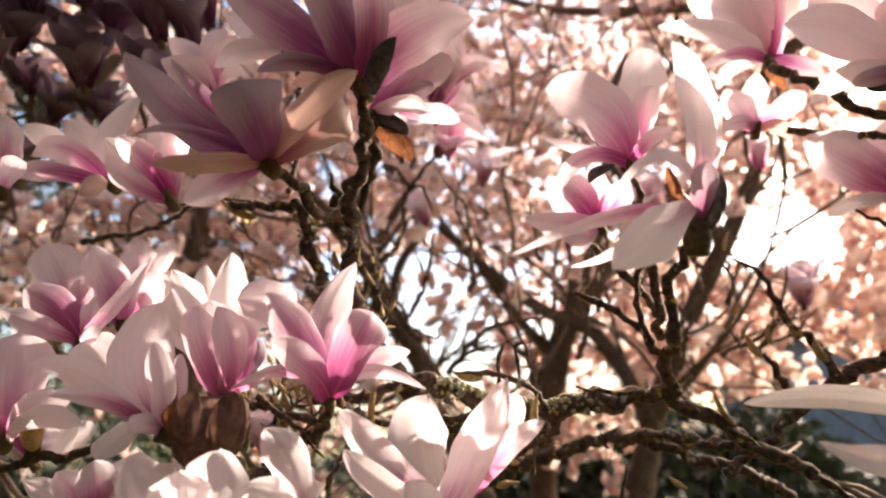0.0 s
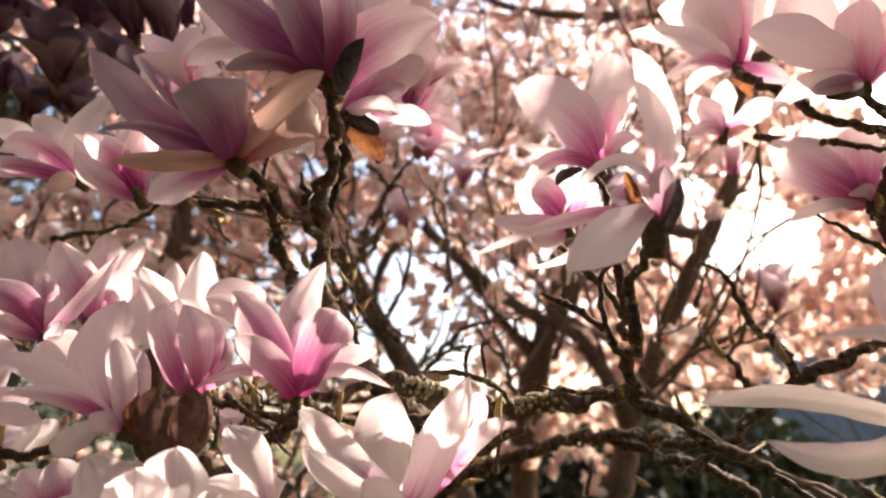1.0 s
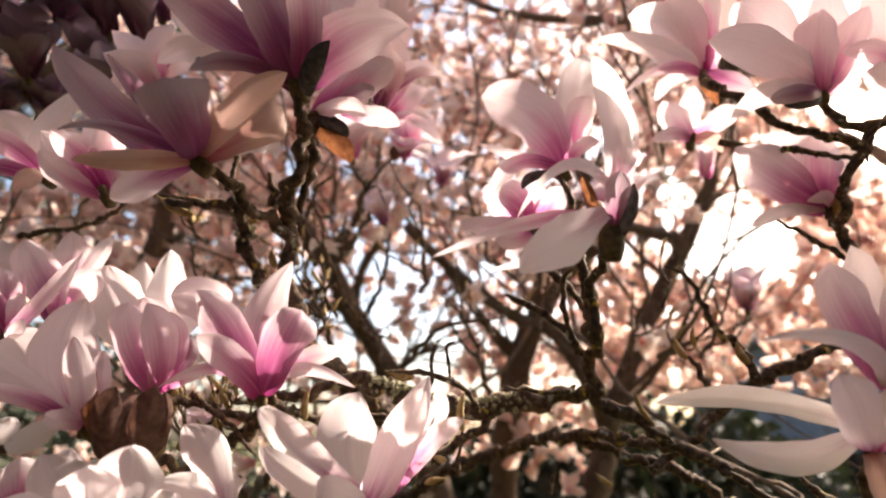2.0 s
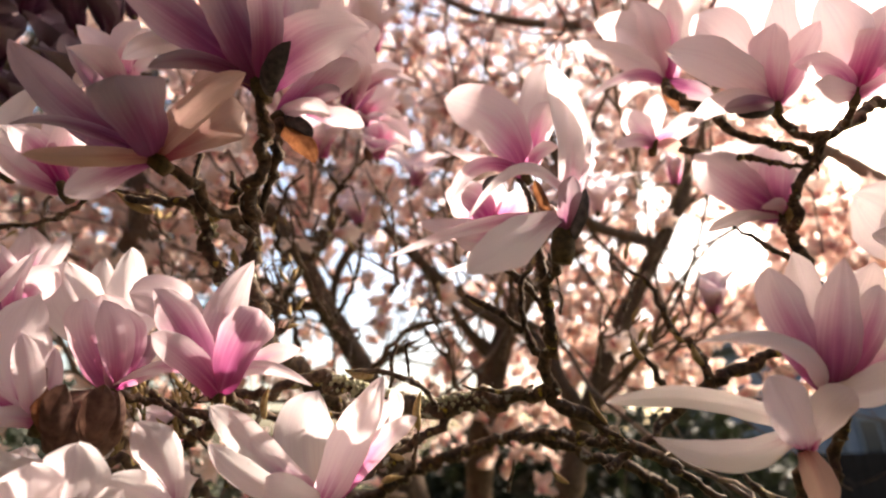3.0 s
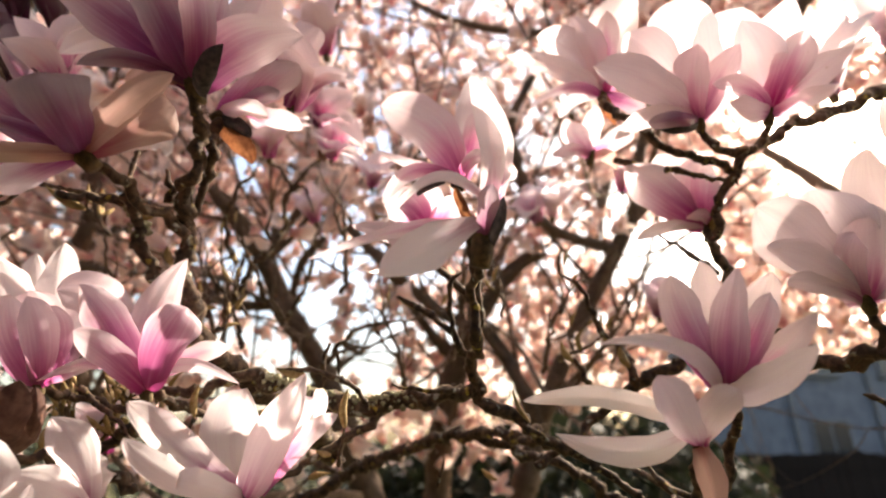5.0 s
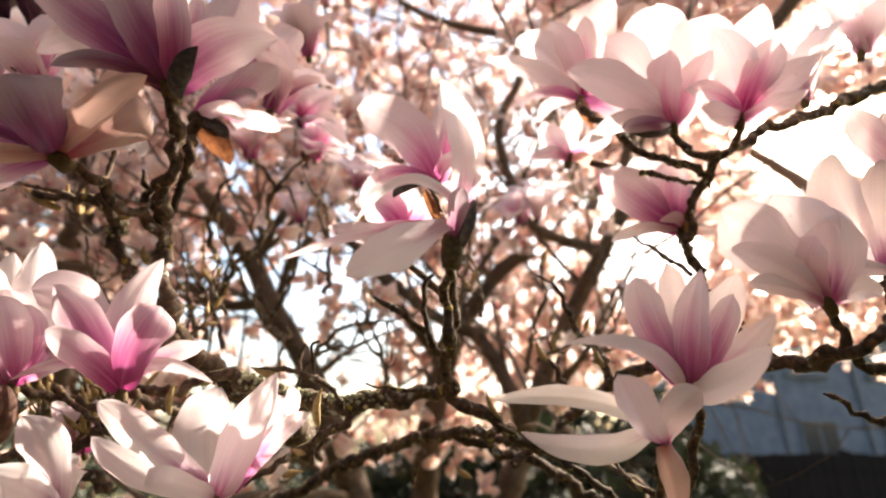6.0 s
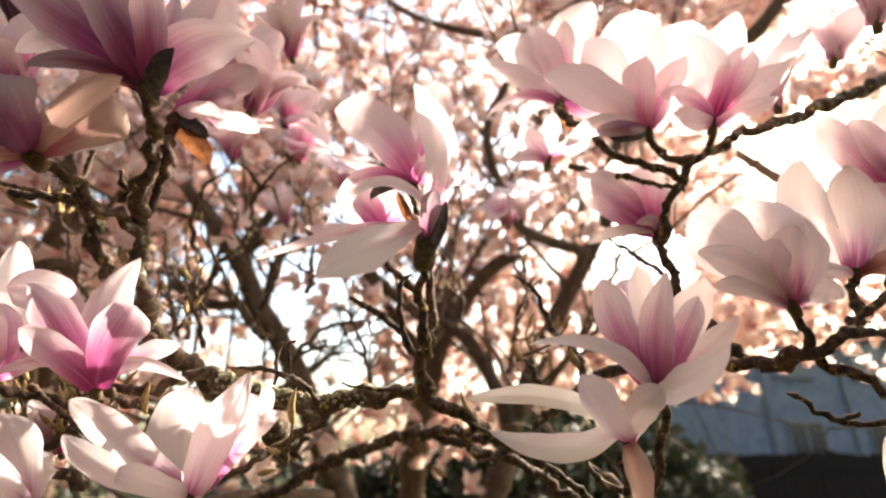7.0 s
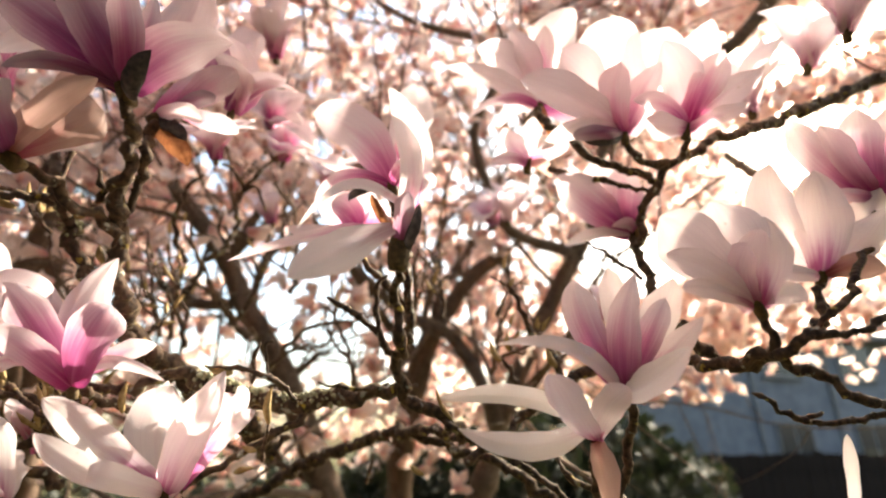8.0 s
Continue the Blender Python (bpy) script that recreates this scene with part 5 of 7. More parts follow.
petal(f, WHITE, (-0.0308, -0.0367, 0.0191), (-0.0624, -0.0714, 0.0332), 0.0297, (-0.5950, -0.8026, -0.0418), -0.75, 0.6, 0.05, 0.0, 1082, claw=0.4, point=2.6)
petal(f, WHITE, (-0.0027, -0.0297, 0.0215), (0.0071, -0.0472, 0.0365), 0.0270, (-0.6288, -0.7762, -0.0451), -0.7, 0.6, 0.05, 0.0, 1099, claw=0.4, point=2.6)
petal(f, PINK, (-0.0052, -0.0139, 0.0092), (0.0097, -0.0112, 0.0264), 0.0207, (-0.6081, -0.7937, -0.0160), 0.6, 0.55, 0.05, 0.0, 1116, claw=0.45, point=1.9)
petal(f, TAN, (0.0011, -0.0031, -0.0200), (0.0139, 0.0141, -0.0537), 0.0253, (-0.6048, -0.7949, 0.0492), -0.9, 0.55, 0.05, 0.0, 1133, claw=0.45, point=1.9)
f = thing('magnolia_flower', (0.4984, 0.318, 1.7036), 'broad white magnolia flower glowing in the sun', 'flower', 'magnolia flowers')
petal(f, WHITE, (-0.0571, -0.0138, 0.0472), (-0.0924, -0.0193, 0.068), 0.0568, (-0.2993, -0.7303, -0.6141), -0.5, 0.6, 0.09, 0.0, 2382)
petal(f, WHITE, (-0.0238, -0.0096, 0.0567), (-0.0413, -0.0186, 0.0917), 0.0666, (-0.5941, -0.6929, -0.4084), 0.6, 0.6, 0.09, 0.0, 8990)
petal(f, WHITE, (-0.0051, -0.0195, 0.0381), (-0.0015, -0.0301, 0.0762), 0.0470, (-0.6636, -0.6913, -0.286), -0.6, 0.6, 0.09, 0.0, 5666)
petal(f, WHITE, (-0.0559, -0.0164, 0.0224), (-0.0967, -0.0227, 0.0347), 0.0273, (-0.0417, -0.7788, -0.6259), -0.5, 0.6, 0.09, 0.0, 6888)
petal(f, WHITE, (-0.0515, -0.011, 0.0071), (-0.084, -0.0148, 0.0091), 0.0172, (0.106, -0.8837, -0.4558), -0.5, 0.6, 0.09, 0.0, 1621)
petal(f, ROSE, (-0.0275, -0.0195, 0.0262), (-0.022, -0.0325, 0.0477), 0.0307, (-0.5474, -0.5522, -0.6288), -0.6, 0.6, 0.09, 0.0, 9456)
petal(f, WHITE, (0.0162, -0.0154, 0.0095), (0.029, -0.0228, 0.0005), 0.0225, (-0.5979, -0.7664, -0.2349), -0.5, 0.6, 0.09, 0.0, 5823)
calyx(f, (-0.6457, -0.3362, 0.6856), 0.0140)
f = thing('magnolia_flower', (0.5959, 0.3366, 1.7447), 'white magnolia flower on a dark twig', 'flower', 'magnolia flowers')
petal(f, WHITE, (-0.0426, -0.016, 0.0594), (-0.0584, -0.0311, 0.1044), 0.0428, (-0.6059, -0.6031, -0.5188), 0.6, 0.6, 0.09, 0.0, 9920)
petal(f, WHITE, (-0.0121, -0.0238, 0.0433), (-0.0223, -0.0422, 0.0942), 0.0515, (-0.6995, -0.5755, -0.4236), -0.6, 0.6, 0.09, 0.0, 435)
petal(f, WHITE, (0.022, -0.0228, 0.0256), (0.0477, -0.0466, 0.0607), 0.0364, (-0.6248, -0.774, -0.1033), -0.6, 0.6, 0.09, 0.0, 3154)
petal(f, WHITE, (-0.0436, -0.0076, -0.0051), (-0.0755, -0.0104, -0.0058), 0.0191, (0.1533, -0.9311, -0.3311), -0.5, 0.6, 0.09, 0.0, 5393)
petal(f, TAN, (0.0139, -0.0219, 0.0051), (0.0513, -0.0266, 0.0002), 0.0283, (-0.4412, -0.8518, -0.2824), -0.6, 0.6, 0.09, 0.0, 9353)
petal(f, WHITE, (0.0373, -0.0061, 0.0425), (0.0677, -0.0307, 0.0907), 0.0471, (-0.5217, -0.847, 0.1024), 0.5, 0.6, 0.09, 0.0, 3349)
calyx(f, (0.0269, -0.4784, 0.8777), 0.0140)
f = thing('magnolia_flower', (0.6736, 0.3229, 1.8321), 'pink magnolia flower with white-tipped petals, wide open', 'flower', 'magnolia flowers')
petal(f, ROSE, (-0.0508, -0.0041, 0.0329), (-0.0958, -0.0131, 0.0757), 0.0394, (-0.4614, -0.5677, -0.6818), -0.6, 0.6, 0.09, 0.0, 2087)
petal(f, ROSE, (-0.0427, -0.0137, 0.0315), (-0.0707, -0.0236, 0.0646), 0.0463, (-0.4872, -0.5002, -0.7158), -0.7, 0.6, 0.09, 0.0, 5719)
petal(f, ROSE, (-0.0195, -0.0141, 0.044), (-0.0256, -0.0305, 0.0881), 0.0492, (-0.7387, -0.5407, -0.4025), -0.7, 0.6, 0.09, 0.0, 4488)
petal(f, ROSE, (0.0038, -0.0183, 0.0441), (0.0089, -0.0389, 0.0937), 0.0492, (-0.753, -0.6299, -0.1903), -0.6, 0.6, 0.09, 0.0, 8957)
petal(f, ROSE, (-0.035, -0.01, -0.0032), (-0.0623, -0.0131, -0.0049), 0.0156, (0.2104, -0.775, -0.5959), -0.6, 0.6, 0.09, 0.0, 4513)
petal(f, ROSE, (0.0282, -0.0161, 0.0277), (0.0604, -0.0372, 0.0663), 0.0492, (-0.5174, -0.8557, -0.009), -0.6, 0.6, 0.09, 0.0, 6902)
calyx(f, (-0.408, -0.345, 0.8453), 0.0140)
f = thing('magnolia_flower', (0.5657, 0.346, 1.5155), 'pale white magnolia flower with a blush of pink', 'flower', 'magnolia flowers')
petal(f, CREAM, (-0.0092, -0.0182, 0.0499), (-0.0134, -0.0304, 0.0825), 0.0116, (-0.7221, -0.6028, -0.3394), -0.7, 0.6, 0.09, 0.0, 7434)
calyx(f, (-0.1502, -0.3423, 0.9275), 0.0140)
blossom((-0.0545, 0.5767, 1.9498), (-0.0813, -0.4797, 0.8737), 0.075, 0.8, PINK, 7245, 8, 'pink magnolia flower with white-tipped petals, wide open')
blossom((0.0092, 0.7229, 2.0433), (0.0656, -0.9044, 0.4216), 0.085, 0.9, PINK, 7980, 8, 'backlit magnolia flower with a brown bud scale')
blossom((0.0052, 0.57, 2.1261), (-0.1576, -0.5428, 0.825), 0.09, 0.6, PINK, 5519, 8, 'pink magnolia flower with white-tipped petals, wide open')
blossom((0.0768, 0.8609, 2.068), (0.0777, -0.681, 0.7281), 0.09, 0.9, ROSE, 9120, 8, 'pink magnolia flower with white-tipped petals, wide open')
blossom((-0.0357, 0.9445, 2.0199), (-0.3126, -0.5013, 0.8068), 0.09, 0.8, ROSE, 9265, 8, 'pink magnolia flower with white-tipped petals, wide open')
blossom((0.479, 0.952, 2.072), (0.0071, -0.5456, 0.838), 0.115, 0.9, WHITE, 2011, 8, 'pale white magnolia flower with a blush of pink')
blossom((0.6849, 0.9309, 1.8432), (-0.0451, -0.3594, 0.9321), 0.1, 0.7, ROSE, 5716, 8, 'pink magnolia flower with white-tipped petals, wide open')
blossom((0.5532, 0.7717, 2.0452), (0., -0.3584, 0.9336), 0.07, 0.25, PINK, 3316, 5, 'closed pink magnolia bud just opening')
blossom((0.4556, 0.992, 2.0758), (-0.2896, -0.6636, 0.6898), 0.115, 0.9, ROSE, 1221, 8, 'pink magnolia flower with white-tipped petals, wide open')
blossom((-0.0126, 0.6743, 2.0758), (0.2863, -0.9278, 0.2393), 0.085, 0.9, ROSE, 8185, 8, 'pink magnolia flower with white-tipped petals, wide open')
blossom((-0.2638, 0.4894, 1.9654), (-0.4087, -0.2739, 0.8706), 0.09, 0.7, PINK, 2150, 8, 'pink magnolia flower with white-tipped petals, wide open')
blossom((0.6784, 0.2962, 2.0285), (-0.0674, -0.3588, 0.931), 0.1, 0.7, WHITE, 1281, 8, 'pale white magnolia flower with a blush of pink')
blossom((0.6124, 0.3821, 1.9737), (-0.3041, -0.3052, 0.9024), 0.09, 0.8, WHITE, 1911, 8, 'pale white magnolia flower with a blush of pink')
blossom((0.7183, 0.3814, 2.0597), (0.1269, -0.3865, 0.9135), 0.1, 0.8, WHITE, 1571, 8, 'pale white magnolia flower with a blush of pink')
blossom((-0.4413, 0.5907, 1.5793), (-0.3162, -0.34, 0.8857), 0.09, 0.9, WHITE, 1081, 8, 'pale white magnolia flower with a blush of pink')
blossom((-0.1978, 0.6308, 1.581), (-0.2283, -0.3248, 0.9178), 0.07, 0.4, PINK, 891, 8, 'pink magnolia flower with white-tipped petals, wide open')
blossom((-0.0079, 0.453, 1.9422), (0.3258, -0.3995, 0.8569), 0.09, 0.9, ROSE, 5470, 8, 'pink magnolia flower with white-tipped petals, wide open')
# upper-left blossoms, their shade painted into the petal colour
blossom((-0.5988, 0.558, 2.1108), (0.3898, -0.5557, 0.7344), 0.082, 0.73, SHADED, 1345, 8, 'magnolia flower with shade put into its dark petals')
blossom((-0.58, 0.6072, 2.1612), (0.1587, -0.2315, 0.9598), 0.086, 0.79, SHADED, 1875, 8, 'magnolia flower with shade put into its dark petals')
blossom((-0.4858, 0.5745, 2.1571), (0.0182, -0.0243, 0.9995), 0.088, 0.81, SHADED, 2145, 8, 'magnolia flower with shade put into its dark petals')
blossom((-0.3847, 0.5412, 2.11), (-0.1568, -0.4773, 0.8647), 0.092, 0.6, SHADED, 2970, 8, 'magnolia flower with shade put into its dark petals')
blossom((-0.6012, 0.607, 2.0724), (-0.278, -0.2801, 0.9188), 0.075, 0.54, SHADED, 2595, 8, 'magnolia flower with shade put into its dark petals')
blossom((-0.4888, 0.5633, 2.0524), (0.1523, -0.6661, 0.7301), 0.092, 0.61, SHADED, 3065, 8, 'magnolia flower with shade put into its dark petals')
blossom((-0.4626, 0.6112, 2.1063), (0.1028, -0.1169, 0.9878), 0.078, 0.7, SHADED, 3465, 8, 'magnolia flower with shade put into its dark petals')
blossom((-0.3542, 0.5736, 2.1149), (-0.0249, -0.7102, 0.7035), 0.094, 0.45, SHADED, 3715, 8, 'magnolia flower with shade put into its dark petals')
blossom((-0.6177, 0.6743, 2.0758), (0.4538, -0.5238, 0.7209), 0.095, 0.8, SHADED, 3460, 8, 'magnolia flower with shade put into its dark petals')
blossom((-0.5262, 0.6623, 2.0622), (0.0216, -0.5083, 0.8609), 0.079, 0.8, SHADED, 4155, 8, 'magnolia flower with shade put into its dark petals')
blossom((-0.4198, 0.6129, 2.057), (0.3482, -0.5908, 0.7278), 0.094, 0.73, SHADED, 4395, 8, 'magnolia flower with shade put into its dark petals')
blossom((-0.613, 0.5515, 2.0384), (0.1899, -0.5502, 0.8131), 0.082, 0.52, SHADED, 1870, 8, 'magnolia flower with shade put into its dark petals')
blossom((-0.5841, 0.5533, 2.1676), (-0.0166, -0.5773, 0.8163), 0.082, 0.78, SHADED, 810, 8, 'magnolia flower with shade put into its dark petals')
blossom((-0.4888, 0.5232, 2.1568), (0.5053, -0.7272, 0.4645), 0.089, 0.59, SHADED, 1180, 8, 'magnolia flower with shade put into its dark petals')
blossom((-0.45, 0.5689, 2.2164), (0.012, -0.4974, 0.8675), 0.081, 0.73, SHADED, 1750, 8, 'magnolia flower with shade put into its dark petals')
blossom((-0.3637, 0.6088, 2.2016), (-0.1638, -0.3747, 0.9126), 0.089, 0.47, SHADED, 3240, 8, 'magnolia flower with shade put into its dark petals')
blossom((-0.6849, 0.7, 2.0089), (-0.4874, -0.0148, 0.873), 0.082, 0.61, SHADED, 3975, 8, 'magnolia flower with shade put into its dark petals')

tree = thing('magnolia_branches', (0.1974, 0.4569, 1.6078), 'bare lichen-spotted magnolia branches with fuzzy buds', 'branch')
branch('branch', [(-0.1273, 0.5167, 1.6386), (-0.0723, 0.5083, 1.644), (-0.0177, 0.4975, 1.6556), (0.0385, 0.4984, 1.6366), (0.0939, 0.487, 1.6274), (0.1414, 0.4703, 1.6341), (0.1891, 0.4613, 1.6433), (0.2003, 0.4507, 1.645)], [0.0055, 0.0059, 0.0081, 0.0096, 0.0098, 0.0092, 0.0085, 0.0081], MOSSY, tree, 275, 0.2, 0.8, 'lichen-crusted branch', 10)
branch('branch', [(0.3223, 0.4767, 1.5734), (0.3001, 0.4738, 1.5875), (0.2661, 0.4703, 1.5974), (0.2304, 0.4568, 1.6204), (0.2059, 0.4529, 1.6376), (0.191, 0.4349, 1.6659), (0.1893, 0.4078, 1.6915), (0.1826, 0.3898, 1.7173), (0.1816, 0.3582, 1.7324), (0.1858, 0.3311, 1.7428)], [0.0066, 0.0066, 0.0067, 0.0067, 0.0065, 0.0061, 0.0056, 0.0051, 0.0048, 0.0045], BARK, tree, 231, 0.2, 0.8, '', 10)
branch('twig', [(0.1884, 0.4352, 1.6659), (0.173, 0.4294, 1.6852), (0.1669, 0.4225, 1.7046), (0.1655, 0.4113, 1.7337), (0.1754, 0.4064, 1.7434)], [0.0042, 0.0035, 0.0028, 0.0028, 0.0012], BARK, tree, 886, 0.2, 0.8, '', 10, 0.006, 0.0)
branch('twig', [(0.174, 0.4293, 1.6852), (0.1594, 0.4257, 1.6987), (0.1504, 0.4245, 1.7045), (0.1338, 0.4304, 1.7162), (0.1183, 0.4371, 1.7258)], [0.0035, 0.0035, 0.0035, 0.0032, 0.0014], BARK, tree, 743, 0.2, 0.8, '', 10, 0.006, 0.0)
bud(tree, (0.1428, 0.4382, 1.7158), (0.1166, 0.4367, 1.7273), 0.0032, BUD, 'bud')
branch('twig', [(0.2304, 0.4568, 1.6204), (0.2438, 0.4506, 1.6103), (0.2651, 0.4538, 1.5959)], [0.0062, 0.0040, 0.0014], BARK, tree, 309, 0.2, 0.8, '', 10, 0.006, 0.0)
bud(tree, (0.2462, 0.4493, 1.6128), (0.2293, 0.4399, 1.6418), 0.0026, BUD, 'bud')
branch('twig', [(0.0935, 0.4773, 1.6304), (0.0822, 0.4654, 1.6421), (0.0672, 0.4546, 1.6519), (0.053, 0.4544, 1.6567), (0.04, 0.4555, 1.6576), (0.0116, 0.4586, 1.658)], [0.0032, 0.0029, 0.0035, 0.0028, 0.0031, 0.0012], BARK, tree, 934, 0.2, 0.8, '', 10, 0.006, 0.0)
bud(tree, (0.0351, 0.4578, 1.6532), (0.0079, 0.4585, 1.6594), 0.0047, BUD, 'bud')
branch('twig', [(0.0672, 0.4546, 1.6519), (0.0655, 0.4495, 1.6655), (0.0638, 0.4444, 1.679), (0.0709, 0.4424, 1.682)], [0.0010, 0.0021, 0.0017, 0.0019], BARK, tree, 671, 0.2, 0.8, '', 10, 0.006, 0.0)
branch('twig', [(0.1768, 0.4547, 1.6414), (0.1442, 0.4504, 1.64), (0.1155, 0.4516, 1.6453)], [0.0026, 0.0026, 0.0011], MOSSY, tree, 770, 0.2, 0.8, '', 10, 0.006, 0.0)
bud(tree, (0.0764, 0.4368, 1.6064), (0.0782, 0.4242, 1.638), 0.0039, BUD, 'bud')
branch('twig', [(0.0731, 0.4495, 1.5748), (0.0746, 0.4423, 1.5929), (0.0763, 0.4359, 1.6087)], [0.0024, 0.0019, 0.0011], BARK, tree, 730, 0.2, 0.8, '', 10, 0.006, 0.0)
branch('branch', [(-0.0034, 0.4851, 1.5504), (0.0445, 0.4773, 1.5784), (0.0841, 0.4806, 1.6027), (0.1102, 0.4857, 1.626)], [0.0045, 0.0041, 0.0048, 0.0055], BARK, tree, 33, 0.2, 0.8, '', 10)
bud(tree, (0.0458, 0.4739, 1.5646), (0.0656, 0.4701, 1.5685), 0.0030, BUD, 'bud')
bud(tree, (0.0649, 0.4644, 1.5834), (0.0507, 0.4642, 1.5881), 0.0030, BUD, 'bud')
branch('branch', [(-0.0953, 0.4712, 1.6351), (-0.0879, 0.4909, 1.6267), (-0.0602, 0.516, 1.6207), (-0.0105, 0.5441, 1.6226), (0.0604, 0.5168, 1.6274)], [0.0056, 0.0048, 0.0050, 0.0053, 0.0046], BARK, tree, 952, 0.2, 0.8, '', 10)
bud(tree, (-0.0639, 0.4835, 1.6165), (-0.0601, 0.472, 1.6446), 0.0036, BUD, 'bud')
branch('branch', [(-0.212, 0.4995, 1.641), (-0.2007, 0.5085, 1.6369), (-0.1656, 0.5242, 1.6307), (-0.1099, 0.5218, 1.6205)], [0.0053, 0.0048, 0.0044, 0.0050], BARK, tree, 126, 0.2, 0.8, '', 10)
branch('twig', [(-0.1796, 0.5041, 1.642), (-0.1388, 0.4922, 1.6163), (-0.1049, 0.4823, 1.5875)], [0.0038, 0.0026, 0.0011], BARK, tree, 798, 0.2, 0.8, '', 10, 0.006, 0.0)
branch('branch', [(-0.0664, 0.3489, 1.8731), (-0.0706, 0.3808, 1.859), (-0.0729, 0.3992, 1.8346), (-0.0888, 0.4197, 1.8091), (-0.0836, 0.44, 1.7777), (-0.0881, 0.4716, 1.7424), (-0.0723, 0.5265, 1.6858), (-0.0198, 0.5877, 1.6463), (0.0578, 0.6717, 1.5855)], [0.0064, 0.0067, 0.0074, 0.0081, 0.0085, 0.0088, 0.0110, 0.0153, 0.0208], BARK, tree, 663, 0.2, 0.8, '', 10)
branch('twig', [(-0.069, 0.4178, 1.8965), (-0.0618, 0.4011, 1.8487), (-0.0737, 0.4192, 1.8279), (-0.0827, 0.434, 1.7927)], [0.0064, 0.0060, 0.0054, 0.0034], BARK, tree, 690, 0.2, 0.8, '', 10, 0.006, 0.0)
branch('branch', [(-0.1374, 0.358, 1.8044), (-0.1241, 0.3753, 1.8004), (-0.1099, 0.4023, 1.7934), (-0.0956, 0.4291, 1.7869), (-0.0846, 0.4401, 1.7777)], [0.0064, 0.0056, 0.0060, 0.0067, 0.0067], BARK, tree, 376, 0.2, 0.8, '', 10)
branch('branch', [(-0.1997, 0.4244, 1.8075), (-0.1581, 0.4214, 1.8028), (-0.1296, 0.4191, 1.8005), (-0.1239, 0.4372, 1.7745), (-0.1123, 0.4571, 1.7425), (-0.1032, 0.4855, 1.7112), (-0.0764, 0.5476, 1.6773)], [0.0047, 0.0047, 0.0061, 0.0065, 0.0070, 0.0073, 0.0111], MOSSY, tree, 2, 0.2, 0.8, 'grey lichen-spotted branch', 10)
bud(tree, (-0.1732, 0.4264, 1.7945), (-0.2103, 0.4228, 1.8147), 0.0047, BUD, 'bud')
bud(tree, (-0.1142, 0.4294, 1.7918), (-0.1408, 0.4299, 1.7981), 0.0042, BUD, 'bud')
bud(tree, (-0.0984, 0.4515, 1.7526), (-0.103, 0.4452, 1.7701), 0.0038, BUD, 'bud')
branch('twig', [(-0.1017, 0.4231, 1.8042), (-0.0998, 0.4171, 1.819), (-0.1047, 0.4119, 1.8337)], [0.0037, 0.0042, 0.0017], BARK, tree, 19, 0.2, 0.8, '', 10, 0.006, 0.0)
branch('twig', [(-0.2884, 0.4789, 1.8267), (-0.2461, 0.4698, 1.8375), (-0.1914, 0.4522, 1.8223), (-0.145, 0.4344, 1.8101)], [0.0014, 0.0025, 0.0024, 0.0026], BARK, tree, 889, 0.2, 0.8, '', 10, 0.006, 0.0)
branch('branch', [(-0.2363, 0.4411, 1.8198), (-0.2683, 0.4642, 1.8143), (-0.3195, 0.5045, 1.8146), (-0.41, 0.533, 1.8125)], [0.0022, 0.0028, 0.0032, 0.0040], BARK, tree, 368, 0.2, 0.8, '', 10)
branch('twig', [(-0.1609, 0.4185, 1.9831), (-0.168, 0.4121, 1.9997), (-0.1914, 0.4181, 2.0289), (-0.241, 0.4146, 2.0825)], [0.0020, 0.0041, 0.0049, 0.0063], BARK, tree, 612, 0.2, 0.8, '', 10, 0.006, 0.0)
branch('twig', [(-0.1609, 0.4189, 1.982), (-0.1457, 0.4161, 1.9447), (-0.1467, 0.435, 1.8509), (-0.1474, 0.4287, 1.8227)], [0.0016, 0.0029, 0.0028, 0.0032], BARK, tree, 612, 0.2, 0.8, '', 10, 0.006, 0.0)
branch('branch', [(0.1699, 0.4181, 1.8412), (0.1768, 0.4072, 1.8116), (0.1856, 0.4291, 1.7993), (0.1969, 0.4499, 1.7675), (0.2049, 0.4633, 1.7323), (0.2076, 0.4788, 1.6922)], [0.0037, 0.0036, 0.0042, 0.0048, 0.0054, 0.0054], BARK, tree, 701, 0.2, 0.8, '', 10)
branch('twig', [(0.1303, 0.4543, 1.7916), (0.1534, 0.4648, 1.7731), (0.1979, 0.4788, 1.7368), (0.2083, 0.4789, 1.7141)], [0.0021, 0.0039, 0.0044, 0.0049], BARK, tree, 306, 0.2, 0.8, '', 10, 0.006, 0.0)
branch('branch', [(1.185, 0.4839, 2.265), (0.9311, 0.4766, 2.1371), (0.7082, 0.4459, 2.016), (0.5956, 0.4207, 1.959), (0.5187, 0.4043, 1.9129), (0.4863, 0.4136, 1.8766), (0.4754, 0.438, 1.8396), (0.4753, 0.4517, 1.8045), (0.4909, 0.4602, 1.7783), (0.5148, 0.4611, 1.7248), (0.5629, 0.4569, 1.6771)], [0.0158, 0.0118, 0.0088, 0.0071, 0.0063, 0.0059, 0.0060, 0.0075, 0.0075, 0.0079, 0.0083], BARK, tree, 881, 0.2, 0.8, '', 10)
branch('twig', [(0.483, 0.4681, 1.8356), (0.4706, 0.45, 1.8104), (0.4777, 0.456, 1.7928)], [0.0053, 0.0044, 0.0024], BARK, tree, 841, 0.2, 0.8, '', 10, 0.006, 0.0)
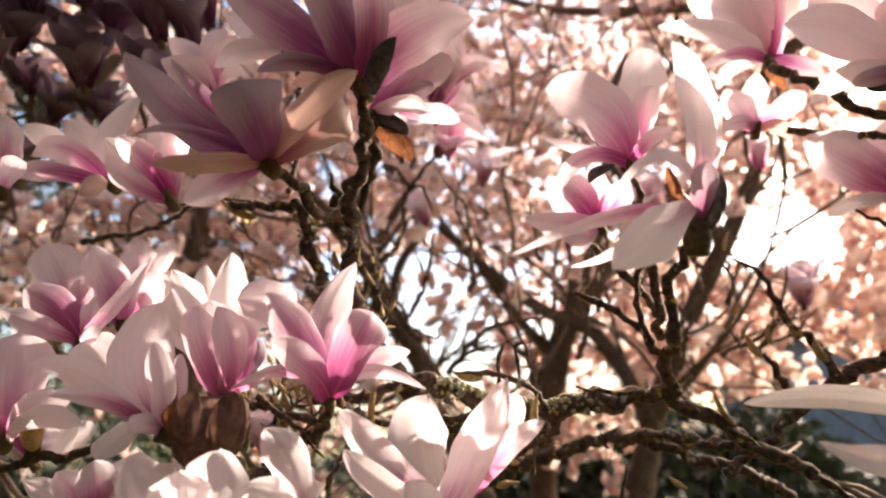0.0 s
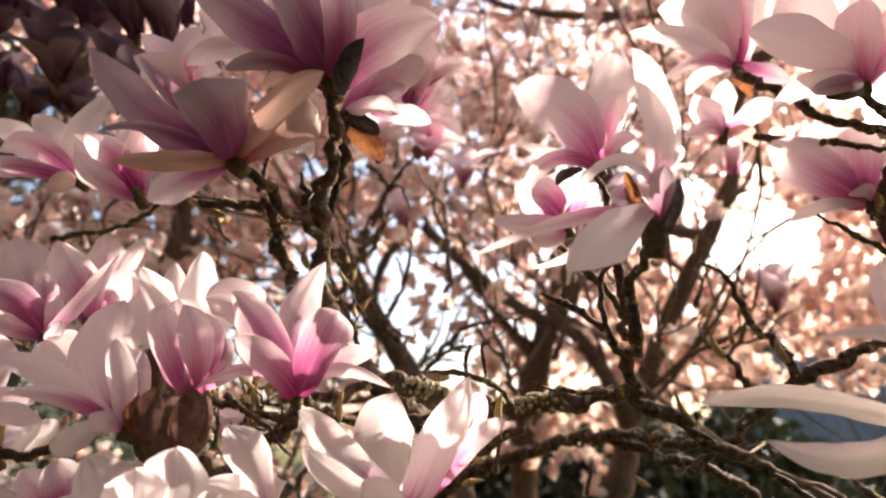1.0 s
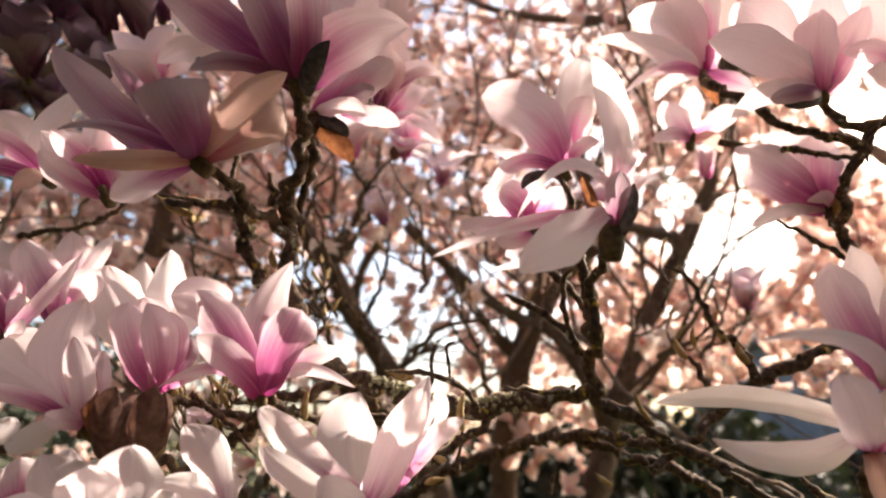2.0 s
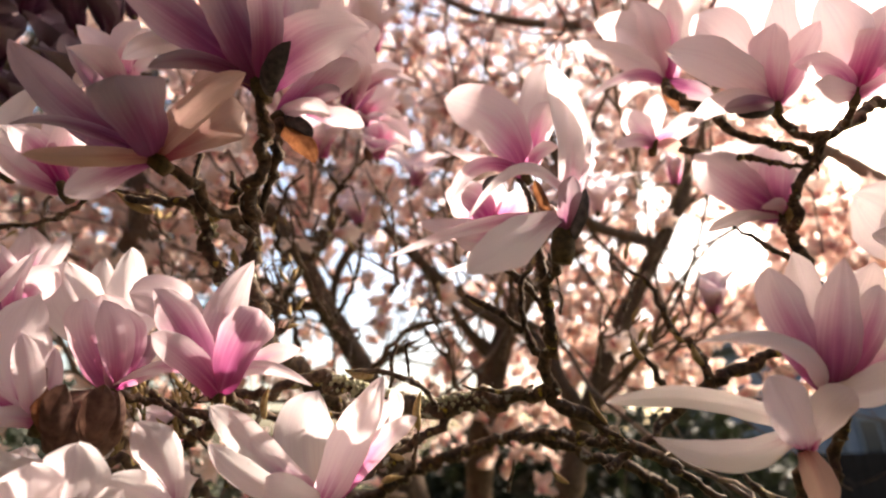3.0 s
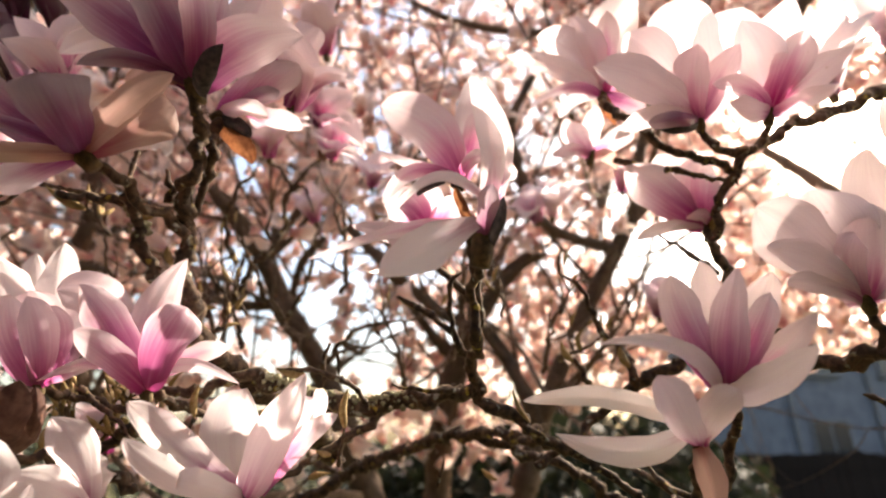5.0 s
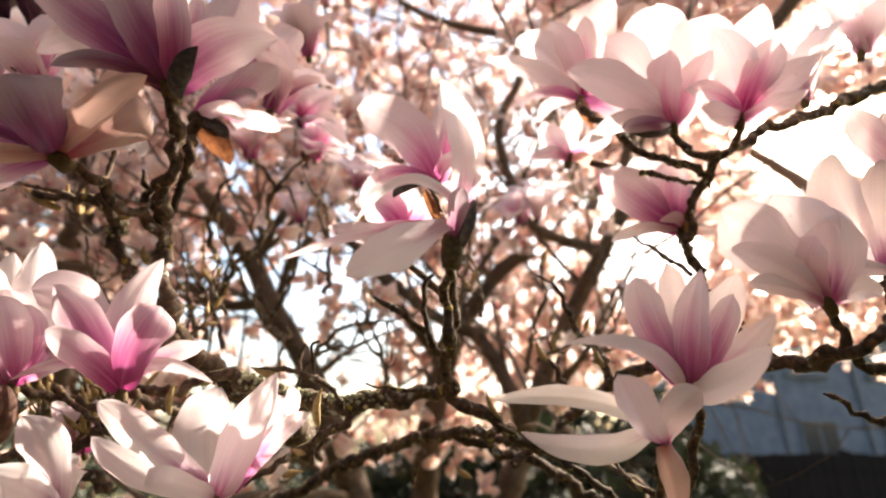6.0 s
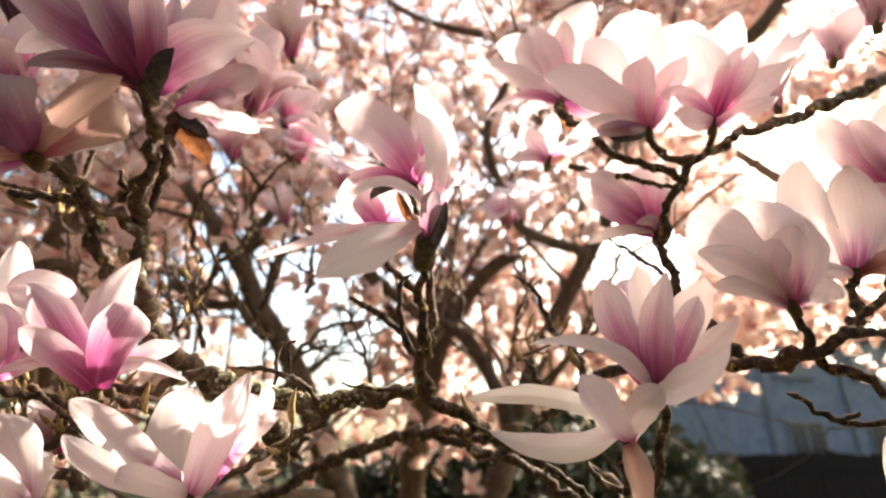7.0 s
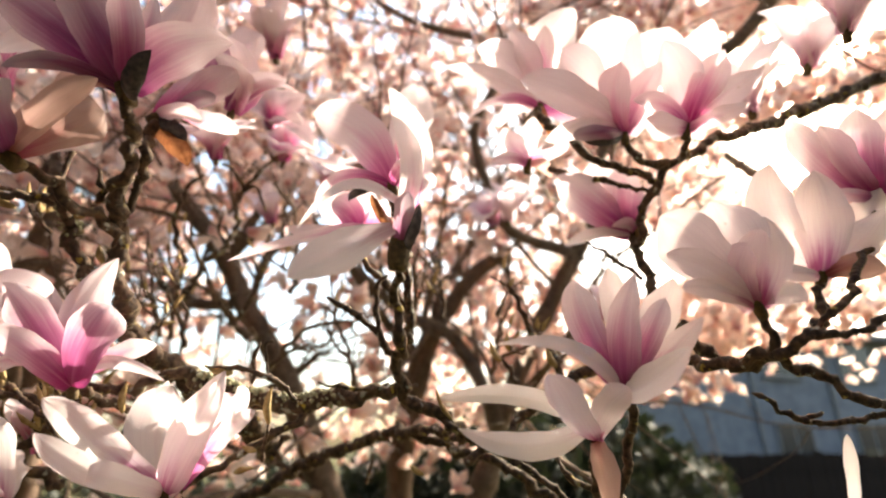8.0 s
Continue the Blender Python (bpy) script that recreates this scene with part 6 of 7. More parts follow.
branch('twig', [(0.4363, 0.3886, 1.9243), (0.4514, 0.3962, 1.9093), (0.464, 0.3992, 1.898), (0.4943, 0.3957, 1.8981)], [0.0027, 0.0055, 0.0055, 0.0061], BARK, tree, 374, 0.2, 0.8, '', 10, 0.006, 0.0)
branch('twig', [(0.4966, 0.3573, 1.916), (0.5075, 0.3717, 1.9113), (0.5095, 0.3878, 1.9048)], [0.0025, 0.0047, 0.0055], BARK, tree, 977, 0.2, 0.8, '', 10, 0.006, 0.0)
branch('branch', [(0.356, 0.4419, 1.9883), (0.3678, 0.4116, 1.9387), (0.389, 0.408, 1.9195), (0.4239, 0.4088, 1.8939), (0.4766, 0.4114, 1.8852), (0.4905, 0.4122, 1.8789)], [0.0054, 0.0056, 0.0056, 0.0055, 0.0056, 0.0056], BARK, tree, 568, 0.2, 0.8, '', 10)
branch('twig', [(0.3778, 0.4694, 1.9206), (0.4, 0.4558, 1.9047), (0.4328, 0.4258, 1.8834), (0.4835, 0.4181, 1.8704)], [0.0048, 0.0040, 0.0044, 0.0024], BARK, tree, 786, 0.2, 0.8, '', 10, 0.006, 0.0)
branch('twig', [(0.4111, 0.4546, 1.816), (0.4431, 0.4577, 1.7986), (0.4624, 0.4601, 1.7869), (0.4817, 0.4624, 1.7753)], [0.0014, 0.0031, 0.0031, 0.0038], BARK, tree, 122, 0.2, 0.8, '', 10, 0.006, 0.0)
branch('twig', [(0.487, 0.411, 1.8611), (0.4844, 0.4046, 1.8782), (0.4944, 0.3968, 1.8952)], [0.0013, 0.0024, 0.0030], BARK, tree, 881, 0.2, 0.8, '', 10, 0.006, 0.0)
branch('twig', [(0.304, 0.4983, 1.7798), (0.3304, 0.5011, 1.7649), (0.3477, 0.5097, 1.7379), (0.3617, 0.5175, 1.7138), (0.3818, 0.5222, 1.6959), (0.39, 0.5131, 1.6726), (0.3941, 0.5206, 1.6521)], [0.0011, 0.0026, 0.0039, 0.0045, 0.0045, 0.0056, 0.0075], BARK, tree, 48, 0.2, 0.8, '', 10, 0.006, 0.0)
bud(tree, (0.3719, 0.521, 1.7018), (0.3601, 0.5149, 1.721), 0.0039, BUD, 'bud')
bud(tree, (0.3855, 0.5125, 1.6755), (0.3732, 0.5052, 1.6977), 0.0050, BUD, 'bud')
bud(tree, (0.3141, 0.5022, 1.6787), (0.301, 0.4953, 1.7002), 0.0043, BUD, 'bud')
bud(tree, (0.3227, 0.4967, 1.69), (0.3205, 0.4892, 1.7099), 0.0030, BUD, 'bud')
branch('twig', [(0.3367, 0.5107, 1.6503), (0.3268, 0.5051, 1.6673), (0.3158, 0.5009, 1.6815)], [0.0037, 0.0043, 0.0017], BARK, tree, 375, 0.2, 0.8, '', 10, 0.006, 0.0)
branch('branch', [(0.28, 0.5484, 1.5706), (0.3186, 0.5425, 1.5963), (0.358, 0.5351, 1.6257), (0.4001, 0.5177, 1.658), (0.4426, 0.5036, 1.6816), (0.4913, 0.4887, 1.7051), (0.54, 0.4739, 1.7287)], [0.0048, 0.0055, 0.0068, 0.0073, 0.0068, 0.0068, 0.0068], BARK, tree, 805, 0.2, 0.8, '', 10)
branch('branch', [(0.3413, 0.341, 1.5937), (0.3518, 0.3689, 1.5539), (0.3831, 0.392, 1.5256)], [0.0036, 0.0042, 0.0048], BARK, tree, 421, 0.2, 0.8, '', 10)
branch('branch', [(0.3741, 0.3375, 1.6316), (0.3781, 0.3451, 1.6017), (0.3808, 0.3799, 1.5572), (0.3873, 0.4115, 1.5186)], [0.0042, 0.0042, 0.0048, 0.0055], BARK, tree, 749, 0.2, 0.8, '', 10)
branch('branch', [(0.501, 0.3213, 1.7031), (0.5141, 0.3254, 1.678), (0.5082, 0.3504, 1.6618), (0.4999, 0.3703, 1.6593)], [0.0040, 0.0050, 0.0073, 0.0075], BARK, tree, 24, 0.2, 0.8, '', 10)
branch('branch', [(0.5989, 0.3396, 1.7447), (0.5751, 0.3309, 1.7026), (0.534, 0.3039, 1.6794), (0.5201, 0.3299, 1.664), (0.5051, 0.369, 1.6603), (0.486, 0.412, 1.6705), (0.4623, 0.4391, 1.6787)], [0.0045, 0.0053, 0.0058, 0.0065, 0.0070, 0.0070, 0.0067], BARK, tree, 6, 0.2, 0.8, '', 10)
branch('branch', [(0.5341, 0.3042, 1.6785), (0.5626, 0.2987, 1.6795), (0.5906, 0.2905, 1.6877), (0.6283, 0.2815, 1.6932)], [0.0044, 0.0039, 0.0039, 0.0044], BARK, tree, 355, 0.2, 0.8, '', 10)
branch('branch', [(0.5201, 0.3299, 1.664), (0.5485, 0.323, 1.6467), (0.5709, 0.317, 1.6299), (0.6146, 0.3136, 1.6188)], [0.0045, 0.0049, 0.0048, 0.0053], BARK, tree, 215, 0.2, 0.8, '', 10)
branch('twig', [(0.485, 0.3317, 1.6314), (0.4924, 0.3315, 1.6288), (0.5098, 0.3325, 1.6184), (0.5294, 0.332, 1.6108), (0.5582, 0.3279, 1.6082), (0.5866, 0.3217, 1.611), (0.6146, 0.3136, 1.6188)], [0.0011, 0.0029, 0.0024, 0.0034, 0.0029, 0.0034, 0.0039], BARK, tree, 861, 0.2, 0.8, '', 10, 0.006, 0.0)
branch('twig', [(0.5294, 0.332, 1.6108), (0.5435, 0.3282, 1.614), (0.5456, 0.3266, 1.6172)], [0.0029, 0.0024, 0.0011], BARK, tree, 308, 0.2, 0.8, '', 10, 0.006, 0.0)
branch('twig', [(0.6768, 0.3256, 1.8325), (0.6398, 0.3143, 1.7811), (0.568, 0.293, 1.7133), (0.5391, 0.3053, 1.6823)], [0.0054, 0.0044, 0.0044, 0.0027], BARK, tree, 785, 0.2, 0.8, '', 10, 0.006, 0.0)
branch('twig', [(0.3373, 0.412, 1.5838), (0.3394, 0.4015, 1.5652), (0.3475, 0.3859, 1.5571), (0.3557, 0.3768, 1.5541)], [0.0014, 0.0030, 0.0029, 0.0033], BARK, tree, 381, 0.2, 0.8, '', 10, 0.006, 0.0)
branch('branch', [(-0.0075, 0.8135, 1.5072), (0.088, 0.7638, 1.562), (0.1629, 0.7087, 1.5925), (0.2277, 0.6436, 1.6075), (0.2695, 0.5882, 1.6042), (0.2843, 0.5044, 1.5934), (0.3051, 0.4796, 1.5844), (0.3484, 0.478, 1.5536), (0.4205, 0.4912, 1.4987)], [0.0101, 0.0099, 0.0094, 0.0087, 0.0068, 0.0050, 0.0046, 0.0045, 0.0045], BARK, tree, 74, 0.2, 0.8, '', 10)
branch('branch', [(0.2276, 0.6428, 1.6095), (0.2736, 0.6292, 1.5865), (0.3441, 0.6112, 1.5679), (0.4139, 0.6204, 1.5237)], [0.0084, 0.0073, 0.0072, 0.0072], BARK, tree, 281, 0.2, 0.8, '', 10)
branch('twig', [(0.17, 0.5327, 1.5516), (0.1727, 0.527, 1.5666), (0.1753, 0.5212, 1.5817)], [0.0022, 0.0022, 0.0009], BARK, tree, 702, 0.2, 0.8, '', 10, 0.006, 0.0)
bud(tree, (0.2318, 0.5298, 1.5591), (0.2146, 0.5254, 1.5707), 0.0032, BUD, 'bud')
branch('twig', [(0.0499, 0.4796, 1.6454), (0.0525, 0.4703, 1.6697), (0.0551, 0.4647, 1.6842)], [0.0021, 0.0026, 0.0011], BARK, tree, 499, 0.2, 0.8, '', 10, 0.006, 0.0)
branch('branch', [(-0.3934, 0.455, 1.5754), (-0.3375, 0.4508, 1.5863), (-0.3049, 0.4492, 1.5907), (-0.2816, 0.4467, 1.5972)], [0.0042, 0.0047, 0.0047, 0.0037], BARK, tree, 942, 0.2, 0.8, '', 10)
branch('branch', [(-0.2281, 0.4263, 1.6057), (-0.2116, 0.4483, 1.5928), (-0.1859, 0.4708, 1.579), (-0.1581, 0.5094, 1.5678), (-0.1205, 0.5327, 1.5516)], [0.0054, 0.0056, 0.0053, 0.0057, 0.0059], BARK, tree, 287, 0.2, 0.8, '', 10)
branch('branch', [(-0.0994, 0.4699, 1.626), (-0.1113, 0.4926, 1.6114), (-0.142, 0.5154, 1.5968), (-0.1661, 0.5144, 1.5771)], [0.0045, 0.0052, 0.0059, 0.0058], BARK, tree, 993, 0.2, 0.8, '', 10)
branch('twig', [(-0.1668, 0.8835, 1.8091), (-0.1317, 0.8431, 1.8551), (-0.1093, 0.8103, 1.8825), (-0.0751, 0.7967, 1.9149), (-0.0640, 0.7835, 1.9482), (-0.0692, 0.7722, 1.9779), (-0.0571, 0.7624, 2.0022), (-0.0363, 0.7513, 2.0292), (-0.0116, 0.7411, 2.0535)], [0.0076, 0.0066, 0.0056, 0.0052, 0.0048, 0.0044, 0.004, 0.004, 0.0032], MOSSY, tree, 1501, 0.2, 0.8, '', 10, 0.006, 0.0)
branch('twig', [(-0.0645, 0.7714, 1.9797), (-0.0611, 0.7591, 2.0112), (-0.0845, 0.7506, 2.0354), (-0.0962, 0.7489, 2.0408)], [0.004, 0.0036, 0.0032, 0.0024], MOSSY, tree, 1502, 0.2, 0.8, '', 10, 0.006, 0.0)
branch('twig', [(-0.0570, 0.7642, 1.9977), (-0.0360, 0.7600, 2.0067), (-0.0260, 0.7693, 1.9815), (-0.0180, 0.7749, 1.9663)], [0.0032, 0.0028, 0.0024, 0.0016], BARK, tree, 1503, 0.2, 0.8, '', 10, 0.006, 0.0)
branch('twig', [(-0.0827, 0.7980, 1.9122), (-0.0946, 0.7897, 1.9347), (-0.0892, 0.7798, 1.9599)], [0.0036, 0.0032, 0.002], BARK, tree, 1504, 0.2, 0.8, '', 10, 0.006, 0.0)
branch('twig', [(-0.0764, 0.9352, 1.8061), (-0.0507, 0.9014, 1.8357), (-0.0328, 0.8781, 1.8669), (-0.0237, 0.8498, 1.9115), (-0.0157, 0.8245, 1.9486)], [0.0062, 0.0052, 0.0043, 0.0038, 0.0025], MOSSY, tree, 1505, 0.2, 0.8, '', 10, 0.006, 0.0)
branch('twig', [(-0.0328, 0.8781, 1.8669), (-0.0398, 0.8559, 1.8972), (-0.0473, 0.8412, 1.9081)], [0.0034, 0.0029, 0.0017], MOSSY, tree, 1506, 0.2, 0.8, '', 10, 0.006, 0.0)
branch('twig', [(-0.1471, 0.7331, 1.9195), (-0.1321, 0.7106, 1.9486), (-0.1236, 0.7008, 1.9734), (-0.1017, 0.6943, 1.9882)], [0.0045, 0.0041, 0.0037, 0.0022], BARK, tree, 1507, 0.2, 0.8, '', 10, 0.006, 0.0)
branch('twig', [(-0.1471, 0.7331, 1.9195), (-0.1412, 0.7458, 1.8861), (-0.1322, 0.7740, 1.8676)], [0.0045, 0.0048, 0.0054], BARK, tree, 1508, 0.2, 0.8, '', 10, 0.006, 0.0)
bud(tree, (-0.0115, 0.7425, 2.0499), (0.0092, 0.7307, 2.0787), 0.0116, HUSK, 'bud', 'plump dark brown bud')
spray('bare brown magnolia twig with pale fuzzy buds', (0.008, 0.8382, 1.7045), (0.3031, -0.4961, 0.8136), 0.133, 0.0057, 1, 5, TRUNK)
spray('bare brown magnolia twig with pale fuzzy buds', (-0.0402, 0.8876, 1.769), (-0.4511, -0.3814, 0.8068), 0.162, 0.0055, 2, 5, TRUNK)
spray('bare brown magnolia twig with pale fuzzy buds', (0.0407, 0.7558, 1.8174), (-0.0523, -0.2202, 0.974), 0.123, 0.0044, 3, 5, TRUNK)
spray('bare brown magnolia twig with pale fuzzy buds', (0.1623, 0.884, 1.6747), (-0.2945, -0.3823, 0.8759), 0.129, 0.0054, 4, 5, TRUNK)
spray('bare brown magnolia twig with pale fuzzy buds', (0.2362, 0.9028, 1.7375), (0.4333, -0.4792, 0.7633), 0.145, 0.0057, 5, 5, TRUNK)
spray('bare brown magnolia twig with pale fuzzy buds', (0.2804, 0.8989, 1.8228), (0.3454, -0.2654, 0.9001), 0.150, 0.0059, 6, 5, TRUNK)
spray('bare brown magnolia twig with pale fuzzy buds', (0.4127, 0.8899, 1.7187), (-0.2993, -0.4416, 0.8458), 0.131, 0.0051, 7, 5, TRUNK)
spray('bare brown magnolia twig with pale fuzzy buds', (0.5514, 0.8988, 1.7435), (0.4795, -0.3669, 0.7972), 0.125, 0.0046, 8, 5, TRUNK)
spray('bare brown magnolia twig with pale fuzzy buds', (-0.0766, 0.6726, 1.711), (-0.2499, -0.1185, 0.961), 0.083, 0.0038, 9)
spray('bare brown magnolia twig with pale fuzzy buds', (-0.1333, 0.7379, 1.7374), (-0.4845, -0.2698, 0.8321), 0.091, 0.0040, 10, 5, TRUNK)
spray('bare brown magnolia twig with pale fuzzy buds', (-0.2437, 0.7954, 1.7111), (-0.3987, -0.294, 0.8687), 0.132, 0.0042, 11, 5, TRUNK)
spray('bare brown magnolia twig with pale fuzzy buds', (-0.2226, 0.6301, 1.5974), (0.7465, -0.5235, 0.4108), 0.069, 0.0037, 12)
spray('bare brown magnolia twig with pale fuzzy buds', (-0.1249, 0.6021, 1.5521), (0.4846, -0.2065, 0.85), 0.052, 0.0035, 13)
spray('bare brown magnolia twig with pale fuzzy buds', (-0.4979, 0.7898, 1.8642), (-0.5722, -0.4616, 0.6779), 0.094, 0.0051, 17, 5, TRUNK)
spray('bare brown magnolia twig with pale fuzzy buds', (-0.6132, 0.7562, 1.8624), (-0.4961, -0.3112, 0.8106), 0.080, 0.0049, 18, 5, TRUNK)
spray('bare brown magnolia twig with pale fuzzy buds', (-0.1407, 0.7993, 1.7458), (0.0953, -0.383, 0.9188), 0.090, 0.0044, 19, 5, TRUNK)
spray('bare brown magnolia twig with pale fuzzy buds', (0.3507, 0.642, 1.7014), (0.5792, -0.5372, 0.6131), 0.051, 0.0035, 23, 5, TRUNK)
lichen(tree, [(-0.0232, 0.4981, 1.6556), (0.016, 0.4976, 1.6453), (0.0385, 0.4984, 1.6366), (0.0939, 0.487, 1.6274), (0.1414, 0.4703, 1.6341)], 5, 520)
lichen(tree, [(-0.1296, 0.4191, 1.8005), (-0.1239, 0.4372, 1.7745)], 6, 60)
spray('bare brown magnolia twig with pale fuzzy buds', (-0.636, 0.6655, 2.054), (-0.0555, -0.5622, 0.8251), 0.077, 0.0048, 31, 5, TRUNK)
spray('bare brown magnolia twig with pale fuzzy buds', (-0.557, 0.6749, 2.0294), (0.2713, -0.5406, 0.7964), 0.080, 0.0048, 32, 5, TRUNK)
spray('bare brown magnolia twig with pale fuzzy buds', (-0.4697, 0.6791, 2.0633), (0.213, -0.5709, 0.7929), 0.071, 0.0049, 33, 5, TRUNK)
spray('short mossy twig with golden fuzzy buds', (-0.2031, 0.5518, 1.5912), (0.5369, -0.0606, 0.8415), 0.036, 0.0027, 60, 5, GOLDEN)
spray('short mossy twig with golden fuzzy buds', (-0.197, 0.5855, 1.6372), (0.7287, -0.0247, 0.6844), 0.040, 0.0029, 62, 5, GOLDEN)
spray('short mossy twig with golden fuzzy buds', (-0.4167, 0.5676, 1.6841), (-0.6262, -0.0855, 0.775), 0.044, 0.0029, 63, 5, GOLDEN)
spray('short mossy twig with golden fuzzy buds', (-0.2442, 0.5289, 1.5616), (0.7894, -0.22, 0.5732), 0.034, 0.0025, 64, 5, GOLDEN)
spray('short mossy twig with golden fuzzy buds', (-0.1923, 0.6125, 1.6336), (0.5598, 0.1465, 0.8155), 0.036, 0.0030, 65, 5, GOLDEN)
spray('short mossy twig with golden fuzzy buds', (-0.2692, 0.5624, 1.6075), (0.5767, 0.2831, 0.7664), 0.029, 0.0027, 67, 5, GOLDEN)
spray('short mossy twig with golden fuzzy buds', (-0.1504, 0.5782, 1.6041), (0.5204, -0.0738, 0.8507), 0.027, 0.0029, 69, 5, GOLDEN)
spray('short mossy twig with golden fuzzy buds', (-0.1799, 0.569, 1.5909), (0.4804, -0.071, 0.8742), 0.036, 0.0026, 90, 5, GOLDEN)
spray('short mossy twig with golden fuzzy buds', (-0.1488, 0.5547, 1.5919), (-0.3955, 0.0066, 0.9184), 0.030, 0.0025, 92, 5, GOLDEN)
spray('bare brown magnolia twig with pale fuzzy buds', (-0.0775, 0.5388, 1.7), (0.4616, -0.3686, 0.8069), 0.023, 0.0022, 120)
spray('bare brown magnolia twig with pale fuzzy buds', (-0.064, 0.6231, 1.7456), (-0.6454, -0.2128, 0.7336), 0.045, 0.0026, 121)
spray('bare brown magnolia twig with pale fuzzy buds', (0.2654, 0.6164, 1.7543), (0.4993, -0.2244, 0.8369), 0.059, 0.0027, 123)
spray('bare brown magnolia twig with pale fuzzy buds', (0.1404, 0.667, 1.8383), (-0.5152, -0.2602, 0.8166), 0.057, 0.0025, 124, 5, TRUNK)
spray('bare brown magnolia twig with pale fuzzy buds', (-0.2395, 0.6069, 1.8385), (-0.6292, -0.0331, 0.7765), 0.048, 0.0026, 125)
spray('bare brown magnolia twig with pale fuzzy buds', (0.333, 0.5735, 1.75), (0.393, -0.237, 0.8885), 0.051, 0.0027, 126)

SUN_GAPS = [((-0.002, 0.412, 1.597), 0.085), ((-0.091, 0.442, 1.680), 0.085), ((-0.201, 0.453, 1.692), 0.085), ((-0.338, 0.432, 1.724), 0.1), ((-0.234, 0.391, 1.654), 0.09), ((-0.301, 0.458, 1.747), 0.06), ((-0.338, 0.409, 1.652), 0.08), ((-0.257, 0.407, 1.835), 0.06), ((-0.100, 0.341, 1.827), 0.03), ((-0.324, 0.509, 1.568), 0.08), ((-0.171, 0.372, 1.570), 0.06), ((-0.108, 0.384, 1.583), 0.06), ((-0.238, 0.406, 1.613), 0.07), ((-0.133, 0.567, 1.596), 0.08), ((-0.036, 0.574, 1.598), 0.08), ((0.067, 0.588, 1.575), 0.07), ((-0.088, 0.573, 1.625), 0.07), ((0.150, 0.400, 1.870), 0.07), ((0.150, 0.310, 1.740), 0.07), ((0.350, 0.440, 2.040), 0.08), ((0.420, 0.370, 1.980), 0.10), ((0.030, 0.420, 1.600), 0.07), ((0.500, 0.330, 1.980), 0.08), ((-0.100, 0.440, 1.660), 0.10), ((-0.240, 0.400, 1.630), 0.12), ((-0.120, 0.380, 1.580), 0.10), ((-0.020, 0.680, 2.060), 0.09), ((-0.300, 0.420, 1.580), 0.10)]

def limb_tree(vs, fs, ends, p, d, length, radius, level, rng, holes):
    """Limbs, branches and twigs into vs, fs; twig ends into ends."""
    pts, q, w = [p], np.array(p, float), unit(d)
    for k in range(4):
        w = unit(w + rng.normal(0, 0.22, 3) + np.array((0, 0, 0.06)))
        q = q + w * length / 4
        pts.append(q)
    v, f = tube_geo(pts, [radius * (1 - 0.14 * k) for k in range(5)], 6 if level else 4, length / 10 + 0.01, 0.12, rng, 0.2)
    o = len(vs)
    vs.extend(v)
    fs.extend(tuple(a + o for a in x) for x in f)
    if level == 0:
        ends.append((q, w))
        ends.append((pts[2] + rng.normal(0, 0.02, 3), unit(w + rng.normal(0, 0.8, 3))))
        return
    for k in range(2 if level > 1 else 3):
        s = pts[rng.randint(1, 5)]
        side = unit(w + rng.normal(0, 0.85, 3))
        limb_tree(vs, fs, ends, s, side, length * rng.uniform(0.5, 0.75), radius * 0.52, level - 1, rng, holes)
    limb_tree(vs, fs, ends, q, w, length * 0.7, radius * 0.6, level - 1, rng, holes)


FULLER = 2.5
FAR_STOCK = []
_rng = np.random.RandomState(77)
for _k in range(60):
    _v, _f, _u = [], [], []
    for v, f, u in flower_geo((0, 0, 1), 1.0, _rng.uniform(0.22, 0.95), 7, _rng, 2, 3, _rng.uniform(0.8, 1.15)):
        _f.extend(tuple(a + len(_v) for a in x) for x in f)
        _v.extend(v)
        _u.extend(u)
    FAR_STOCK.append((np.asarray(_v), np.asarray(_f), np.asarray(_u)))


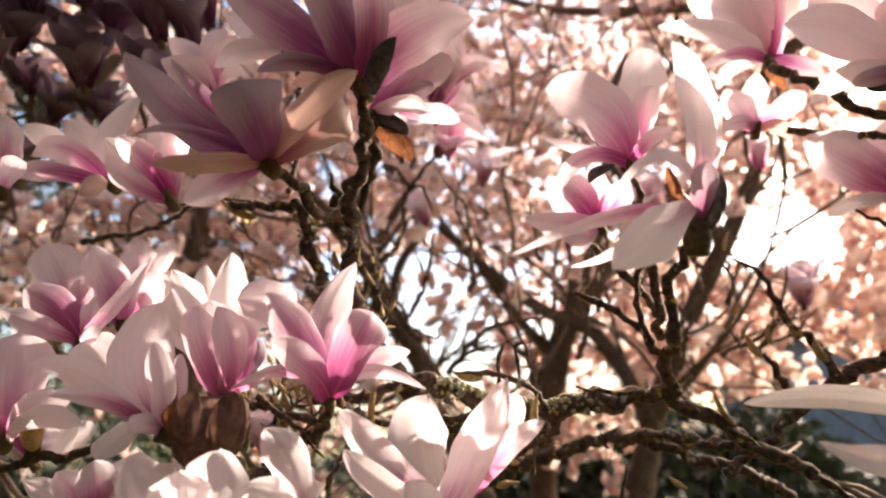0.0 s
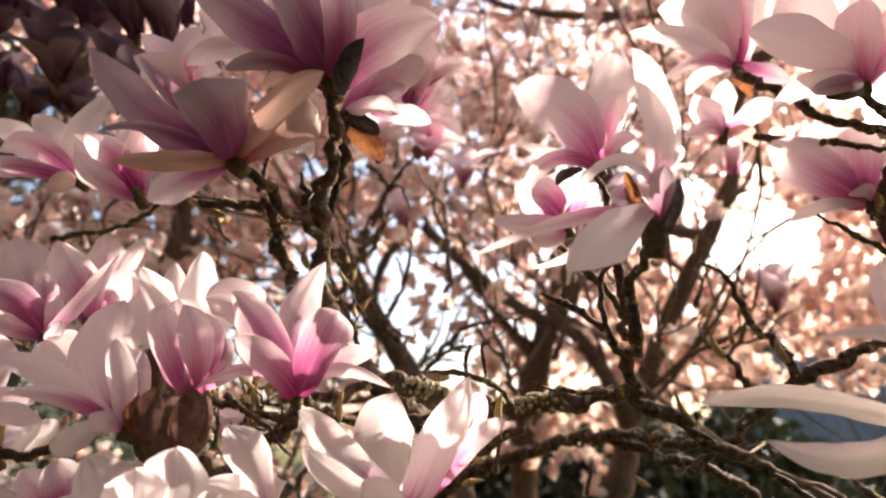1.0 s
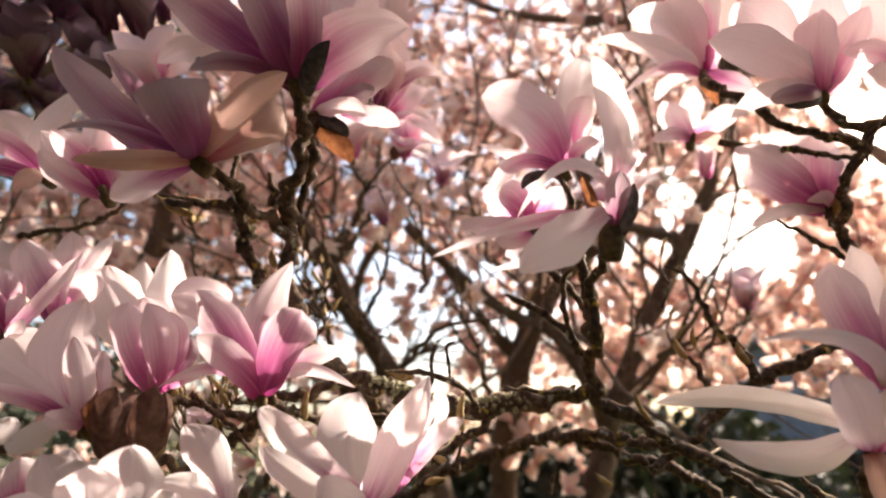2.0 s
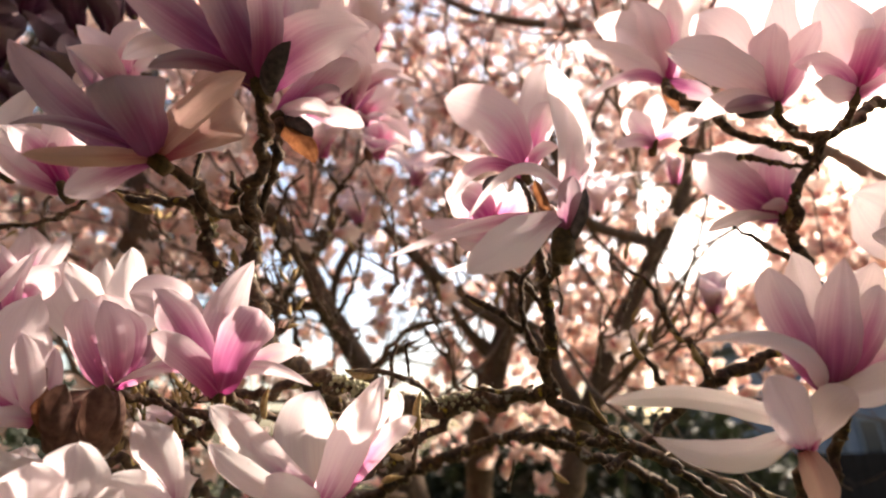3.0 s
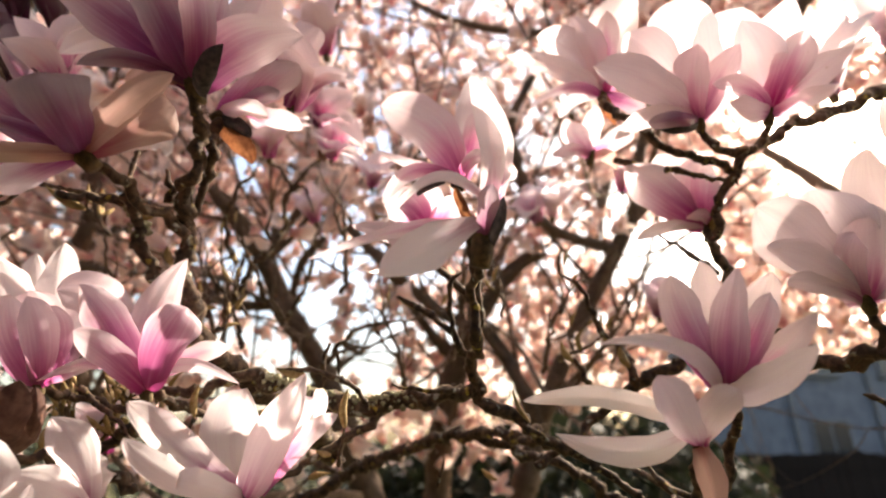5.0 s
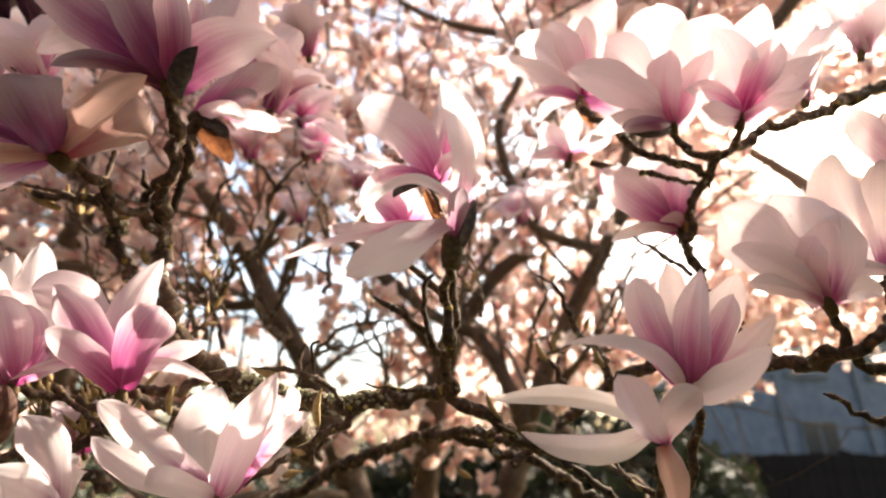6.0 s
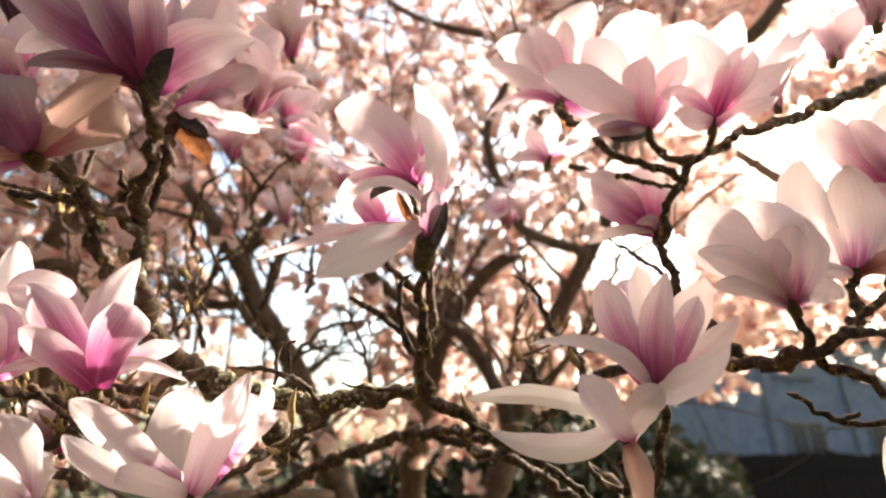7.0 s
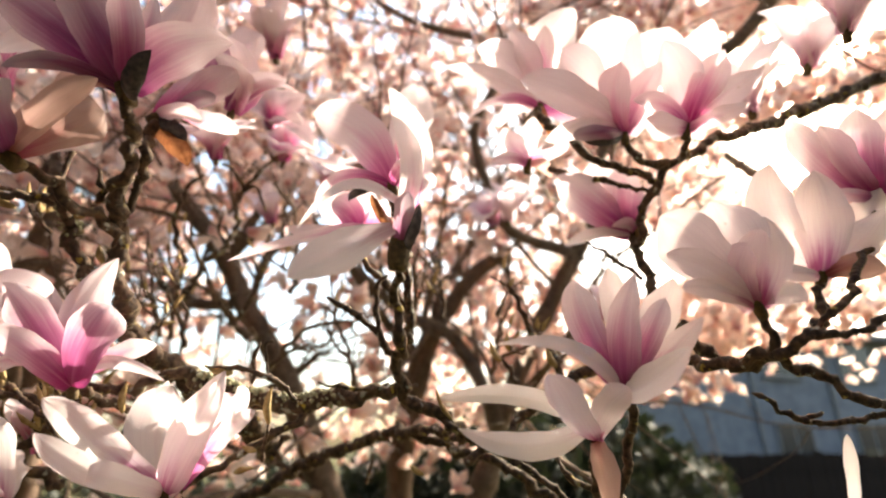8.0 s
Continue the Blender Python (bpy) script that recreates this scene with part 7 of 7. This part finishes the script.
def far_tree(name_label, limbs, seed, extra, boxes, holes, nearest=0.95, trunk=None):
    """A magnolia further back: trunk, boughs, twigs, and a crown of many small flowers with gaps."""
    rng = np.random.RandomState(seed)
    e = thing("magnolia_tree", trunk[0][0] if trunk else limbs[0][0][0], name_label, "tree", "magnolia trees")
    base = np.array(e.location)
    if trunk:
        branch("trunk", trunk[0], trunk[1], TRUNK, e, seed, 0.12, 0.2, "", 14, 0.03, 0.0)
    vs, fs, ends = [], [], []
    for pts, radii in limbs:
        branch("bough", pts, radii, TRUNK, e, seed, 0.10, 0.15, "", 12, 0.03, 0.0)
        for k in range(1, len(pts)):
            a, b = np.array(pts[k - 1]), np.array(pts[k])
            for j in range(1 + k % 2):
                s = a + (b - a) * rng.uniform(0.1, 1.0)
                d = unit(unit(b - a) + rng.normal(0, 0.8, 3) + np.array((0, 0, 0.25)))
                limb_tree(vs, fs, ends, s - base, d, rng.uniform(0.45, 0.9), radii[k] * 0.33, 2, rng, holes)
    tagged(mesh_part("twig_mass", vs, fs, TRUNK, e), kind="stuff")
    spots = [(p + base, w) for p, w in ends]
    for k in range(int(extra * FULLER)):
        x0, y0, z0, x1, y1, z1 = boxes[k % len(boxes)]
        p = np.array((rng.uniform(x0, x1), rng.uniform(y0, y1), rng.uniform(z0, z1)))
        if noise.noise(Vector(p * 1.5)) + 0.5 * noise.noise(Vector(p * 4.0)) < -0.12:
            continue
        spots.append((p, unit(rng.normal(0, 0.7, 3) + np.array((0, 0, 0.9)))))
    vs, fs, uv, count = [], [], [], 0
    for p, w in spots:
        if any(np.linalg.norm(np.cross(p - np.array(o), np.array(sun_way))) < r + 0.02 for o, r in SUN_GAPS):
            continue
        if (p[0] - 0.15 > 0.86 * p[1] and p[2] < 1.62 + 0.13 * p[1]) or (p[0] > 0.38 * p[1] and p[2] < 1.6 + 0.075 * p[1]) or p[2] < 1.44 or (p[0] > 0.82 * p[1] and p[2] < 1.62 + 0.10 * p[1] and p[1] > 0.5) or any(np.linalg.norm(np.cross(p - o, q)) < r * np.dot(p - o, q) for o, q, r in holes) or p[1] < nearest:
            continue
        v, f, u = FAR_STOCK[rng.randint(len(FAR_STOCK))]
        e1 = unit(np.cross(w, rng.normal(0, 1, 3)))
        vs.append(v @ np.array((e1, np.cross(w, e1), w)) * rng.uniform(0.046, 0.080) + (p - base))
        fs.append(f + count)
        uv.append(u)
        count += len(v)
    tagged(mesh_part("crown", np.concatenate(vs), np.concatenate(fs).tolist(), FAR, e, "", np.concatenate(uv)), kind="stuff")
    return e


# openings between the crowns through which the sky shows: a point, a direction, the tangent of the half-angle
HOLES = [((0.0709, -0.0210, 1.5948), (0.4960, 0.8065, 0.3219), 0.0592), ((0.0709, -0.0210, 1.5948), (0.5585, 0.7721, 0.3032), 0.0609), ((0.0709, -0.0210, 1.5948), (0.6802, 0.5989, 0.4227), 0.0622),
         ((0.0709, -0.0210, 1.5948), (0.7122, 0.5521, 0.4336), 0.0658), ((0.0709, -0.0210, 1.5948), (-0.0060, 0.9806, 0.1961), 0.0395), ((0.0709, -0.0210, 1.5948), (0.0307, 0.9883, 0.1492), 0.0436),
         ((0.0709, -0.0210, 1.5948), (-0.0973, 0.9645, 0.2457), 0.0306), ((0.0709, -0.0210, 1.5948), (-0.1293, 0.9719, 0.1969), 0.0302), ((0.0709, -0.0210, 1.5948), (-0.2423, 0.9190, 0.3110), 0.0359),
         ((0.0709, -0.0210, 1.5948), (-0.1203, 0.9389, 0.3226), 0.0285), ((0.0709, -0.0210, 1.5948), (0.1172, 0.9436, 0.3097), 0.0268), ((0.0709, -0.0210, 1.5948), (0.3203, 0.7935, 0.5174), 0.0235),
         ((0.0709, -0.0210, 1.5948), (0.4348, 0.7910, 0.4304), 0.0312), ((0.0709, -0.0210, 1.5948), (0.0066, 0.8419, 0.5395), 0.0241), ((0.0709, -0.0210, 1.5948), (-0.0346, 0.9158, 0.4002), 0.0178),
         ((0.0709, -0.0210, 1.5948), (0.2647, 0.9360, 0.2322), 0.0175), ((0.0709, -0.0210, 1.5948), (-0.0516, 0.7517, 0.6575), 0.0167), ((0.0709, -0.0210, 1.5948), (0.0702, 0.8726, 0.4833), 0.0178),
         ((0.0709, -0.0210, 1.5948), (0.3953, 0.8469, 0.3557), 0.0213), ((0.0000, 0.0000, 1.6000), (-0.6048, 0.6384, 0.4760), 0.0515), ((0.0000, 0.0000, 1.6000), (-0.6215, 0.6891, 0.3727), 0.0366),
         ((0.0000, 0.0000, 1.6000), (-0.5437, 0.6933, 0.4730), 0.0275), ((0.0000, 0.0000, 1.6000), (-0.0489, 0.9676, 0.2476), 0.0178), ((0.0000, 0.0000, 1.6000), (-0.2305, 0.8429, 0.4862), 0.0215),
         ((0.1459, -0.0618, 1.5878), (0.6345, 0.6247, 0.4550), 0.0472), ((0.1459, -0.0618, 1.5878), (-0.1056, 0.9835, 0.1468), 0.0357), ((0.1459, -0.0618, 1.5878), (0.6910, 0.4724, 0.5471), 0.0334),
         ((0.0709, -0.0210, 1.5948), (-0.1574, 0.8592, 0.4868), 0.0236), ((0.0709, -0.0210, 1.5948), (-0.2839, 0.8162, 0.5032), 0.0143), ((0.0709, -0.0210, 1.5948), (-0.2369, 0.8623, 0.4476), 0.0169), ((0.0709, -0.0210, 1.5948), (-0.0741, 0.8478, 0.5251), 0.0152),
         ((0.0709, -0.0210, 1.5948), (-0.1948, 0.9118, 0.3615), 0.0215), ((0.0709, -0.0210, 1.5948), (-0.2075, 0.9525, 0.2230), 0.0233), ((0.0709, -0.0210, 1.5948), (0.1989, 0.9230, 0.3294), 0.0134), ((0.0709, -0.0210, 1.5948), (0.3344, 0.8858, 0.3217), 0.0174)]
VIEW_BOXES = [(-3.2, 1.9, 0.9, 3.4, 4.6, 5.0), (-4.0, 3.6, 1.2, 5.0, 6.2, 6.0), (1.5, 1.9, 1.9, 3.6, 3.4, 4.2), (-2.2, 1.7, 1.0, 1.9, 3.2, 3.6), (-3.0, 1.5, 1.9, -0.6, 3.4, 4.4), (-1.0, 1.6, 1.1, 2.6, 3.4, 2.3), (0.4, 1.7, 1.6, 1.9, 3.4, 2.5), (0.2, 1.7, 1.5, 1.5, 2.6, 2.2), (1.2, 1.2, 1.95, 2.1, 2.3, 2.75)]
UPPER_BOXES = [(0.8, 1.9, 3.2, 3.0, 3.2, 5.0), (1.5, 1.5, 2.1, 3.2, 2.8, 3.6), (-3.0, 2.3, 2.9, 3.2, 4.2, 5.4), (-0.6, 2.0, 2.3, 2.8, 3.4, 4.4), (0.3, 1.9, 2.0, 2.6, 3.0, 3.6), (-2.4, 1.9, 2.6, 0.6, 3.2, 4.4), (-3.0, 3.0, 4.0, 4.0, 5.5, 7.0)]
DUSK_BOXES = [(-1.9, 1.5, 2.1, -0.75, 2.4, 3.3), (-0.9, 1.7, 2.5, -0.2, 2.6, 3.6)]
# blossoms above and behind the view, added to keep sky light off the near flowers
SKY_BLOCK_BOXES = [(0.1, 0.02, 2.22, 0.55, 0.42, 2.55), (-0.65, -0.15, 2.32, 0.05, 0.5, 2.65), (-0.6, 0.3, 2.42, 0.12, 0.65, 2.7), (-0.35, -0.8, 2.3, 0.4, 0.3, 2.9), (-1.6, -1.4, 2.0, -0.35, -0.1, 3.0), (-0.4, -1.8, 1.6, 1.2, -0.8, 2.8)]
# blossoms added along the sun's path to shade single near flowers
SHADE_BOXES = [(1.9, 1.42, 2.9, 2.2, 1.7, 3.25), (2.3, 1.7, 3.25, 2.65, 1.95, 3.6), (1.45, 1.1, 2.4, 1.75, 1.35, 2.75), (1.6, 0.96, 2.62, 2.0, 1.22, 2.98), (0.7, 0.8, 2.6, 1.1, 1.25, 3.0), (1.05, 0.9, 2.85, 1.45, 1.45, 3.3), (1.4, 1.0, 3.1, 1.8, 1.65, 3.6)]
# dense blossoms towards the sun, added to shade the foreground
SUN_BLOCK_BOXES = [(1.8, 1.25, 3.4, 2.15, 1.75, 3.8), (2.15, 1.4, 3.7, 2.5, 1.95, 4.1), (2.5, 1.6, 4.0, 2.85, 2.15, 4.4), (2.35, 1.25, 3.2, 2.8, 1.75, 3.6)]
TALL_BOXES = [(1.9, 3.9, 4.8, 4.0, 5.7, 6.8)]
far_tree('old magnolia tree in full pink bloom, bare of leaves', [([(0.6346, 1.6202, 1.6418), (0.6726, 1.5634, 1.7756), (0.752, 1.4758, 1.9765), (0.8491, 1.386, 2.1774), (0.9212, 1.3123, 2.3448), (0.9066, 1.2682, 2.4617), (0.9682, 1.1826, 2.6625)], [0.0305, 0.0287, 0.0269, 0.0269, 0.0215, 0.0161, 0.0179]), ([(0.6346, 1.6202, 1.6418), (0.5852, 1.5867, 1.7419), (0.4897, 1.6127, 1.9243), (0.3367, 1.603, 1.994), (0.143, 1.5706, 2.1337), (-0.0134, 1.5339, 2.2735)], [0.0359, 0.0251, 0.0226, 0.0207, 0.0188, 0.0151]), ([(0.8491, 1.386, 2.1774), (0.6046, 1.3146, 2.211), (0.5316, 1.2796, 2.3219), (0.4724, 1.2182, 2.4964), (0.5331, 1.1552, 2.6395)], [0.0197, 0.0153, 0.0136, 0.0136, 0.0119])], 11, 860, VIEW_BOXES, HOLES, trunk=([(0.46, 1.84, 0.0), (0.47, 1.82, 0.6), (0.54, 1.72, 1.25), (0.6346, 1.6202, 1.6418)], [0.075, 0.06, 0.046, 0.034]))
far_tree('old magnolia tree in full pink bloom, bare of leaves', [([(0.1165, 1.5918, 1.4247), (0.0262, 1.5199, 1.635), (-0.0627, 1.4596, 1.8152), (-0.1661, 1.4128, 1.9653), (-0.2368, 1.368, 2.1004), (-0.3388, 1.3328, 2.2204), (-0.3898, 1.3152, 2.2804)], [0.0452, 0.0387, 0.0323, 0.0290, 0.0274, 0.0226, 0.0161]), ([(-0.0627, 1.4596, 1.8152), (-0.148, 1.4698, 1.9467), (-0.1299, 1.413, 2.0866), (-0.0674, 1.3753, 2.1646)], [0.0226, 0.0133, 0.0133, 0.0117]), ([(-0.1661, 1.4128, 1.9653), (-0.3264, 1.4314, 1.9647), (-0.4094, 1.4175, 2.0246)], [0.0161, 0.0129, 0.0113]), ([(-0.2193, 1.3778, 2.0704), (-0.1756, 1.3374, 2.1608), (-0.1012, 1.2817, 2.2814), (-0.1683, 1.2659, 2.3414)], [0.0161, 0.0145, 0.0113, 0.0097])], 12, 700, VIEW_BOXES, HOLES, trunk=([(0.33, 1.86, 0.0), (0.31, 1.82, 0.5), (0.21, 1.71, 1.05), (0.1165, 1.5918, 1.4247)], [0.08, 0.066, 0.054, 0.045]))
far_tree('old magnolia tree in full pink bloom, bare of leaves', [([(0.34, 1.9261, 1.3879), (0.3471, 1.8246, 1.6453), (0.3952, 1.7327, 1.8661), (0.4291, 1.6856, 1.9765), (0.5573, 1.5988, 2.1609), (0.6713, 1.5568, 2.2348)], [0.0473, 0.0434, 0.0394, 0.0316, 0.0276, 0.0197]), ([(0.3952, 1.7327, 1.8661), (0.2928, 1.7086, 1.9577), (0.1887, 1.6704, 2.086), (0.0836, 1.6251, 2.2327)], [0.0276, 0.0177, 0.0158, 0.0158])], 13, 760, VIEW_BOXES, HOLES, trunk=([(0.39, 1.98, 0.0), (0.37, 1.96, 0.7), (0.34, 1.9261, 1.3879)], [0.085, 0.065, 0.047]))
far_tree('old magnolia tree in full pink bloom, bare of leaves', [([(-1.0582, 2.3252, 1.3466), (-1.0465, 2.1582, 1.7818), (-1.0349, 1.9911, 2.217), (-1.0116, 1.9076, 2.4346), (-1.0582, 1.7823, 2.761)], [0.0606, 0.0559, 0.0513, 0.0466, 0.0326]), ([(-0.9903, 1.9369, 1.7509), (-0.9689, 1.7905, 2.1187), (-0.9003, 1.7035, 2.3212), (-0.8692, 1.6351, 2.4867)], [0.0316, 0.0316, 0.0276, 0.0237])], 14, 480, VIEW_BOXES, HOLES, trunk=([(-1.07, 2.42, 0.0), (-1.06, 2.4, 0.6), (-1.0582, 2.3252, 1.3466)], [0.10, 0.08, 0.06]))
far_tree('old magnolia tree in full pink bloom, bare of leaves', [([(0.853, 1.2624, 2.9341), (0.6567, 1.2816, 2.9426), (0.4207, 1.3019, 2.9602), (0.2422, 1.3046, 3.0055), (0.0614, 1.2897, 3.0968)], [0.0156, 0.0146, 0.0137, 0.0117, 0.0097])], 15, 4300, UPPER_BOXES, HOLES, trunk=([(0.9682, 1.1826, 2.6625), (0.94, 1.22, 2.82), (0.853, 1.2624, 2.9341)], [0.02, 0.018, 0.0156]))
# bough added to carry the shading blossoms
far_tree('old magnolia tree in full pink bloom, bare of leaves', [([(1.345, 0.8842, 2.8732), (1.1031, 0.9005, 2.9025), (0.8206, 0.8864, 2.8006), (0.6403, 0.9185, 2.7715)], [0.0226, 0.0210, 0.0183, 0.0137])], 31, 560, SHADE_BOXES, HOLES, trunk=([(0.9682, 1.1826, 2.6625), (1.22, 1.02, 2.74), (1.345, 0.8842, 2.8732)], [0.02, 0.02, 0.0226]))
# tree made up at the right to hold back the sun
far_tree('old magnolia tree in full pink bloom, bare of leaves', [([(3.9, 2.2, 0.0), (3.8, 2.15, 1.5), (3.6, 2.9, 3.2), (3.1, 3.3, 4.1), (2.5, 3.4, 4.4), (1.9, 3.3, 4.6)], [0.11, 0.09, 0.06, 0.035, 0.025, 0.015])], 37, 620, SUN_BLOCK_BOXES, [])
far_tree('old magnolia tree in full pink bloom, bare of leaves', [([(-1.9019, 1.838, 2.1696), (-1.6437, 1.7069, 2.511), (-1.4931, 1.6067, 2.7721), (-1.2565, 1.5373, 2.9529), (-1.0843, 1.4216, 3.2542)], [0.0387, 0.0366, 0.0323, 0.0280, 0.0215])], 41, 800, DUSK_BOXES, HOLES, trunk=([(-2.35, 2.25, 0.0), (-2.2, 2.05, 1.2), (-1.9019, 1.838, 2.1696)], [0.07, 0.055, 0.0387]))
# tall tree added on the sun's line to shade the crowns at upper left
far_tree('tall magnolia tree in bloom, added to cast shade', [([(1.9, 5.6, 0.0), (2.1, 5.4, 2.0), (2.6, 5.1, 4.0), (2.9, 4.8, 5.4), (2.9, 4.7, 6.4)], [0.14, 0.12, 0.08, 0.05, 0.02])], 43, 500, TALL_BOXES, [])
# unseen bough, added for the shade it gives
far_tree('unseen magnolia bough added overhead to block sky light', [([(-2.2, -1.6, 0.0), (-2.0, -1.5, 1.6), (-1.2, -1.0, 2.5), (-0.3, -0.5, 2.8), (0.3, -0.2, 2.9)], [0.12, 0.10, 0.06, 0.035, 0.02])], 47, 900, SKY_BLOCK_BOXES, [], -9.0)
